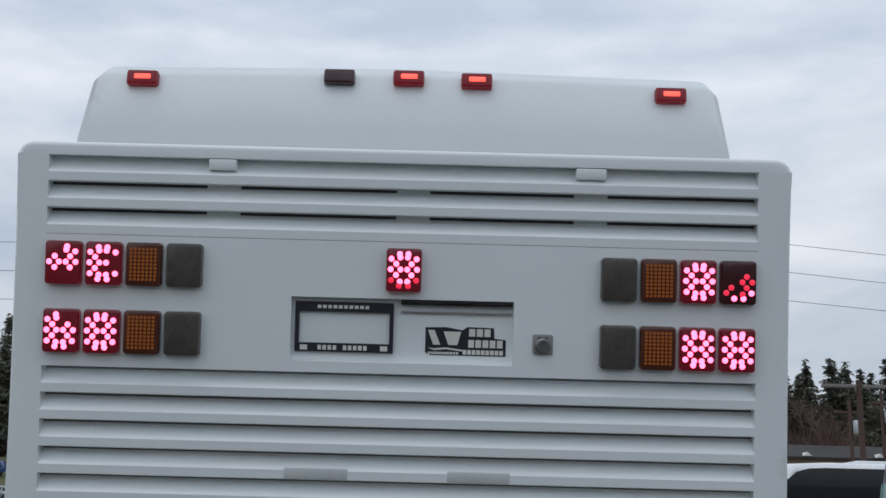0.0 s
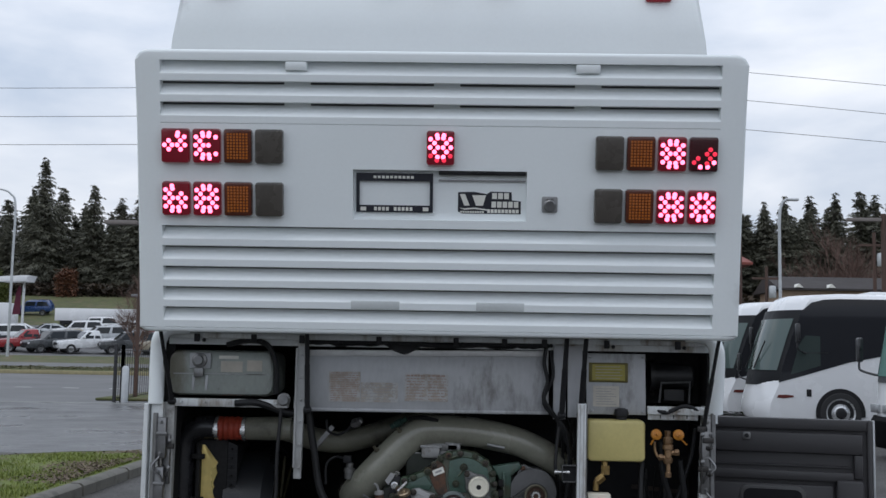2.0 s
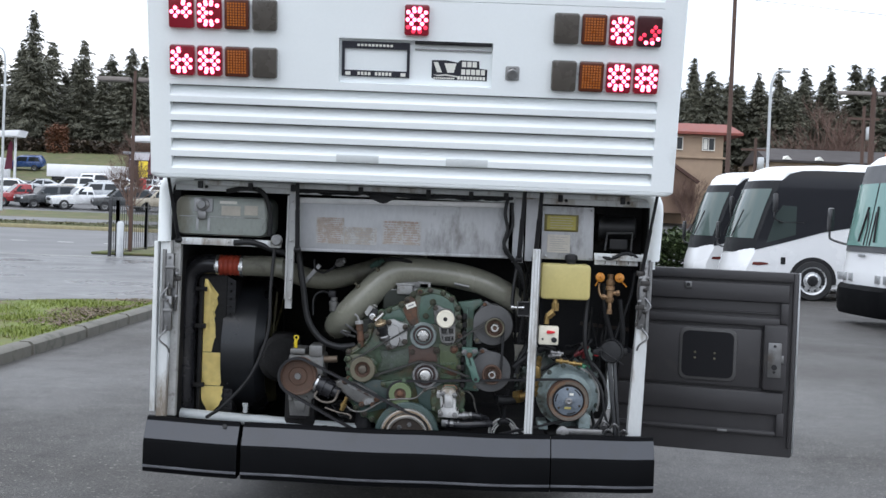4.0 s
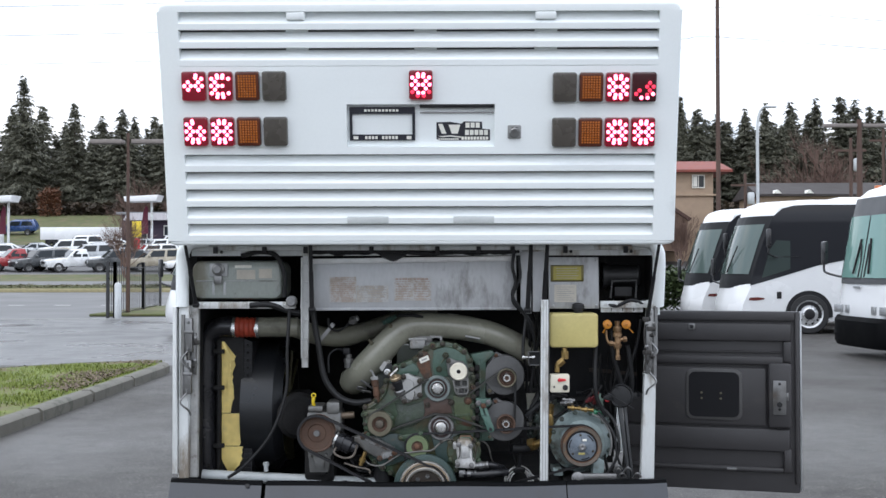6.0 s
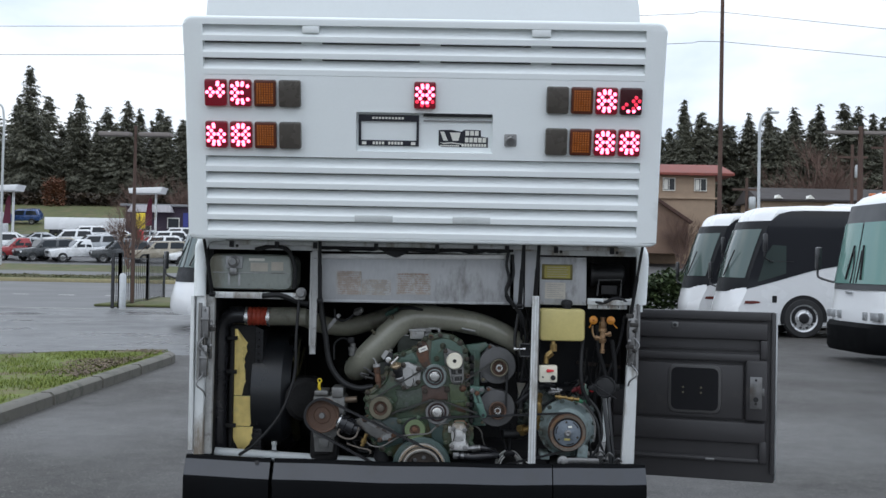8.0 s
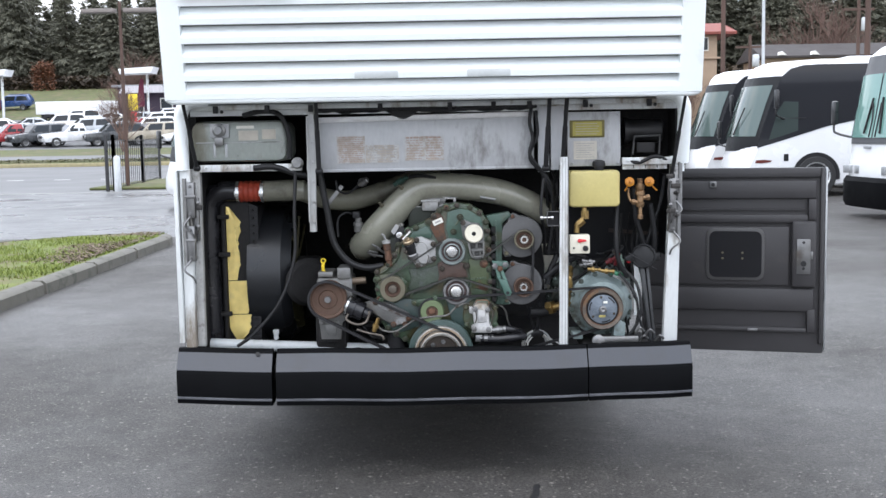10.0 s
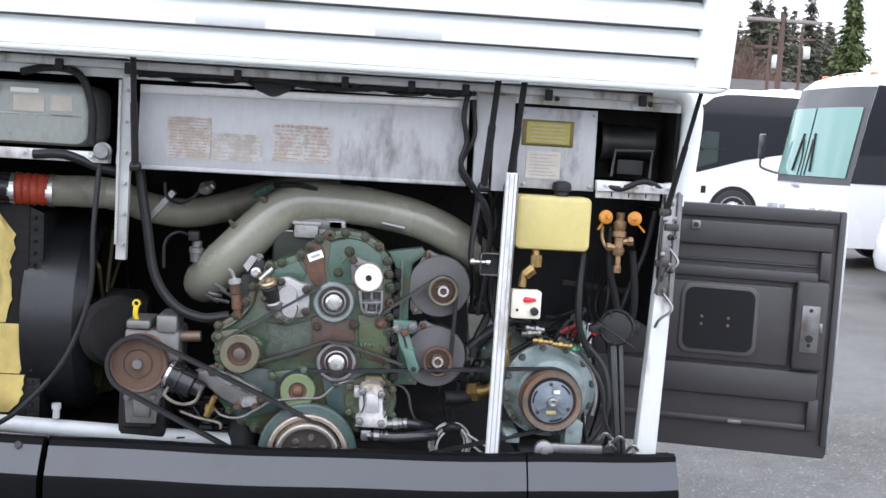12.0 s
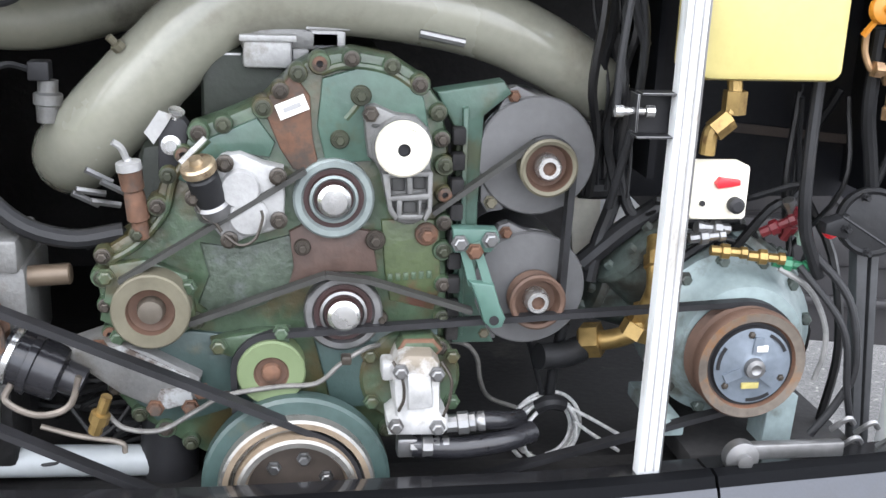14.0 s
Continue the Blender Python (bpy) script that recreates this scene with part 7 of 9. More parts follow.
dbox(0.02, DL - 0.1, 0.47, 0.5, -0.03, 0.0), dbox(DL - 0.1, DL - 0.05, 0.47, 0.62, -0.03, 0.0)
bm = B()
prism(bm, rounded(0.4, 0.755, 0.79, 1.12, 0.05), -0.034, -0.02, bevel=0.008)
frame_rim = part("hatch_rim", bm, mat("dusty_grey_rim", (0.07, 0.068, 0.068), 0.5, var=0.15), door)
bm = B()
prism(bm, rounded(0.42, 0.735, 0.812, 1.1, 0.04), -0.0365, -0.03)
for x, z in ((0.5, 0.93), (0.5, 0.965), (0.62, 0.93), (0.62, 0.965)):
    bolt(bm, x, -0.0365, z, 0.006, 1, 0.006)
part("access_panel", bm, [mat("matt_black_panel", (0.008, 0.008, 0.01), 0.6, var=0.2, spec=0.25), OLIVEMETAL], frame_rim, "matt black access panel")
dbox(DL - 0.195, DL - 0.05, 0.755, 1.165, -0.055, 0.0, name="latch_housing", r=0.02)
bm = B()
prism(bm, rounded(DL - 0.165, DL - 0.085, 0.84, 1.055, 0.006), -0.062, -0.053, bevel=0.002)
lathe(bm, [(0.017, 0), (0.017, 0.006), (0, 0.008)], (DL - 0.125, -0.062, 0.905), seg=14, mi=1)
for z in (0.875, 1.035):
    bolt(bm, DL - 0.125, -0.062, z, 0.007, 1, 0.006)
bx(bm, DL - 0.085, DL - 0.07, -0.064, -0.05, 0.93, 0.98, 0, 0.003)
part("latch_plate", bm, [STEEL, BLACK], door, "steel latch plate")
bm = B()
prism(bm, rounded(0.42, 0.462, 1.37, 1.41, 0.008), -0.042, -0.034, bevel=0.002)
lathe(bm, [(0.012, 0), (0.012, 0.005), (0, 0.006)], (0.441, -0.042, 1.39), seg=12, mi=1)
part("catch", bm, [STEEL, BLACK], door)
dbox(DL - 0.45, DL - 0.39, 0.475, 0.492, -0.04, -0.03, STEEL, "small_catch", 0.003)
bm = B()
bx(bm, DL, DL + 0.012, -0.005, 0.055, 0.36, 1.49, 0, 0.003)
part("edge_trim", bm, STRIP, door, "thin grey edge trim")


# ---- ground, street and verges ----
ASPHALT = tarmac("damp_asphalt", (0.047, 0.0438, 0.0405))
APRON = tarmac("wet_apron_asphalt", (0.072, 0.072, 0.074), 0.36, 0.25)
STREET = mat("street_asphalt", (0.11, 0.11, 0.112), 0.6, var=0.12, scale=0.3, bump=0.2, fine=60)
VERGE = mat("winter_verge_grass", (0.085, 0.095, 0.032), 0.9, var=0.4, scale=1.2, bump=0.5, fine=18, dirt=(0.14, 0.11, 0.06), dirt_at=0.57, dirt_scale=0.8)
TURF = mat("mossy_turf", (0.125, 0.16, 0.028), 0.9, var=0.45, scale=2.5, bump=0.6, fine=40, dirt=(0.13, 0.1, 0.055), dirt_at=0.56, dirt_scale=1.6)
KERB = mat("weathered_kerb_concrete", (0.15, 0.142, 0.122), 0.8, var=0.25, scale=3, bump=0.3, fine=90, dirt=(0.09, 0.09, 0.075), dirt_at=0.56)
LINE = mat("white_road_paint", (0.6, 0.6, 0.58), 0.6, var=0.15, scale=8)
KERBY = mat("faded_yellow_kerb_paint", (0.31, 0.27, 0.15), 0.7, var=0.2, scale=5)
LOT = mat("car_lot_asphalt", (0.1, 0.1, 0.102), 0.6, var=0.15, scale=0.3, bump=0.1)

PROFILE = [(-900, 0.0), (-40, 0.0), (-6, 0.0), (14, 0.0), (31.4, 0.0), (50, 0.0), (59.8, 0.25), (60.0, 0.4), (64, 0.62), (68, 0.8), (73, 0.92), (76, 1.2), (82, 1.5), (115, 4.2), (118, 4.6), (140, 8.4), (165, 11.0), (260, 15.0), (700, 16.0), (4000, 16.0)]


def land(y):
    for (a, za), (b, zb) in zip(PROFILE, PROFILE[1:]):
        if a <= y <= b:
            return za + (zb - za) * (y - a) / (b - a)
    return 0.0


def zone(y):
    return 0 if y < 14 else 1 if y < 31 else 2 if y < 59.5 else 3 if y < 64 else 2 if y < 68 else 3 if y < 75 else 4 if y < 116 else 3


bm = B()
cols = [-3000, -300, -120, -60, -30, -12, 0, 12, 30, 60, 120, 300, 3000]
grid = [[bm.verts.new((x, y, z)) for x in cols] for y, z in PROFILE]
for i in range(len(grid) - 1):
    for j in range(len(cols) - 1):
        bm.faces.new((grid[i][j], grid[i][j + 1], grid[i + 1][j + 1], grid[i + 1][j])).material_index = 0 if cols[j] >= 0 and 14 <= PROFILE[i][0] < 31 else zone((PROFILE[i][0] + PROFILE[i + 1][0]) / 2)
tagged(part("ground", bm, [ASPHALT, APRON, STREET, VERGE, LOT]), "damp grey asphalt yard, street and grassy rise", "ground", kind="structure")
bm = B()
bx(bm, -70, -9, 59.75, 60.05, 0.2, 0.46, 0, 0.02)
tagged(part("kerb_far", bm, KERBY), "faded yellow painted street kerb", "kerb", kind="structure")
bm = B()
bx(bm, -70, 6, 31.2, 31.5, -0.05, 0.012)
tagged(part("gutter", bm, mat("pale_gutter_concrete", (0.3, 0.3, 0.29), 0.7, var=0.1, scale=1)), "pale concrete gutter strip", "gutter", kind="structure")
for k in range(22):
    bm = B()
    bx(bm, -44 + 2.15 * k, -43.3 + 2.15 * k, 44.6, 44.85, 0.0, 0.006)
    tagged(part("lane_mark", bm, LINE), "white lane mark on the street", "road marking", "lane marks", "structure")

# grassy island with its kerb
ISLAND = [(-4.55, -6.0), (-4.55, 12.3), (-4.6, 12.7), (-4.75, 13.0), (-5.05, 13.2), (-5.5, 13.12), (-6.1, 12.85), (-7.1, 12.05), (-9.0, 10.3), (-14.0, 7.0), (-14.0, -6.0)]
cx, cy = -8.5, 5.0
inner = [(x + (0.17 if x < cx else -0.17) * (abs(x - cx) > 1.5), y + (-0.17 if y > cy and i > 2 else 0)) for i, (x, y) in enumerate(ISLAND)]
bm = B()
a = [bm.verts.new((x, y, 0.15)) for x, y in inner]
bm.faces.new(a)
bmesh.ops.triangulate(bm, faces=bm.faces)
tagged(part("island_turf", bm, TURF), "patchy mossy grass island", "grass", kind="structure")
kerb = thing("kerb_island", "weathered concrete kerb round the grass island", "kerb", kind="structure")
for i in range(len(ISLAND) - 1):
    (x0, y0), (x1, y1), (u0, v0), (u1, v1) = ISLAND[i], ISLAND[i + 1], inner[i], inner[i + 1]
    n = max(1, round(math.hypot(x1 - x0, y1 - y0) / 1.8))
    for k in range(n):
        s, e = k / n + 0.002, (k + 1) / n - 0.002
        p = [(x0 + (x1 - x0) * t, y0 + (y1 - y0) * t) for t in (s, e)]
        q = [(u0 + (u1 - u0) * t, v0 + (v1 - v0) * t) for t in (s, e)]
        bm = B()
        low = [bm.verts.new((px - 0.0, py, -0.05)) for px, py in (*p, *q[::-1])]
        mid = [bm.verts.new((px, py, 0.12)) for px, py in p]
        tp = [bm.verts.new((px * 0.75 + qx * 0.25, py * 0.75 + qy * 0.25, 0.155)) for (px, py), (qx, qy) in zip(p, q)]
        tq = [bm.verts.new((qx, qy, 0.158)) for qx, qy in q]
        bm.faces.new((low[0], low[1], mid[1], mid[0])), bm.faces.new((mid[0], mid[1], tp[1], tp[0])), bm.faces.new((tp[0], tp[1], tq[1], tq[0])), bm.faces.new((tq[0], tq[1], low[2], low[3]))
        bm.faces.new((low[0], mid[0], tp[0], tq[0], low[3])), bm.faces.new((low[1], low[2], tq[1], tp[1], mid[1]))
        bmesh.ops.recalc_face_normals(bm, faces=bm.faces)
        part("kerb_stone", bm, KERB, kerb, sharp=50)
rng = random.Random(4)
vs, fs = [], []
while len(fs) < 16000:
    y = rng.uniform(3.0, 13.0)
    x = -4.76 - abs(rng.gauss(0, 1)) * 1.6
    if x < -9 or (x < -5.2 and y > 13.0 + (x + 5.2) * 0.62):
        continue
    if noise.noise((x * 0.9, y * 0.9, 3.0)) + rng.uniform(-0.3, 0.3) < -0.1:
        continue
    h, a, w = rng.uniform(0.02, 0.06), rng.uniform(0, 6.28), rng.uniform(0.004, 0.009)
    dx, dy = math.cos(a), math.sin(a)
    b = len(vs)
    vs += [(x - dy * w, y + dx * w, 0.148), (x + dy * w, y - dx * w, 0.148), (x + dx * h * 0.7, y + dy * h * 0.7, 0.15 + h)]
    fs.append((b, b + 1, b + 2))
me = bpy.data.meshes.new("grass")
me.from_pydata(vs, [], fs)
me.materials.append(GRASSBLADE)
tagged(new("grass", me), "short tufted winter grass on the island", "grass", kind="stuff")
lr = random.Random(17)
vs, fs = [], []
while len(fs) < 3000:
    y, x = lr.uniform(7.0, 13.0), -4.8 - abs(lr.gauss(0.5, 0.9))
    if x < -8.5 or (x < -5.2 and y > 12.9 + (x + 5.2) * 0.62) or noise.noise((x * 0.55 + 4, y * 0.55, 8.0)) + lr.uniform(-0.25, 0.25) + 0.08 * (y - 11.2) < 0.0:
        continue
    a, s, t = lr.uniform(0, 6.28), lr.uniform(0.012, 0.035), lr.uniform(-0.5, 0.5)
    u, v = Vector((math.cos(a), math.sin(a), t)) * s, Vector((-math.sin(a), math.cos(a), lr.uniform(-0.3, 0.3))) * s * 0.6
    p, b = Vector((x, y, 0.172 + lr.uniform(0, 0.015))), len(vs)
    vs += [p - u, p + v, p + u, p - v]
    fs.append((b, b + 1, b + 2, b + 3))
me = bpy.data.meshes.new("leaf_litter")
me.from_pydata(vs, [], fs)
me.materials.append(foliage("dead_brown_leaves", (0.075, 0.05, 0.032), (0.2, 0.145, 0.1)))
tagged(new("leaf_litter", me), "brown dead leaves scattered over the island grass", "leaves", kind="stuff")
# oil streaks behind the coach
STAIN = mat("old_oil_stain", (0.02, 0.02, 0.021), 0.5, var=0.3, scale=12)
sr = random.Random(31)
for pts, w in (([(0.5, -0.25), (0.46, -0.5), (0.38, -0.8), (0.3, -1.05)], 0.022), ([(-0.3, -0.5), (-0.42, -0.62), (-0.5, -0.7)], 0.07), ([(1.5, -1.6), (1.62, -1.72), (1.7, -1.78)], 0.06)):
    bm = B()
    line = glide([Vector((x, y, 0.003)) for x, y in pts], 6)
    sides = [[bm.verts.new((p.x + k * w * sr.uniform(0.5, 1.1), p.y, 0.003)) for k in (-1, 1)] for p in line]
    for p, q in zip(sides, sides[1:]):
        bm.faces.new((p[0], p[1], q[1], q[0]))
    tagged(part("oil_stain", bm, STAIN), "dark oil streak on the asphalt", "stain", kind="structure")
# fine loose grit and leaves on the yard
vs, fs = [], []
for k in range(900):
    x, y, r = rng.uniform(-4.3, 6), rng.uniform(-5.0, 8), rng.uniform(0.002, 0.006)
    b = len(vs)
    vs += [(x + r, y, 0.0), (x - r * 0.5, y + r, 0.0), (x - r * 0.6, y - r, 0.0), (x, y, r)]
    fs += [(b, b + 1, b + 3), (b + 1, b + 2, b + 3), (b + 2, b, b + 3)]
me = bpy.data.meshes.new("grit")
me.from_pydata(vs, [], fs)
me.materials.append(KERB)
tagged(new("grit", me), "loose pale grit on the asphalt", "grit", kind="stuff")


# ---- parked coaches ----
def wheel_set(parent, x, side, r=0.52, half=1.24):
    bm = B()
    c = (x, side * (half - 0.14), r)
    lathe(bm, [(r * 0.6, -0.14), (r * 0.94, -0.14), (r, -0.1), (r, 0.1), (r * 0.94, 0.135), (r * 0.72, 0.14), (r * 0.69, 0.1)], c, (0, side, 0), 32)
    w = part("wheel", bm, TYRE, parent)
    bm = B()
    lathe(bm, [(r * 0.7, 0.14), (r * 0.66, 0.135), (r * 0.62, 0.115), (r * 0.4, 0.12), (r * 0.3, 0.135), (r * 0.27, 0.15)], c, (0, side, 0), 28)
    lathe(bm, [(r * 0.27, 0.15), (r * 0.22, 0.16), (r * 0.12, 0.165), (0, 0.165)], c, (0, side, 0), 20, mi=1)
    part("rim", bm, [ALLOY, COACHBLACK], w, "polished alloy rim with dark hub")
    bm = B()
    for k in range(10):
        a = 2 * math.pi * k / 10
        lathe(bm, [(0, 0.121), (r * 0.065, 0.1205), (r * 0.065, 0.1)], (c[0] + r * 0.5 * math.cos(a), c[1], c[2] + r * 0.5 * math.sin(a)), (0, side, 0), 8)
    part("rim_hole", bm, BLACK, w)
    return w


def skin(poly, half, y_in, mats, parent, name, label="", side=1):
    """A thin pane or panel with the outline poly in (x, z) lying on the side of a coach."""
    bm = B()
    a = [bm.verts.new((x, side * half, z)) for x, z in poly]
    b = [bm.verts.new((x, side * y_in, z)) for x, z in poly]
    n = len(poly)
    fs = [bm.faces.new(a), bm.faces.new(b[::-1])] + [bm.faces.new((a[k], b[k], b[(k + 1) % n], a[(k + 1) % n])) for k in range(n)]
    bmesh.ops.recalc_face_normals(bm, faces=fs)
    return part(name, bm, mats, parent, label)


def across(bm, rows, mi=0, power=4):
    """A curved sheet over the nose: rows of (x at the middle, x at the edge, z, half width); power: how late it turns the corner."""
    n, ringv = 16, []
    for xm, xe, z, half in rows:
        ringv.append([bm.verts.new((xe + (xm - xe) * (1 - abs(2 * k / n - 1) ** power), half * (2 * k / n - 1), z)) for k in range(n + 1)])
    for p, q in zip(ringv, ringv[1:]):
        for k in range(n):
            bm.faces.new((p[k], p[k + 1], q[k + 1], q[k])).material_index = mi
    return ringv


def shell(rows, tail, mat_, parent, power=4):
    """The body: nose rows swept back to the tail."""
    bm = B()
    ringv = across(bm, rows, power=power)
    back = [[bm.verts.new((tail, v.co.y, v.co.z)) for v in (r[0], r[-1])] for r in ringv]
    for (p, q), (bp, bq) in zip(zip(ringv, ringv[1:]), zip(back, back[1:])):
        bm.faces.new((p[0], q[0], bq[0], bp[0])), bm.faces.new((p[-1], bp[1], bq[1], q[-1]))
        bm.faces.new((bp[0], bq[0], bq[1], bp[1]))
    bm.faces.new([*ringv[-1], back[-1][1], back[-1][0]])
    bm.faces.new([*ringv[0][::-1], back[0][0], back[0][1]])
    bmesh.ops.recalc_face_normals(bm, faces=bm.faces)
    return part("body", bm, mat_, parent, sharp=40)


def mirror_arm(parent, x, y, z, side):
    bm = B()
    tube(bm, [(x, y, z + 0.05), (x + 0.12, y + side * 0.1, z + 0.06), (x + 0.3, y + side * 0.26, z + 0.13), (x + 0.34, y + side * 0.3, z + 0.2), (x + 0.33, y + side * 0.3, z + 0.4)], 0.024, 8)
    bx(bm, x + 0.27, x + 0.38, y + side * 0.23, y + side * 0.38, z + 0.3, z + 0.78, 0, 0.035)
    part("mirror", bm, COACHBLACK, parent, "black door mirror on a curved arm")


def swept_coach(at, label, pane=SCREEN, mirrors=True):
    c = thing("parked_coach", label, "bus", at, "parked coaches")
    rows = [(0.0, -0.22, 0.34, 1.24), (0.08, -0.15, 0.5, 1.26), (0.08, -0.15, 0.75, 1.27), (0.02, -0.22, 1.02, 1.275), (-0.04, -0.3, 1.25, 1.275), (-0.14, -0.42, 1.7, 1.27), (-0.34, -0.65, 2.4, 1.26), (-0.55, -0.88, 3.0, 1.255), (-0.66, -1.0, 3.25, 1.25), (-0.78, -1.12, 3.38, 1.24), (-0.98, -1.3, 3.46, 1.18), (-1.6, -1.9, 3.5, 1.05)]
    rows = [(xm, xe - 0.2 * min(1, z / 1.2), z, half) for xm, xe, z, half in rows]
    shell(rows, -13.6, COACHW, c, 2.6)
    bm = B()
    across(bm, [(-0.005, -0.47, 1.18, 1.2), (-0.035, -0.505, 1.34, 1.268), (-0.115, -0.595, 1.68, 1.27), (-0.315, -0.825, 2.4, 1.26), (-0.515, -1.045, 2.98, 1.256), (-0.55, -1.08, 3.08, 1.254)], power=2.6)
    part("windscreen_surround", bm, MASK, c)
    for s0, s1 in ((0.025, 0.93), (-0.93, -0.025)):
        bm = B()
        rows2 = []
        for xm, xe, z, half in ((-0.075, -0.545, 1.56, 1.262), (-0.305, -0.815, 2.4, 1.254), (-0.465, -0.985, 2.86, 1.25)):
            rows2.append([bm.verts.new((xe + (xm - xe) * (1 - abs(t) ** 2.6) + 0.016, half * t, z)) for t in (s0 + (s1 - s0) * k / 8 for k in range(9))])
        for p, q in zip(rows2, rows2[1:]):
            for k in range(8):
                bm.faces.new((p[k], p[k + 1], q[k + 1], q[k]))
        part("windscreen", bm, pane, c, "green-tinted windscreen half")
    for s in (1, -1):
        skin([(-0.47, 1.26), (-1.2, 1.47), (-2.2, 1.78), (-3.2, 1.98), (-4.2, 2.05), (-13.3, 2.05), (-13.4, 2.2), (-13.4, 3.3), (-13.2, 3.36), (-2.0, 3.36), (-1.6, 3.34), (-1.3, 3.26), (-1.07, 3.06), (-0.81, 2.4), (-0.58, 1.7)], 1.281, 1.2, DARKGLASS, c, "side_glass", "sweeping black tinted side glass", s)
        skin([(-0.76, 1.46), (-1.1, 1.56), (-1.5, 1.69), (-1.5, 2.42), (-1.14, 2.44), (-0.98, 2.2)], 1.287, 1.279, CABPANE, c, "cab_window", "lighter cab side window", s)
        for x in (-3.6, -6.6, -9.6):
            skin([(x, 2.06), (x - 0.03, 2.06), (x - 0.03, 3.31), (x, 3.31)], 1.285, 1.28, COACHBLACK, c, "window_bar", side=s)
        arch = [(-1.98 + 0.61 * math.cos(radians(a)), 0.52 + 0.61 * math.sin(radians(a))) for a in range(-16, 197, 12)]
        skin(arch, 1.279, 1.0, BLACK, c, "wheel_arch", side=s)
        wheel_set(c, -1.98, s, half=1.3)
        wheel_set(c, -9.8, s, half=1.3)
        skin([(x - 7.82, z) for x, z in arch], 1.279, 1.0, BLACK, c, "wheel_arch", side=s)
        skin(rounded(-1.27, -1.15, 0.92, 1.1, 0.02), 1.282, 1.27, BLACK, c, "marker", side=s)
        skin([(-0.42, 0.88), (-0.6, 0.87), (-0.82, 0.9), (-0.84, 0.94), (-0.65, 0.96), (-0.45, 0.95)], 1.284, 1.1, mat("dark_red_lamp_glass", (0.13, 0.03, 0.025), 0.2, var=0.1), c, "headlamp", "dark red corner lamp", s)
        bm = B()
        bx(bm, -1.7, -1.2, s * 1.282, s * 1.29, 2.0, 2.02)
        part("cab_rail", bm, COACHBLACK, c)
        if mirrors:
            mirror_arm(c, -1.2 if s > 0 else -0.4, s * (1.24 if s > 0 else 1.0), 1.95 if s > 0 else 1.2, s)
    for s in (-0.5, 0.4):
        bm = B()
        strap(bm, (-0.06, s, 1.6), (-0.27, s + 0.35, 2.3), 0.02, 0.03)
        part("wiper", bm, BLACK, c)
    for k in range(3):
        bm = B()
        bx(bm, -4 - 3 * k, -3 - 3 * k, -0.5, 0.5, 3.49, 3.6, 0, 0.04)
        part("roof_vent", bm, COACHW, c)
    return c


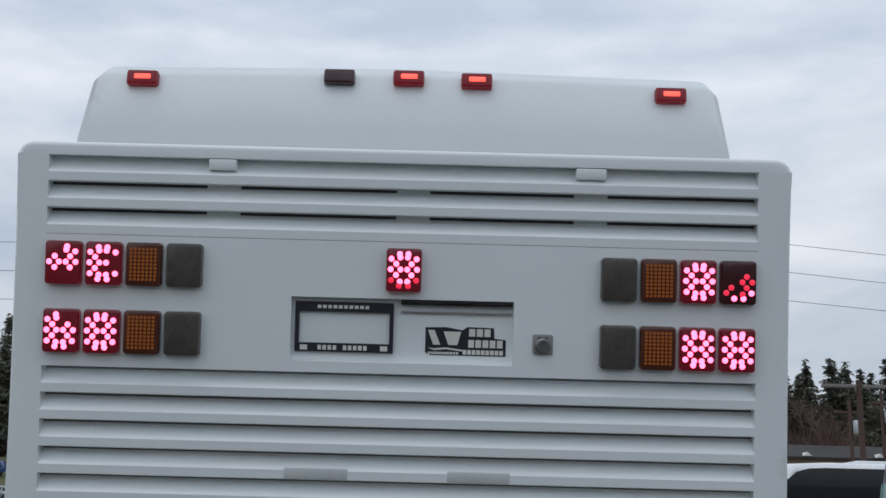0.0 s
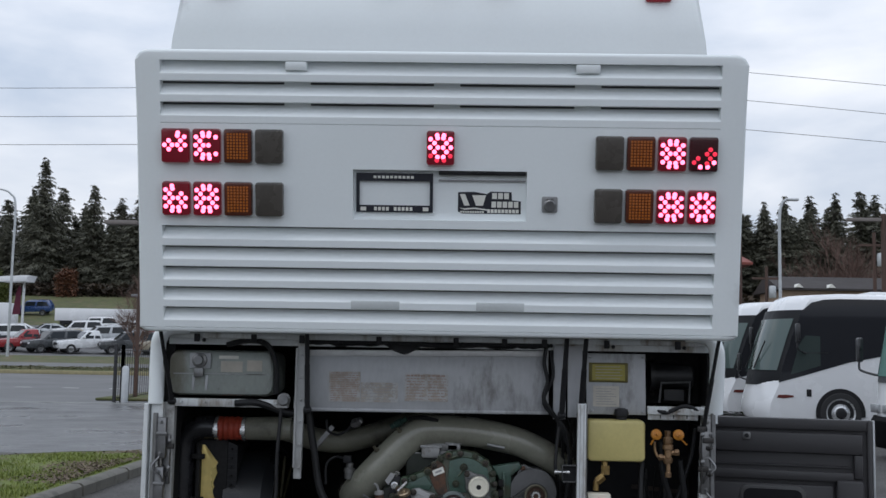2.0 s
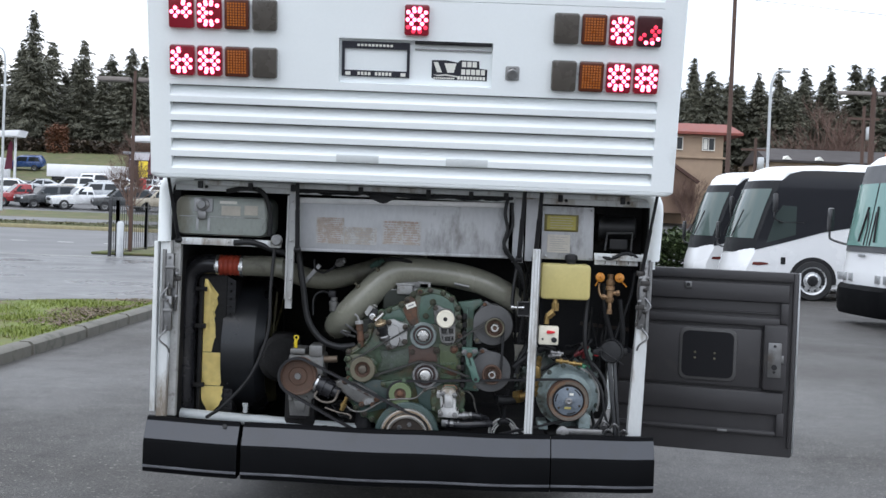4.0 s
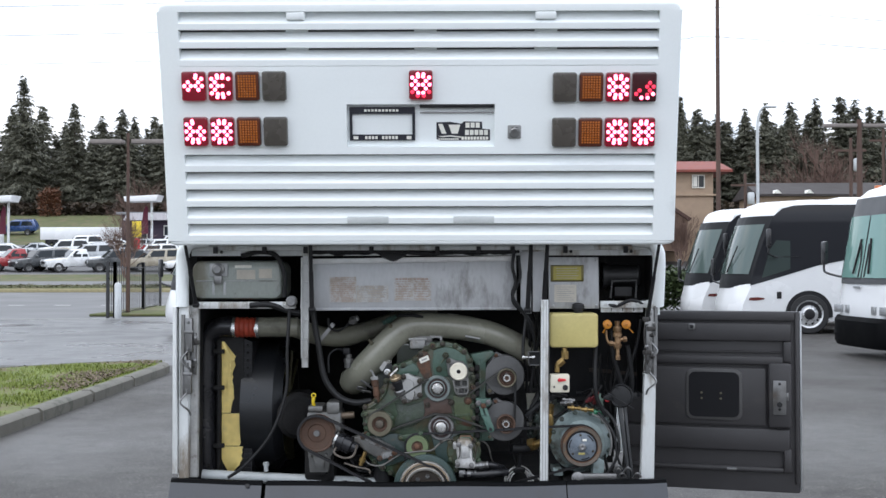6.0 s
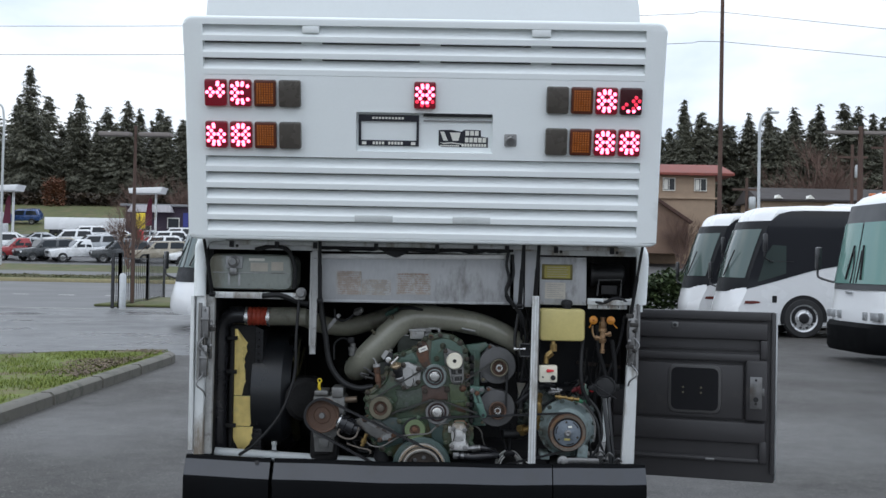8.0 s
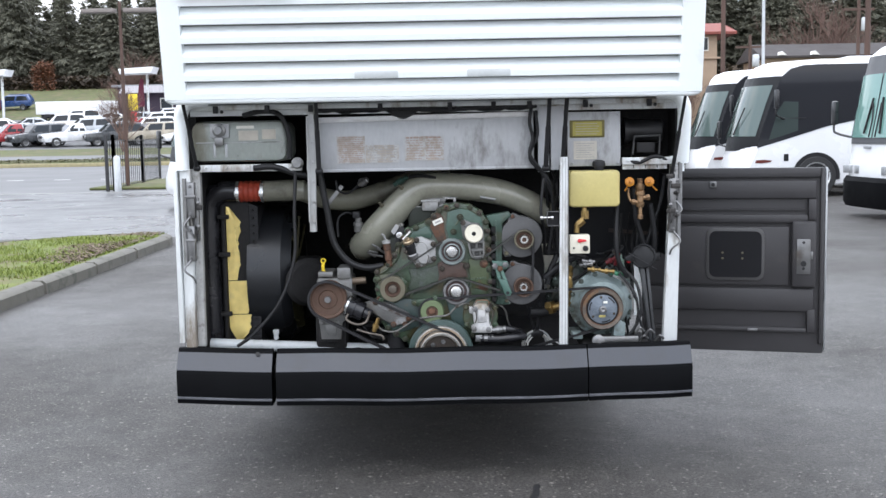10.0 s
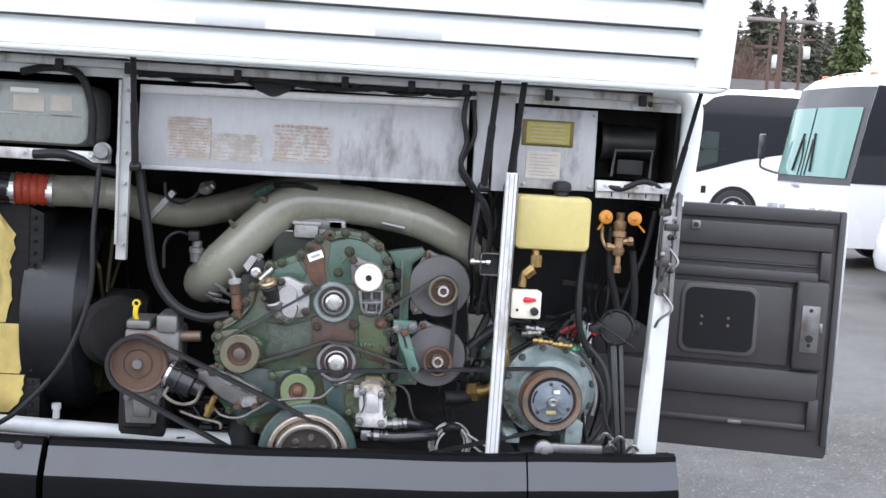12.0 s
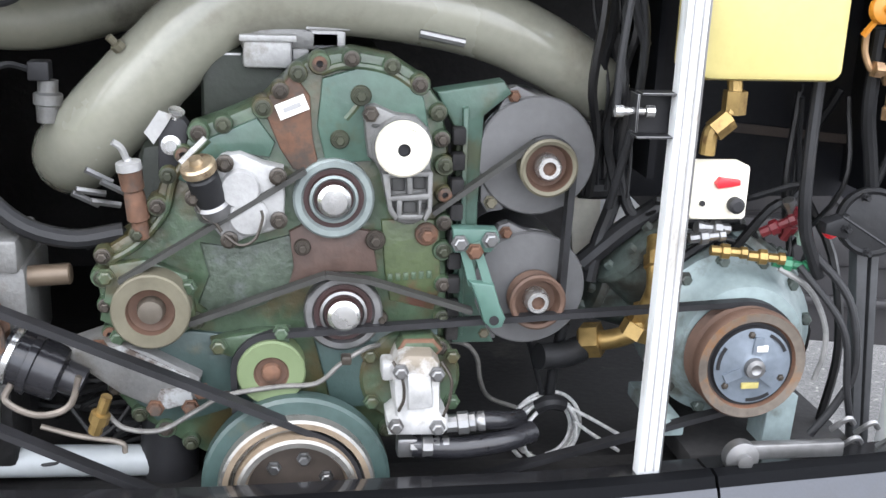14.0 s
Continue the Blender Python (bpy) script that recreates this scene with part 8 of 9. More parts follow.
def square_coach(at, label):
    c = thing("parked_coach", label, "bus", at, "parked coaches")
    rows = [(0.0, -0.2, 0.36, 1.26), (0.06, -0.14, 0.7, 1.275), (0.05, -0.15, 1.1, 1.275), (0.0, -0.2, 1.5, 1.272), (-0.2, -0.42, 2.6, 1.26), (-0.32, -0.55, 3.14, 1.25), (-0.5, -0.75, 3.3, 1.2), (-0.95, -1.15, 3.45, 1.1), (-1.8, -1.9, 3.5, 1.0)]
    shell(rows, -13.6, COACHW, c)
    bm = B()
    across(bm, [(0.035, -0.19, 1.42, 1.285), (0.02, -0.2, 1.52, 1.285), (-0.175, -0.415, 2.6, 1.275), (-0.29, -0.54, 3.12, 1.262)])
    part("front_mask", bm, mat("charcoal_panel", (0.05, 0.052, 0.056), 0.4, var=0.1, scale=3), c, "charcoal windscreen surround and header")
    for s0, s1 in ((0.02, 0.96), (-0.96, -0.02)):
        bm = B()
        rows2 = []
        for xm, xe, z, half in ((0.0, -0.2, 1.54, 1.25), (-0.1, -0.31, 2.1, 1.245), (-0.215, -0.44, 2.76, 1.24)):
            rows2.append([bm.verts.new((xe + (xm - xe) * (1 - t ** 4) + 0.04, half * t, z)) for t in (s0 + (s1 - s0) * k / 8 for k in range(9))])
        for p, q in zip(rows2, rows2[1:]):
            for k in range(8):
                bm.faces.new((p[k], p[k + 1], q[k + 1], q[k]))
        part("windscreen", bm, PALESCREEN, c, "green-tinted windscreen half")
    bm = B()
    ringv = across(bm, [(0.16, -0.08, 0.2, 1.25), (0.2, -0.05, 0.28, 1.28), (0.2, -0.05, 0.7, 1.285), (0.14, -0.1, 0.78, 1.28), (0.0, -0.2, 0.78, 1.2)])
    bmesh.ops.recalc_face_normals(bm, faces=bm.faces)
    part("front_bumper", bm, BUMPER, c, "black rubber front bumper")
    for s in (1, -1):
        skin([(-0.2, 1.46), (-13.3, 1.5), (-13.3, 3.14), (-0.56, 3.14), (-0.43, 2.6)], 1.281, 1.2, DARKGLASS, c, "side_glass", "black tinted side windows", s)
        for x in (-1.5, -3.2, -5.4, -7.6, -9.8):
            skin([(x, 1.6), (x - 0.05, 1.6), (x - 0.05, 3.09), (x, 3.09)], 1.287, 1.28, COACHBLACK, c, "window_bar", side=s)
        arch = [(-2.3 + 0.64 * math.cos(radians(a)), 0.52 + 0.64 * math.sin(radians(a))) for a in range(-16, 197, 12)]
        skin(arch, 1.279, 1.0, BLACK, c, "wheel_arch", side=s)
        skin([(x - 7.4, z) for x, z in arch], 1.279, 1.0, BLACK, c, "wheel_arch", side=s)
        wheel_set(c, -2.3, s, half=1.3), wheel_set(c, -9.7, s, half=1.3)
        skin([(-2.9, 0.36), (-13.3, 0.36), (-13.3, 0.72), (-2.96, 0.72)], 1.283, 1.27, BUMPER, c, "skirt", side=s)
        for y0, y1 in ((1.1, 0.78), (0.62, 0.46)):
            bm = B()
            bx(bm, -0.02, 0.075, s * y0, s * y1, 0.84, 1.0, 0, 0.01)
            bx(bm, 0.07, 0.08, s * (y0 - 0.03), s * (y1 + 0.03), 0.86, 0.98, 1, 0.004)
            part("headlamp", bm, [STRIP, BRIGHT], c, "rectangular headlamp")
        if s < 0:
            mirror_arm(c, -0.2, s * 1.1, 1.5, s)
    for s in (-0.12, 0.12):
        bm = B()
        tube(bm, [(0.04, s, 1.55), (-0.02, s + 0.02, 1.9), (-0.06, s * 1.4, 2.2)], 0.018, 6)
        strap(bm, (0.05, s * 2.6, 1.62), (-0.08, s * 1.6, 2.3), 0.03, 0.03)
        part("wiper", bm, BLACK, c)
    for y in (-0.8, -0.25, 0.0, 0.25, 0.8):
        bm = B()
        bx(bm, -0.8, -0.68, y - 0.05, y + 0.05, 3.33, 3.4, 0, 0.01)
        part("clearance_lamp", bm, mat("amber_clearance_lens", (0.5, 0.15, 0.05), 0.3), c)
    bm = B()
    bx(bm, 0.05, 0.062, -0.28, 0.0, 1.33, 1.38, 0, 0.003)
    part("badge", bm, STRIP, c)
    return c


swept_coach(pose(7.46, 24.05, 0, 0, 0, 179), "white parked coach with sweeping black side glass")
swept_coach(pose(7.3, 27.9, 0, 0, 0, 179), "white parked coach half hidden behind another coach")
square_coach(pose(8.16, 15.63, 0, 0, 0, 186), "white square-fronted parked coach with two-piece windscreen")
swept_coach(pose(7.4, 10.1, 0, 0, 0, 185), "white parked coach with low rounded white nose", PALESCREEN, False)
swept_coach(pose(-6.9, 22.2, 0, 0, 0, 215), "white parked coach mostly hidden behind the open coach")


# ---- cars in the lot across the street ----
def paint(name, col):
    return mat(name, col, 0.3, 0.1, var=0.05, scale=2, bump=0.0, coat=0.5)


PAINTS = [("white", paint("car_white", (0.75, 0.76, 0.77))), ("silver", paint("car_silver", (0.42, 0.44, 0.46))), ("dark grey", paint("car_dark_grey", (0.06, 0.065, 0.07))), ("red", paint("car_red", (0.3, 0.02, 0.025))),
          ("dark green", paint("car_dark_green", (0.03, 0.06, 0.05))), ("blue", paint("car_blue", (0.03, 0.07, 0.2))), ("beige", paint("car_beige", (0.35, 0.31, 0.24)))]
LAMPG = mat("headlamp_glass", (0.7, 0.72, 0.74), 0.15, 0.2)


def car(kind, colour, at):
    word, m = PAINTS[colour]
    if kind == "pickup":
        low = [(2.6, 0.4), (2.7, 0.75), (2.6, 0.98), (1.4, 1.08), (0.9, 1.12), (-0.6, 1.12), (-0.7, 1.1), (-2.65, 1.1), (-2.7, 0.5)]
        cab = [(1.15, 1.1), (0.45, 1.72), (-0.45, 1.76), (-0.65, 1.1)]
        win = [(0.85, 1.16), (0.38, 1.64), (-0.4, 1.67), (-0.5, 1.16)]
        wheels, r, half, wsh = (1.75, -1.65), 0.38, 0.95, ((1.1, 1.15), (0.5, 1.67))
    elif kind == "suv":
        low = [(2.25, 0.38), (2.35, 0.7), (2.25, 0.98), (1.2, 1.08), (-2.25, 1.1), (-2.35, 0.5)]
        cab = [(1.15, 1.07), (0.45, 1.7), (-1.9, 1.72), (-2.28, 1.08)]
        win = [(0.85, 1.13), (0.38, 1.62), (-1.8, 1.64), (-2.05, 1.13)]
        wheels, r, half, wsh = (1.45, -1.4), 0.37, 0.92, ((1.1, 1.13), (0.5, 1.65))
    else:
        low = [(2.2, 0.3), (2.28, 0.55), (2.15, 0.74), (1.0, 0.92), (-1.7, 0.95), (-2.25, 0.9), (-2.3, 0.42)]
        cab = [(1.0, 0.91), (0.2, 1.38), (-0.9, 1.4), (-1.75, 0.94)]
        win = [(0.75, 0.96), (0.15, 1.32), (-0.85, 1.34), (-1.4, 0.97)]
        wheels, r, half, wsh = (1.4, -1.35), 0.32, 0.88, ((0.93, 0.96), (0.26, 1.345))
    c = thing(kind if kind != "sedan" else "car", f"{word} parked {kind} in the car lot", "car", at, "cars in the lot")
    bm = B()
    def hullv(poly, h0, h1, z0, z1):
        a = []
        for s in (1, -1):
            a.append([bm.verts.new((x, s * (h0 + (h1 - h0) * max(0, min(1, (z - z0) / (z1 - z0)))), z)) for x, z in poly])
        n = len(poly)
        fs = [bm.faces.new(a[0]), bm.faces.new(a[1][::-1])] + [bm.faces.new((a[0][k], a[1][k], a[1][(k + 1) % n], a[0][(k + 1) % n])) for k in range(n)]
        bmesh.ops.recalc_face_normals(bm, faces=fs)
        bmesh.ops.bevel(bm, geom=list({e for f in fs for e in f.edges}), offset=0.05, segments=2, affect="EDGES", profile=0.5)
    hullv(low, half, half, 0, 1)
    hullv(cab, half - 0.06, half - 0.22, cab[0][1], cab[1][1])
    part("body", bm, m, c)
    zt = cab[1][1]
    def side_y(z):
        return half - 0.06 - 0.16 * (z - cab[0][1]) / (zt - cab[0][1]) + 0.004
    for s in (1, -1):
        (fx, fz), (gx, gz), (hx, hz), (ix, iz) = win
        cuts = ((0.0, 0.45), (0.53, 1.0)) if kind != "pickup" else ((0.0, 0.6), (0.68, 1.0))
        for u, v in cuts:
            pane = [(fx + (ix - fx) * u, fz + (iz - fz) * u), (gx + (hx - gx) * u, gz + (hz - gz) * u), (gx + (hx - gx) * v, gz + (hz - gz) * v), (fx + (ix - fx) * v, fz + (iz - fz) * v)]
            bm = B()
            a = [bm.verts.new((x, s * side_y(z), z)) for x, z in pane]
            b = [bm.verts.new((x, s * (side_y(z) - 0.02), z)) for x, z in pane]
            fs = [bm.faces.new(a), bm.faces.new(b[::-1])] + [bm.faces.new((a[k], b[k], b[(k + 1) % 4], a[(k + 1) % 4])) for k in range(4)]
            bmesh.ops.recalc_face_normals(bm, faces=fs)
            part("side_window", bm, CARGLASS, c)
        bm = B()
        bx(bm, low[1][0] - 0.16, low[1][0] - 0.01, s * (half - 0.38), s * (half - 0.06), low[1][1] - 0.02, low[1][1] + 0.14, 0, 0.02)
        part("headlamp", bm, LAMPG, c)
        for x in wheels:
            bm = B()
            lathe(bm, [(r * 0.5, -0.1), (r * 0.92, -0.1), (r, -0.06), (r, 0.07), (r * 0.93, 0.1), (r * 0.62, 0.1)], (x, s * (half - 0.07), r), (0, s, 0), 18)
            w = part("wheel", bm, TYRE, c)
            bm = B()
            lathe(bm, [(r * 0.62, 0.095), (r * 0.5, 0.06), (r * 0.2, 0.075), (0, 0.08)], (x, s * (half - 0.07), r), (0, s, 0), 12)
            part("rim", bm, STEEL, w)
        bm = B()
        bx(bm, win[0][0] - 0.15, win[0][0] - 0.02, s * (half - 0.04), s * (half + 0.16), win[0][1] + 0.02, win[0][1] + 0.18, 0, 0.03)
        part("mirror", bm, m, c)
    (xa, za), (xb, zb) = wsh
    bm = B()
    q = [bm.verts.new(p) for p in ((xa + 0.03, half - 0.16, za), (xa + 0.03, 0.16 - half, za), (xb + 0.03, 0.3 - half, zb), (xb + 0.03, half - 0.3, zb))]
    bm.faces.new(q)
    back = bmesh.ops.extrude_face_region(bm, geom=list(bm.faces))
    for v in [g for g in back["geom"] if isinstance(g, bmesh.types.BMVert)]:
        v.co.x -= 0.03
    bmesh.ops.recalc_face_normals(bm, faces=bm.faces)
    part("windscreen", bm, CARGLASS, c)
    bm = B()
    bx(bm, low[1][0] - 0.03, low[1][0] + 0.02, -half * 0.5, half * 0.5, low[1][1] - 0.08, low[1][1] + 0.12, 0, 0.01)
    part("grille", bm, BLACK, c)
    return c


def on_land(x, y, turn):
    slope = math.degrees(math.atan((land(y + 1.5) - land(y - 1.5)) / 3))
    return pose(x, y, land(y) + 0.004) @ pose(0, 0, 0, slope) @ pose(0, 0, 0, 0, 0, turn)


for kind, colour, x, y, turn in (
        ("pickup", 3, -34.6, 81.5, 215), ("suv", 2, -32.4, 80.8, 225), ("pickup", 0, -29.3, 80.3, 215), ("suv", 2, -26.2, 80.2, 205), ("sedan", 1, -37.6, 81.5, 215), ("suv", 6, -23.4, 80.8, 215), ("sedan", 0, -20.6, 81.0, 215), ("sedan", 2, -40.4, 81.8, 215), ("pickup", 0, -17.8, 80.5, 215), ("sedan", 1, -15.2, 81.0, 215),
        ("sedan", 1, -36.8, 88.0, 205), ("sedan", 6, -33.9, 88.2, 205), ("suv", 1, -31.0, 88.0, 205), ("sedan", 1, -28.4, 88.4, 205), ("suv", 0, -25.6, 88.0, 205), ("sedan", 2, -22.8, 88.0, 205), ("sedan", 0, -20.0, 88.2, 205), ("suv", 0, -39.8, 88.2, 205),
        ("sedan", 0, -41.5, 95.0, 205), ("sedan", 1, -38.6, 95.2, 205), ("suv", 0, -35.6, 95.0, 205), ("sedan", 1, -32.8, 95.2, 205), ("sedan", 6, -30.0, 95.0, 205), ("suv", 0, -27.0, 95.4, 205), ("sedan", 0, -24.2, 95.2, 205), ("sedan", 1, -21.4, 95.0, 205),
        ("suv", 0, -36.5, 102.0, 200), ("sedan", 0, -33.6, 102.2, 200), ("sedan", 1, -30.4, 102.0, 200), ("suv", 0, -27.6, 102.0, 200), ("sedan", 0, -24.6, 102.2, 200),
        ("suv", 5, -51.5, 124.0, 185)):
    car(kind, colour, on_land(x, y, turn))

# white box trailer, low dark building with awning, and canopies
tr = thing("box_trailer", "long white box trailer beyond the car rows", "trailer")
bm = B()
bx(bm, -43.0, -33.5, 108.5, 111.0, land(109) + 0.9, land(109) + 2.2, 0, 0.05)
part("body", bm, COACHW, tr)
for x in (-41.8, -40.6, -34.8):
    bm = B()
    lathe(bm, [(0.2, -0.12), (0.5, -0.12), (0.5, 0.12), (0.2, 0.12)], (x, 108.7, land(108.7) + 0.5), (0, -1, 0), 16)
    part("wheel", bm, TYRE, tr)
bm = B()
bx(bm, -42.6, -34.0, 108.9, 110.6, land(109) + 0.5, land(109) + 0.92)
part("chassis", bm, BLACK, tr)
truck = thing("box_truck", "white box truck parked at the end of the car rows", "truck")
gz = land(100)
part("box", bx(B(), -50.2, -44.1, 99.5, 102.0, gz + 0.85, gz + 3.05, 0, 0.05), COACHW, truck)
part("chassis", bx(B(), -50.0, -44.3, 99.9, 101.6, gz + 0.5, gz + 0.86), BLACK, truck)
part("rub_strip", bx(B(), -50.2, -44.1, 99.47, 99.5, gz + 0.85, gz + 0.95), STRIP, truck)
for x in (-49.0, -45.3):
    for y in (99.75, 101.75):
        bm = B()
        lathe(bm, [(0.2, -0.12), (0.46, -0.12), (0.48, 0.0), (0.46, 0.12), (0.2, 0.12), (0, 0.08)], (x, y, land(y) + 0.48), (0, -1, 0), 16)
        part("wheel", bm, TYRE, truck)
shop = thing("shop_building", "low dark sales building with striped white awning", "building")
DARKWALL = mat("dark_purple_wall", (0.045, 0.03, 0.05), 0.7, var=0.2, scale=1)
z0 = land(106)
bm = B()
bx(bm, -33.5, -20.0, 105.5, 113.0, z0 - 0.5, z0 + 3.6)
part("wall", bm, DARKWALL, shop)
bm = B()
bx(bm, -34, -19.5, 105.0, 113.5, z0 + 3.6, z0 + 3.85, 0, 0.05)
part("roof", bm, mat("grey_roof_edge", (0.2, 0.2, 0.21), 0.7), shop)
bm = B()
prism(bm, [(-33, z0 + 3.0), (-28.5, z0 + 3.0), (-28.8, z0 + 3.7), (-32.6, z0 + 3.7)], 104.2, 105.4)
part("awning", bm, mat("pale_awning", (0.5, 0.48, 0.5), 0.7, var=0.15, scale=1, stretch=(6, 1, 1)), shop)
for x in (-31.5, -28.6, -26.0, -23.4):
    bm = B()
    bx(bm, x - 0.55, x + 0.55, 105.42, 105.52, z0 + 0.4, z0 + 2.4)
    w = part("window", bm, CARGLASS, shop)
    bm = B()
    for a, b in ((-0.62, -0.55), (0.55, 0.62)):
        bx(bm, x + a, x + b, 105.38, 105.5, z0 + 0.3, z0 + 2.5)
    bx(bm, x - 0.55, x + 0.55, 105.38, 105.5, z0 + 2.4, z0 + 2.5)
    part("frame", bm, PAPERW, w)
bm = B()
bx(bm, -27.6, -27.1, 105.38, 105.5, z0 + 0.2, z0 + 3.0)
part("pilaster", bm, mat("blue_panel", (0.04, 0.05, 0.25), 0.6), shop)


def canopy(x, y, w):
    c = thing("lot_canopy", "flat white canopy on a slim post above the car lot", "canopy", group="lot canopies")
    z = land(y)
    bm = B()
    prism(bm, [(x - w / 2, z + 5.62), (x + w / 2, z + 5.78), (x + w / 2 - 0.25, z + 5.2), (x - w / 2 + 0.1, z + 5.16)], y - 1.0, y + 1.0, bevel=0.05)
    part("roof", bm, COACHW, c)
    bm = B()
    bx(bm, x + w * 0.2, x + w * 0.2 + 0.18, y - 0.09, y + 0.09, z, z + 5.3)
    part("post", bm, POST, c)
    bm = B()
    prism(bm, [(x - 0.4, z + 2.2), (x + 0.32, z + 2.25), (x + 0.3, z + 4.7), (x + 0.1, z + 4.85), (x - 0.12, z + 4.2)], y + 0.2, y + 0.3)
    part("banner", bm, mat("maroon_cloth", (0.1, 0.012, 0.03), 0.8, var=0.2, scale=1.5), c, "maroon banner")


canopy(-41.5, 95, 2.9), canopy(-28.3, 95, 3.2)
sg = thing("roadside_sign", "yellow sign board above a red one on a post", "sign")
z = land(90)
for x0, x1, a, b, m in ((-27.9, -27.1, z + 2.2, z + 3.6, YELLOW), (-27.75, -27.2, z + 0.6, z + 2.1, REDPL)):
    bm = B()
    bx(bm, x0, x1, 89.9, 90.0, a, b, 0, 0.02)
    part("board", bm, m, sg)
bm = B()
bx(bm, -27.55, -27.45, 90.0, 90.1, z, z + 3.4)
part("post", bm, GALV, sg)

# ---- fence with gate posts, bollard ----
fence = thing("metal_fence", "black open metal fence beside the street", "fence")
for a, b in (((-11.62, 32.4), (-12.03, 37.4)), ((-12.05, 37.4), (-12.6, 42.0)), ((-11.8, 32.2), (-11.62, 32.4))):
    n = 14 if b[1] - a[1] > 1 else 2
    for k in range(n + 1):
        x, y = a[0] + (b[0] - a[0]) * k / n, a[1] + (b[1] - a[1]) * k / n
        big = k in (0, n)
        bm = B()
        r = 0.05 if big else 0.009
        bx(bm, x - r, x + r, y - r, y + r, 0.0 if big else 0.1, 1.95 if big else 1.8)
        part("post" if big else "picket", bm, COACHBLACK, fence)
    for z in (0.15, 1.75):
        bm = B()
        strap(bm, (*a, z), (*b, z), 0.03, 0.04, up=(0, 0, 1))
        part("rail", bm, COACHBLACK, fence)
bol = thing("bollard", "pale grey steel bollard by the fence", "bollard")
bm = B()
lathe(bm, [(0, 0), (0.12, 0), (0.12, 1.15), (0.08, 1.22), (0, 1.24)], (-11.42, 32.1, 0), (0, 0, 1), 16)
part("tube", bm, GALV, bol)
bm = B()
bx(bm, -12.8, -9.5, 33.2, 41.5, 0.0, 0.1, 0, 0.05)
tagged(part("verge_patch", bm, VERGE), "rough grass patch under the fence", "grass", kind="structure")


# ---- poles, street lamps, wires ----
def wood_pole(x, y, h, r=0.15, beam=0.0, drop=0.25, label="brown wooden utility pole"):
    p = thing("utility_pole", label, "utility pole", group="utility poles")
    z = land(y)
    bm = B()
    tube(bm, [(x, y, z - 0.3), (x, y, z + h)], r, 12, 0, taper=0.75)
    part("shaft", bm, POLEWOOD, p)
    if beam:
        for s in (-1, 1):
            bm = B()
            bx(bm, x + s * 0.16, x + s * beam, y - 0.2, y + 0.2, z + h - drop - 0.15 - 0.004 * h * (y > 50), z + h - drop, 0, 0.03)
            part("lamp_box", bm, mat("grey_brown_lamp_box", (0.21, 0.185, 0.17), 0.7, var=0.15), p, "long brown shoebox lamp head")
    return p


wood_pole(-11.76, 34.4, 6.7, 0.075, 1.35, label="wooden yard pole with two long brown lamp heads")
wood_pole(22.95, 55.7, 9.8, 0.19, 2.0, label="wooden yard pole with two long brown lamp heads")
tall = wood_pole(16.1, 60, 18.7, 0.15, label="tall dark brown wooden pole")
for h in (13.75, 15.5, 17.2):
    bm = B()
    lathe(bm, [(0, 0), (0.05, 0), (0.07, 0.1), (0.04, 0.16), (0, 0.18)], (16.1, 59.8, land(60) + h), (0, -0.4, 1), 10)
    part("insulator", bm, mat("brown_porcelain", (0.12, 0.05, 0.03), 0.3), tall)
for x, y, h in ((20.9, 72, 7.4), (26.2, 66, 9.4), (30.95, 72.7, 10.6)):
    p = wood_pole(x, y, h, 0.14, label="weathered pole with crossarm and transformer")
    bm = B()
    bx(bm, x - 1.0, x + 1.0, y - 0.06, y + 0.06, land(y) + h - 0.9, land(y) + h - 0.75)
    part("crossarm", bm, POLEWOOD, p)
    bm = B()
    lathe(bm, [(0, 0), (0.22, 0), (0.25, 0.05), (0.25, 0.75), (0.2, 0.85), (0, 0.85)], (x + 0.35, y - 0.2, land(y) + h - 2.2), (0, 0, 1), 16)
    part("transformer", bm, GALV, p)


def street_lamp(x, y, h, reach):
    p = thing("street_lamp", "tall galvanised street lamp with a curved arm", "street lamp", group="street lamps")
    z = land(y)
    bm = B()
    tube(bm, [(x, y, z), (x, y, z + h * 0.55), (x, y, z + h - 1.2), (x + reach * 0.25, y, z + h - 0.3), (x + reach * 0.6, y, z + h), (x + reach, y, z + h + 0.05)], 0.1, 10, taper=0.55)
    part("mast", bm, GALV, p)
    bm = B()
    s = 1 if reach > 0 else -1
    bx(bm, x + reach - 0.1 * s, x + reach + 0.6 * s, y - 0.15, y + 0.15, z + h - 0.02, z + h + 0.12, 0, 0.04)
    part("lamp_head", bm, GALV, p)


street_lamp(-33.6, 75, 12.3, -1.6)
street_lamp(17.9, 58, 10.75, 0.5)
for left, at_pole, right in ((17.43, 18.95, 18.15), (15.67, 17.24, 16.42), (13.95, 15.46, 14.72)):
    bm = B()
    pts = [(-28.5 + (16.1 + 28.5) * k / 24, 59.75, left + (at_pole - left) * (k / 24) - 1.1 * (k / 24) * (1 - k / 24)) for k in range(25)]
    far = (left - pts[2][2]) * 1.2
    pts = [(-95, 59.75, left + 1.5), (-70, 59.75, left + far - 0.1), (-45, 59.75, left + far * 0.6)] + pts
    pts += [(16.1 + 80 * k / 8, 59.75, at_pole + (right - at_pole) * (80 * k / 8) / 8.9 * (1 - 0.42 * k / 8)) for k in range(1, 9)]
    tube(bm, pts, 0.016, 5, 2)
    tagged(part("power_line", bm, BLACK), "thin black overhead power line", "power line", "power lines")

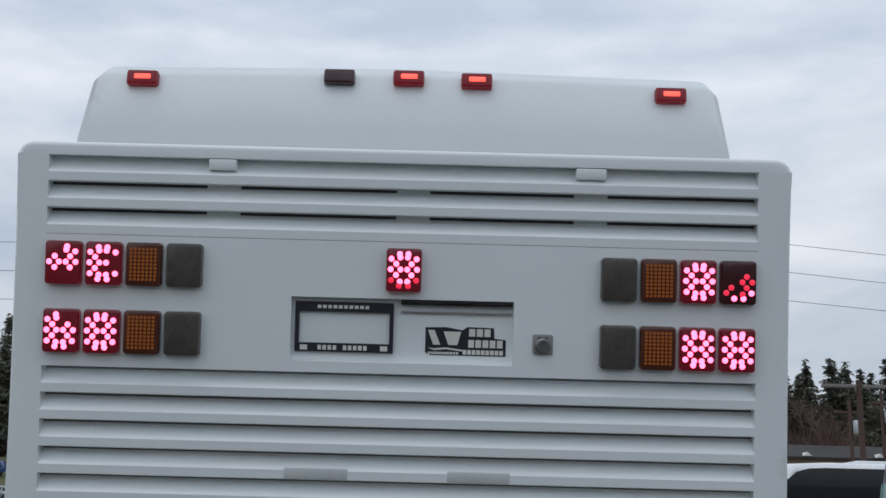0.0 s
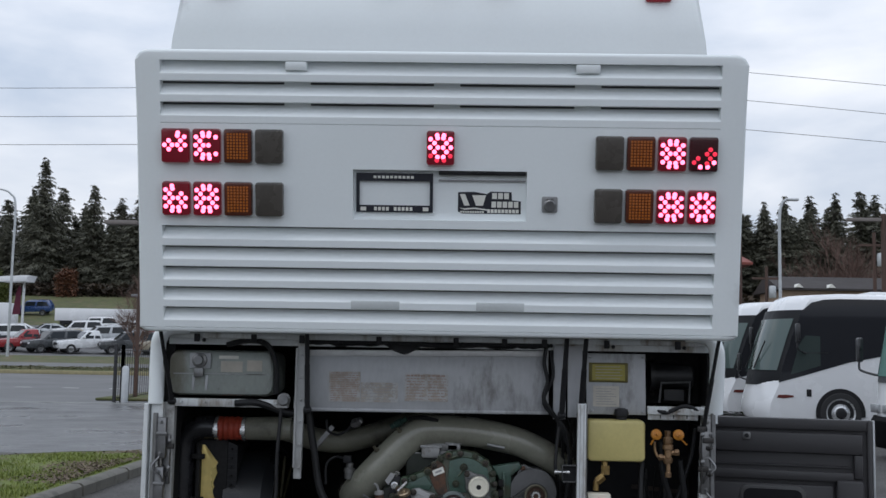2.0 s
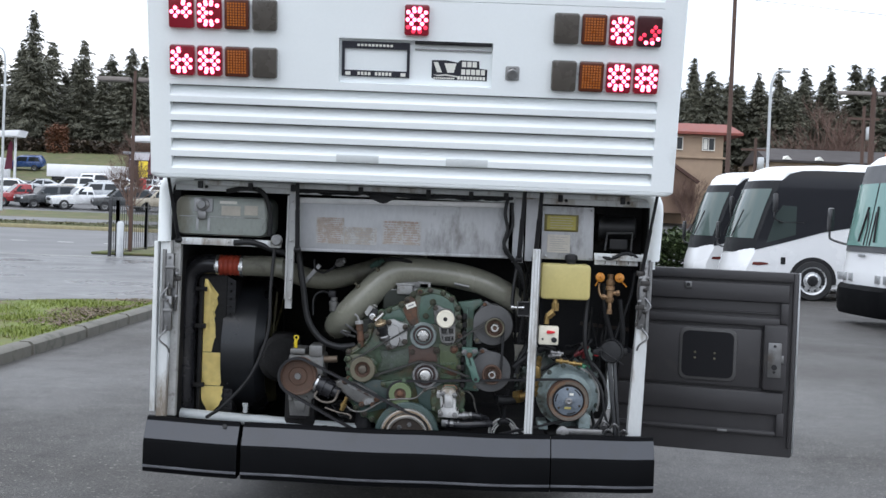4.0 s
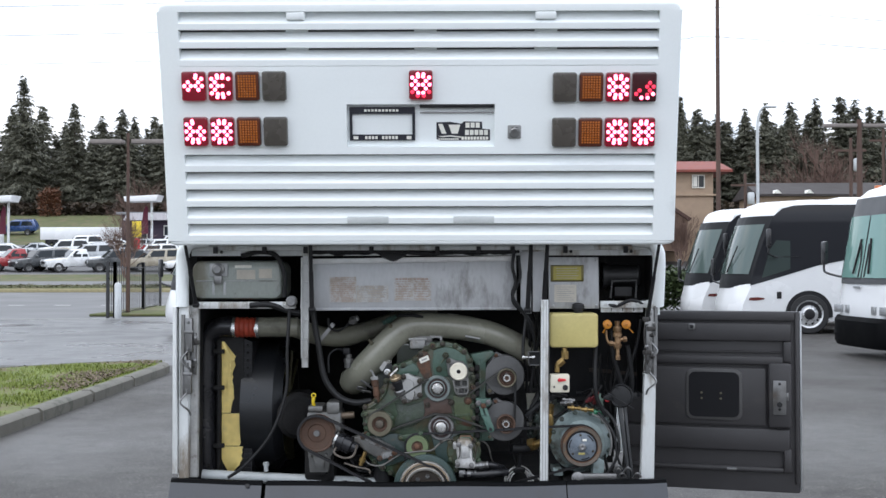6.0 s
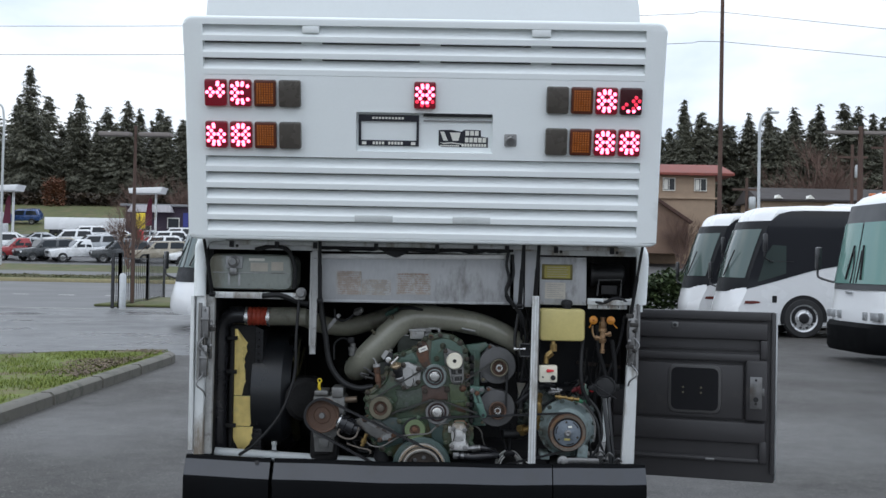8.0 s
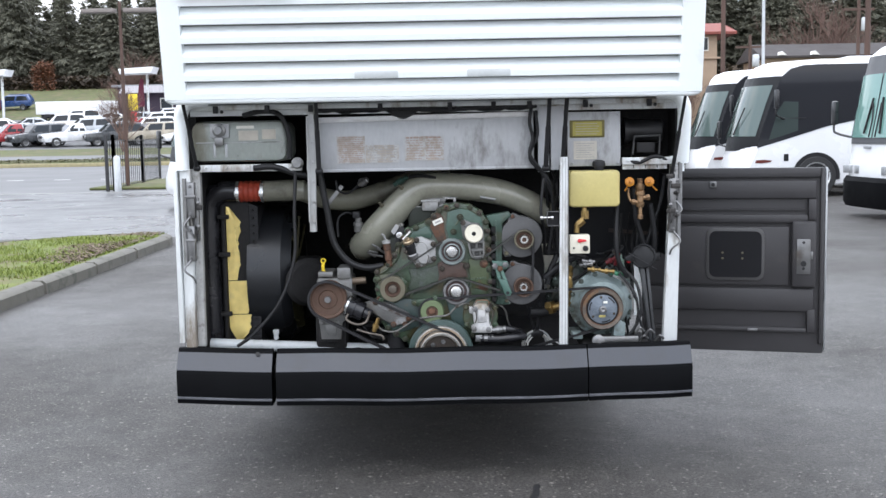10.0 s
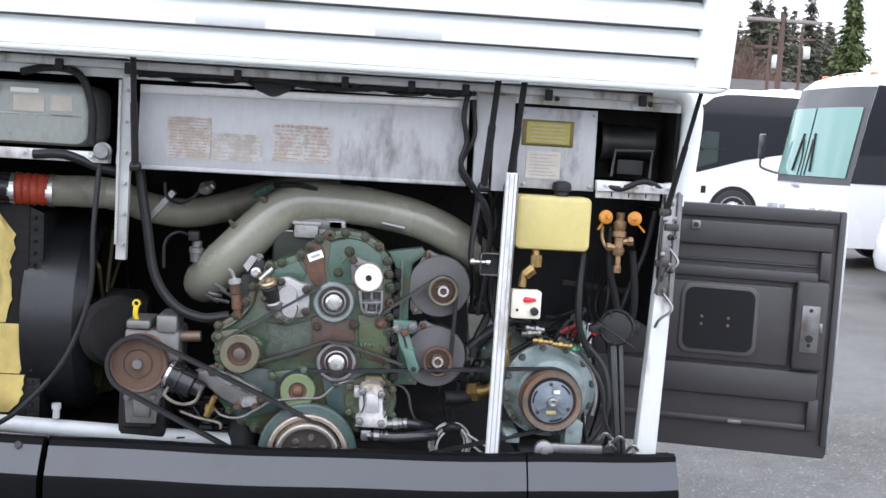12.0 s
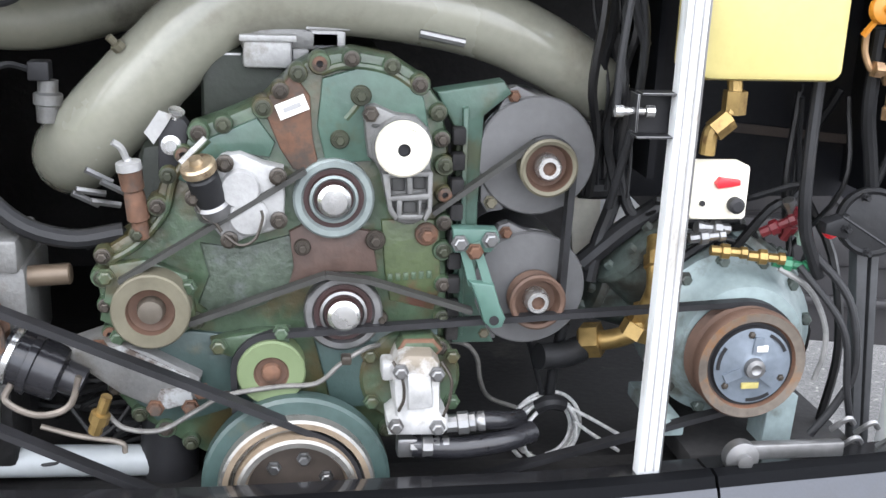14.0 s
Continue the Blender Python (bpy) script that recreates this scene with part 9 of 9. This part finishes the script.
# ---- house, retaining wall, hedge ----
house = thing("house", "tan two-storey house with a red-brown roof", "house")
TAN = mat("tan_stucco", (0.38, 0.28, 0.2), 0.85, var=0.12, scale=1.5, bump=0.2, fine=20)
ROOFRED = mat("red_brown_shingles", (0.22, 0.06, 0.045), 0.8, var=0.25, scale=2, bump=0.4, fine=10)
hz = land(90)
bm = B()
bx(bm, 12.5, 22.9, 90, 99, hz - 0.5, 9.95)
part("wall", bm, TAN, house)
bm = B()
ridge = [bm.verts.new(p) for p in ((11.6, 89.2, 9.9), (24.4, 89.2, 9.9), (24.4, 100.2, 9.9), (11.6, 100.2, 9.9), (11.6, 94.5, 11.3), (24.4, 94.5, 11.3), (11.6, 89.2, 10.1), (24.4, 89.2, 10.1))]
for q in ((6, 7, 5, 4), (2, 3, 4, 5), (0, 1, 7, 6), (0, 6, 4, 3), (1, 2, 5, 7), (3, 2, 1, 0)):
    bm.faces.new([ridge[k] for k in q])
bmesh.ops.recalc_face_normals(bm, faces=bm.faces)
part("roof", bm, ROOFRED, house)
for x in (13.4, 16.1, 18.85, 21.6):
    z = 8.62
    bm = B()
    bx(bm, x - 0.48, x + 0.48, 89.92, 90.0, z, z + 1.0)
    w = part("window", bm, CARGLASS, house)
    bm = B()
    for a, b, c, d in ((-0.55, -0.48, -0.08, 1.08), (0.48, 0.55, -0.08, 1.08), (-0.03, 0.03, 0, 1.0), (-0.48, 0.48, 1.0, 1.08), (-0.48, 0.48, -0.08, 0)):
        bx(bm, x + a, x + b, 89.87, 89.98, z + c, z + d)
    part("frame", bm, PAPERW, w)
    bm = B()
    bx(bm, x - 0.44, x - 0.1, 89.9, 89.918, z + 0.05, z + 0.95)
    part("curtain", bm, PAPERW, w, "pale curtain behind the glass")
part("storey_band", bx(B(), 12.4, 23.4, 89.8, 90.0, 7.85, 8.02, 0, 0.02), TAN, house)
part("front_gable", prism(B(), [(9.5, 3.0), (9.5, 6.2), (14.3, 9.2), (19.8, 5.6), (19.8, 3.0)], 86.0, 90.0), mat("brown_stucco", (0.2, 0.13, 0.095), 0.85, var=0.15, scale=1.5), house, "brown stucco front gable")
part("porch_roof", prism(B(), [(14.3, 9.25), (14.3, 9.5), (20.1, 5.7), (19.9, 5.5)], 85.6, 90.0), mat("dark_brown_shingles", (0.07, 0.035, 0.028), 0.8, var=0.25, scale=2), house, "dark brown sloping porch roof")
part("porch_roof", prism(B(), [(14.3, 9.25), (14.3, 9.5), (9.0, 6.1), (9.2, 5.9)], 85.6, 90.0), MATS["dark_brown_shingles"], house)
shed = thing("low_building", "long low building with a grey roof behind the coaches", "building")
SLATE = mat("weathered_grey_roof", (0.042, 0.035, 0.034), 0.8, var=0.2, scale=1.2, bump=0.2)
part("wall", bx(B(), 24.4, 37.0, 80.5, 87.0, land(84) - 0.5, 7.3), TAN, shed)
bm = B()
rv = [bm.verts.new(p) for p in ((23.9, 79.9, 7.2), (37.5, 79.9, 7.2), (37.5, 87.6, 7.2), (23.9, 87.6, 7.2), (23.9, 83.7, 8.5), (37.5, 83.7, 8.5), (23.9, 79.9, 7.35), (37.5, 79.9, 7.35))]
for q in ((6, 7, 5, 4), (2, 3, 4, 5), (0, 1, 7, 6), (0, 6, 4, 3), (1, 2, 5, 7), (3, 2, 1, 0)):
    bm.faces.new([rv[k] for k in q])
bmesh.ops.recalc_face_normals(bm, faces=bm.faces)
part("roof", bm, SLATE, shed)
for x in (25.5, 28.0, 33.5):
    part("dormer", prism(B(), [(x - 0.32, 7.4), (x, 7.7), (x + 0.32, 7.4)], 79.8, 82.0), PAPERW, shed, "small white gable on the roof edge")


def clumps(name, label, category, x0, x1, y0, y1, z0, z1, n, m, size, seed, kind=""):
    """A hedge or thicket of many small leaves with an uneven outline."""
    r = random.Random(seed)
    vs, fs = [], []
    for _ in range(n):
        x, y = r.uniform(x0, x1), r.uniform(y0, y1)
        lump = 0.75 + 0.25 * noise.noise((x * 0.8, y * 0.8, seed))
        z = z0 + (z1 - z0) * lump * r.random() ** 0.6
        a, t, s = r.uniform(0, 6.28), r.uniform(-0.8, 0.8), size * r.uniform(0.6, 1.4)
        u = Vector((math.cos(a), math.sin(a), t)) * s
        v = Vector((-math.sin(a), math.cos(a), r.uniform(-0.5, 1.0))) * s * 0.5
        b, p = len(vs), Vector((x, y, z))
        vs += [p - u, p + v, p + u, p - v]
        fs.append((b, b + 1, b + 2, b + 3))
    me = bpy.data.meshes.new(name)
    me.from_pydata(vs, [], fs)
    me.materials.append(m)
    return tagged(new(name, me), label, category, kind=kind)


clumps("hedge", "dense dark green clipped hedge", "hedge", 6.0, 11.0, 31.0, 33.0, 0.0, 2.1, 9000, foliage("hedge_foliage", (0.018, 0.035, 0.01), (0.06, 0.09, 0.025)), 0.09, 8)
clumps("evergreen_bush", "tall yellow-green evergreen bush beyond the car lot", "bush", -56.5, -51.6, 115.0, 118.5, 4.0, 11.6, 5200, foliage("yellow_green_leaves", (0.07, 0.09, 0.02), (0.17, 0.19, 0.05)), 0.22, 14)
clumps("rusty_shrub", "small rust-coloured shrub on the grassy rise", "shrub", -55.8, -53.0, 141.0, 143.0, 8.2, 13.6, 1700, foliage("rusty_leaves", (0.1, 0.04, 0.02), (0.2, 0.085, 0.045)), 0.16, 15)
clumps("shrub_strip", "low scrubby planting along the street", "shrubs", -55, -8, 61.2, 63.6, 0.35, 0.75, 14000, foliage("scrub", (0.05, 0.055, 0.02), (0.1, 0.09, 0.04)), 0.06, 9, "stuff")
clumps("brush", "brown leafless undergrowth below the trees", "undergrowth", -110, 110, 143, 149, 8.5, 11.2, 24000, foliage("brown_brush", (0.03, 0.024, 0.018), (0.08, 0.055, 0.035)), 0.35, 11, "stuff")


# ---- trees ----
def conifer_mesh(seed, h, spread, m, gap=0.0, dense=1.0):
    r = random.Random(seed)
    vs, fs = [], []
    z = h * 0.05
    while z < h * 0.995:
        f = z / h
        whorl = r.uniform(0.62, 1.12)
        reach = spread * (1 - f) ** 0.78 * whorl * (0.85 + 0.3 * noise.noise((seed, f * 9.0, 2.0))) + 0.1
        if f < 0.18:
            reach *= 0.7 + 1.6 * f
        start = r.uniform(0, 6.28)
        n = int((r.randint(6, 8) + int(reach * 2.6)) * dense)
        for k in range(n):
            if r.random() < gap:
                continue
            a = start + 6.28 * k / n + r.gauss(0, 0.22)
            d = reach * (0.75 + 0.5 * noise.noise((math.cos(a) * 1.3, math.sin(a) * 1.3, z * 0.35 + seed))) * r.uniform(0.45, 1.25)
            zb = z + r.uniform(-0.9, 0.9)
            steps = max(2, int(d / 0.42))
            dx, dy = math.cos(a), math.sin(a)
            lift = 0.25 * f - 0.08
            for s in range(steps):
                t = (s + 0.6) / steps
                wide = 0.42 * d * (1 - t) + 0.12
                for _ in range(7):
                    o = r.uniform(-1, 1) * wide * 0.7
                    px, py = dx * d * t - dy * o + r.gauss(0, 0.08), dy * d * t + dx * o + r.gauss(0, 0.08)
                    pz = zb + lift * d * t - 0.2 * d * t * t + r.gauss(0, 0.07) - abs(o) * 0.2
                    L, w = r.uniform(0.18, 0.5), r.uniform(0.04, 0.095)
                    b = a + r.gauss(0, 0.6)
                    e = Vector((math.cos(b), math.sin(b), -0.5 + r.gauss(0, 0.25))) * L
                    q3 = Vector((-math.sin(b), math.cos(b), r.gauss(0, 0.7))) * w
                    p = Vector((px, py, pz))
                    q = len(vs)
                    vs += [p - q3, p + q3, p + e + q3 * 0.3, p + e - q3 * 0.3]
                    fs.append((q, q + 1, q + 2, q + 3))
        z += (h * 0.012 + 0.22) * (1.15 - 0.55 * f)
    me = bpy.data.meshes.new("crown")
    me.from_pydata(vs, [], fs)
    me.materials.append(m)
    return me


def conifer(seed, h, spread, m, label, at, gap=0.0, dense=1.0):
    t = thing("fir_tree", label, "tree", at, "fir trees")
    bm = B()
    tube(bm, [(0, 0, -0.5), (0.05, 0, h * 0.5), (0, 0.05, h * 0.98)], h * 0.014 + 0.06, 8, 4, taper=0.08)
    part("trunk", bm, BARK, t)
    crown = new("crown", conifer_mesh(seed, h, spread, m, gap, dense))
    crown.parent = t
    return t


KINDS = [conifer(20 + k, h, s, NEEDLE, "tall dark green fir tree", pose(x, y, land(y)), g) for k, (h, s, x, y, g) in enumerate((
    (19.0, 8.4, -61.1, 150, 0.08), (15.5, 6.2, -54.5, 152, 0.1), (15.6, 6.4, 32.9, 152, 0.14), (14.5, 6.8, 44.0, 148, 0.05)))]
rt = random.Random(7)
spots = []
for x, y, k, s in ((-67.5, 153, 1, 0.95), (-65, 160, 3, 1.0), (-57.5, 158, 3, 1.1), (-51, 150, 3, 1.0), (-50.5, 156, 2, 1.02), (-47, 150, 3, 1.05), (-44.5, 154, 2, 1.05), (-41.5, 150, 1, 1.05), (-38, 152, 3, 1.2), (-35, 155, 1, 1.1), (-31, 150, 3, 1.1), (-27, 154, 1, 1.05), (-23, 150, 3, 1.2), (-72, 152, 3, 1.1), (-77, 156, 0, 0.8)):
    spots.append((x, y, k, s * (0.92 if x == -47 else 0.7)))
for i in range(14):
    spots.append((-18 + 3.4 * i + rt.uniform(-1, 1), 165 + rt.uniform(-6, 8), rt.choice((1, 2, 3)), rt.uniform(0.75, 1.0)))
for i in range(18):
    spots.append((26 + 2.4 * i + rt.uniform(-1.2, 1.2), 150 + rt.uniform(-5, 8), rt.choice((1, 2, 2, 3)), rt.uniform(0.78, 0.98)))
for i in range(26):
    spots.append((22 + 2.0 * i + rt.uniform(-1, 1), 158 + rt.uniform(-3, 6), rt.choice((1, 3)), rt.uniform(0.7, 0.86)))
for i in range(34):
    spots.append((-88 + 2.1 * i + rt.uniform(-1, 1), 160 + rt.uniform(-4, 6), rt.choice((1, 3)), rt.uniform(0.64, 0.8)))
for i in range(38):
    spots.append((-92 + 4.2 * i + rt.uniform(-1.5, 1.5), 172 + rt.uniform(-4, 10), rt.choice((1, 3)), rt.uniform(0.85, 1.1)))
TOPS = ((20, 19.5), (29.5, 20.4), (31.2, 24.0), (32.5, 25.0), (35.7, 23.0), (39, 22.7), (42, 23.5), (46.5, 23.6), (49, 24.4), (52, 24.1), (58, 25.9), (70, 24.0), (90, 23.0))
HEIGHTS = (19.0, 15.5, 18.0, 14.5)
for x, y, k, s in spots:
    if x > 20:
        u = x * 150 / y
        a, b = next(((p, q) for p, q in zip(TOPS, TOPS[1:]) if p[0] <= u <= q[0]), (TOPS[-2], TOPS[-1]))
        top = 1.75 + (a[1] + (b[1] - a[1]) * (u - a[0]) / (b[0] - a[0]) - 1.75) * y / 150
        fill = (top - land(y)) / HEIGHTS[k]
        s = fill * rt.uniform(0.9, 1.04) if y < 157 else min(s, fill * rt.uniform(0.86, 0.98))
    copy_thing(KINDS[k], pose(x, y, land(y), 0, 0, rt.uniform(0, 360)) @ Matrix.Diagonal((1, 1, 1, 1))).scale = (s * rt.uniform(0.9, 1.1) * (1.4 if y > 156 else 1.2), s * rt.uniform(1.0, 1.25), s)
conifer(41, 13.6, 5.2, CEDAR, "broad bright green cedar tree", pose(37.0, 78, land(78) - 0.1), 0.0, 2.2)


def bare_tree(seed, h, at, label):
    r = random.Random(seed)
    t = thing("bare_tree", label, "tree", at, "bare trees")
    bm = B()
    def limb(p, d, length, rad, depth):
        q = p + d * length
        mid = p.lerp(q, 0.5) + Vector((r.gauss(0, 0.05), r.gauss(0, 0.05), 0)) * length
        tube(bm, [p, mid, q], rad, 5 if depth > 2 else 3, 2 if depth > 2 else 0, taper=0.6, caps=False)
        if depth == 0:
            return
        for _ in range(r.randint(3, 5)):
            s = (d + Vector((r.gauss(0, 0.36), r.gauss(0, 0.36), r.gauss(0.15, 0.15)))).normalized()
            limb(p.lerp(q, r.uniform(0.35, 1.0)), s, length * r.uniform(0.6, 0.85), max(0.016, rad * 0.55), depth - 1)
    for k in range(4):
        limb(Vector((0, 0, -0.2)), Vector((r.gauss(0, 0.25), r.gauss(0, 0.25), 1)).normalized(), h * 0.3, h * 0.009, 4)
    part("crown", bm, TWIG, t)
    return t


bt = bare_tree(3, 15.0, pose(31.7, 88, land(88)), "leafless tree with reddish twigs")
for x, y, s, a in ((29.4, 91, 0.78, 60), (34.2, 91, 0.8, 130), (-30.0, 116, 0.6, 80), (-35.0, 118, 0.65, 150)):
    copy_thing(bt, pose(x, y, land(y), 0, 0, a)).scale = (s, s, s)
copy_thing(bt, pose(-23.6, 73.5, land(73.5), 0, 0, 40)).scale = (0.5, 0.5, 0.45)
copy_thing(bt, pose(19.0, 85, land(85), 0, 0, 40)).scale = (0.5, 0.5, 0.42)
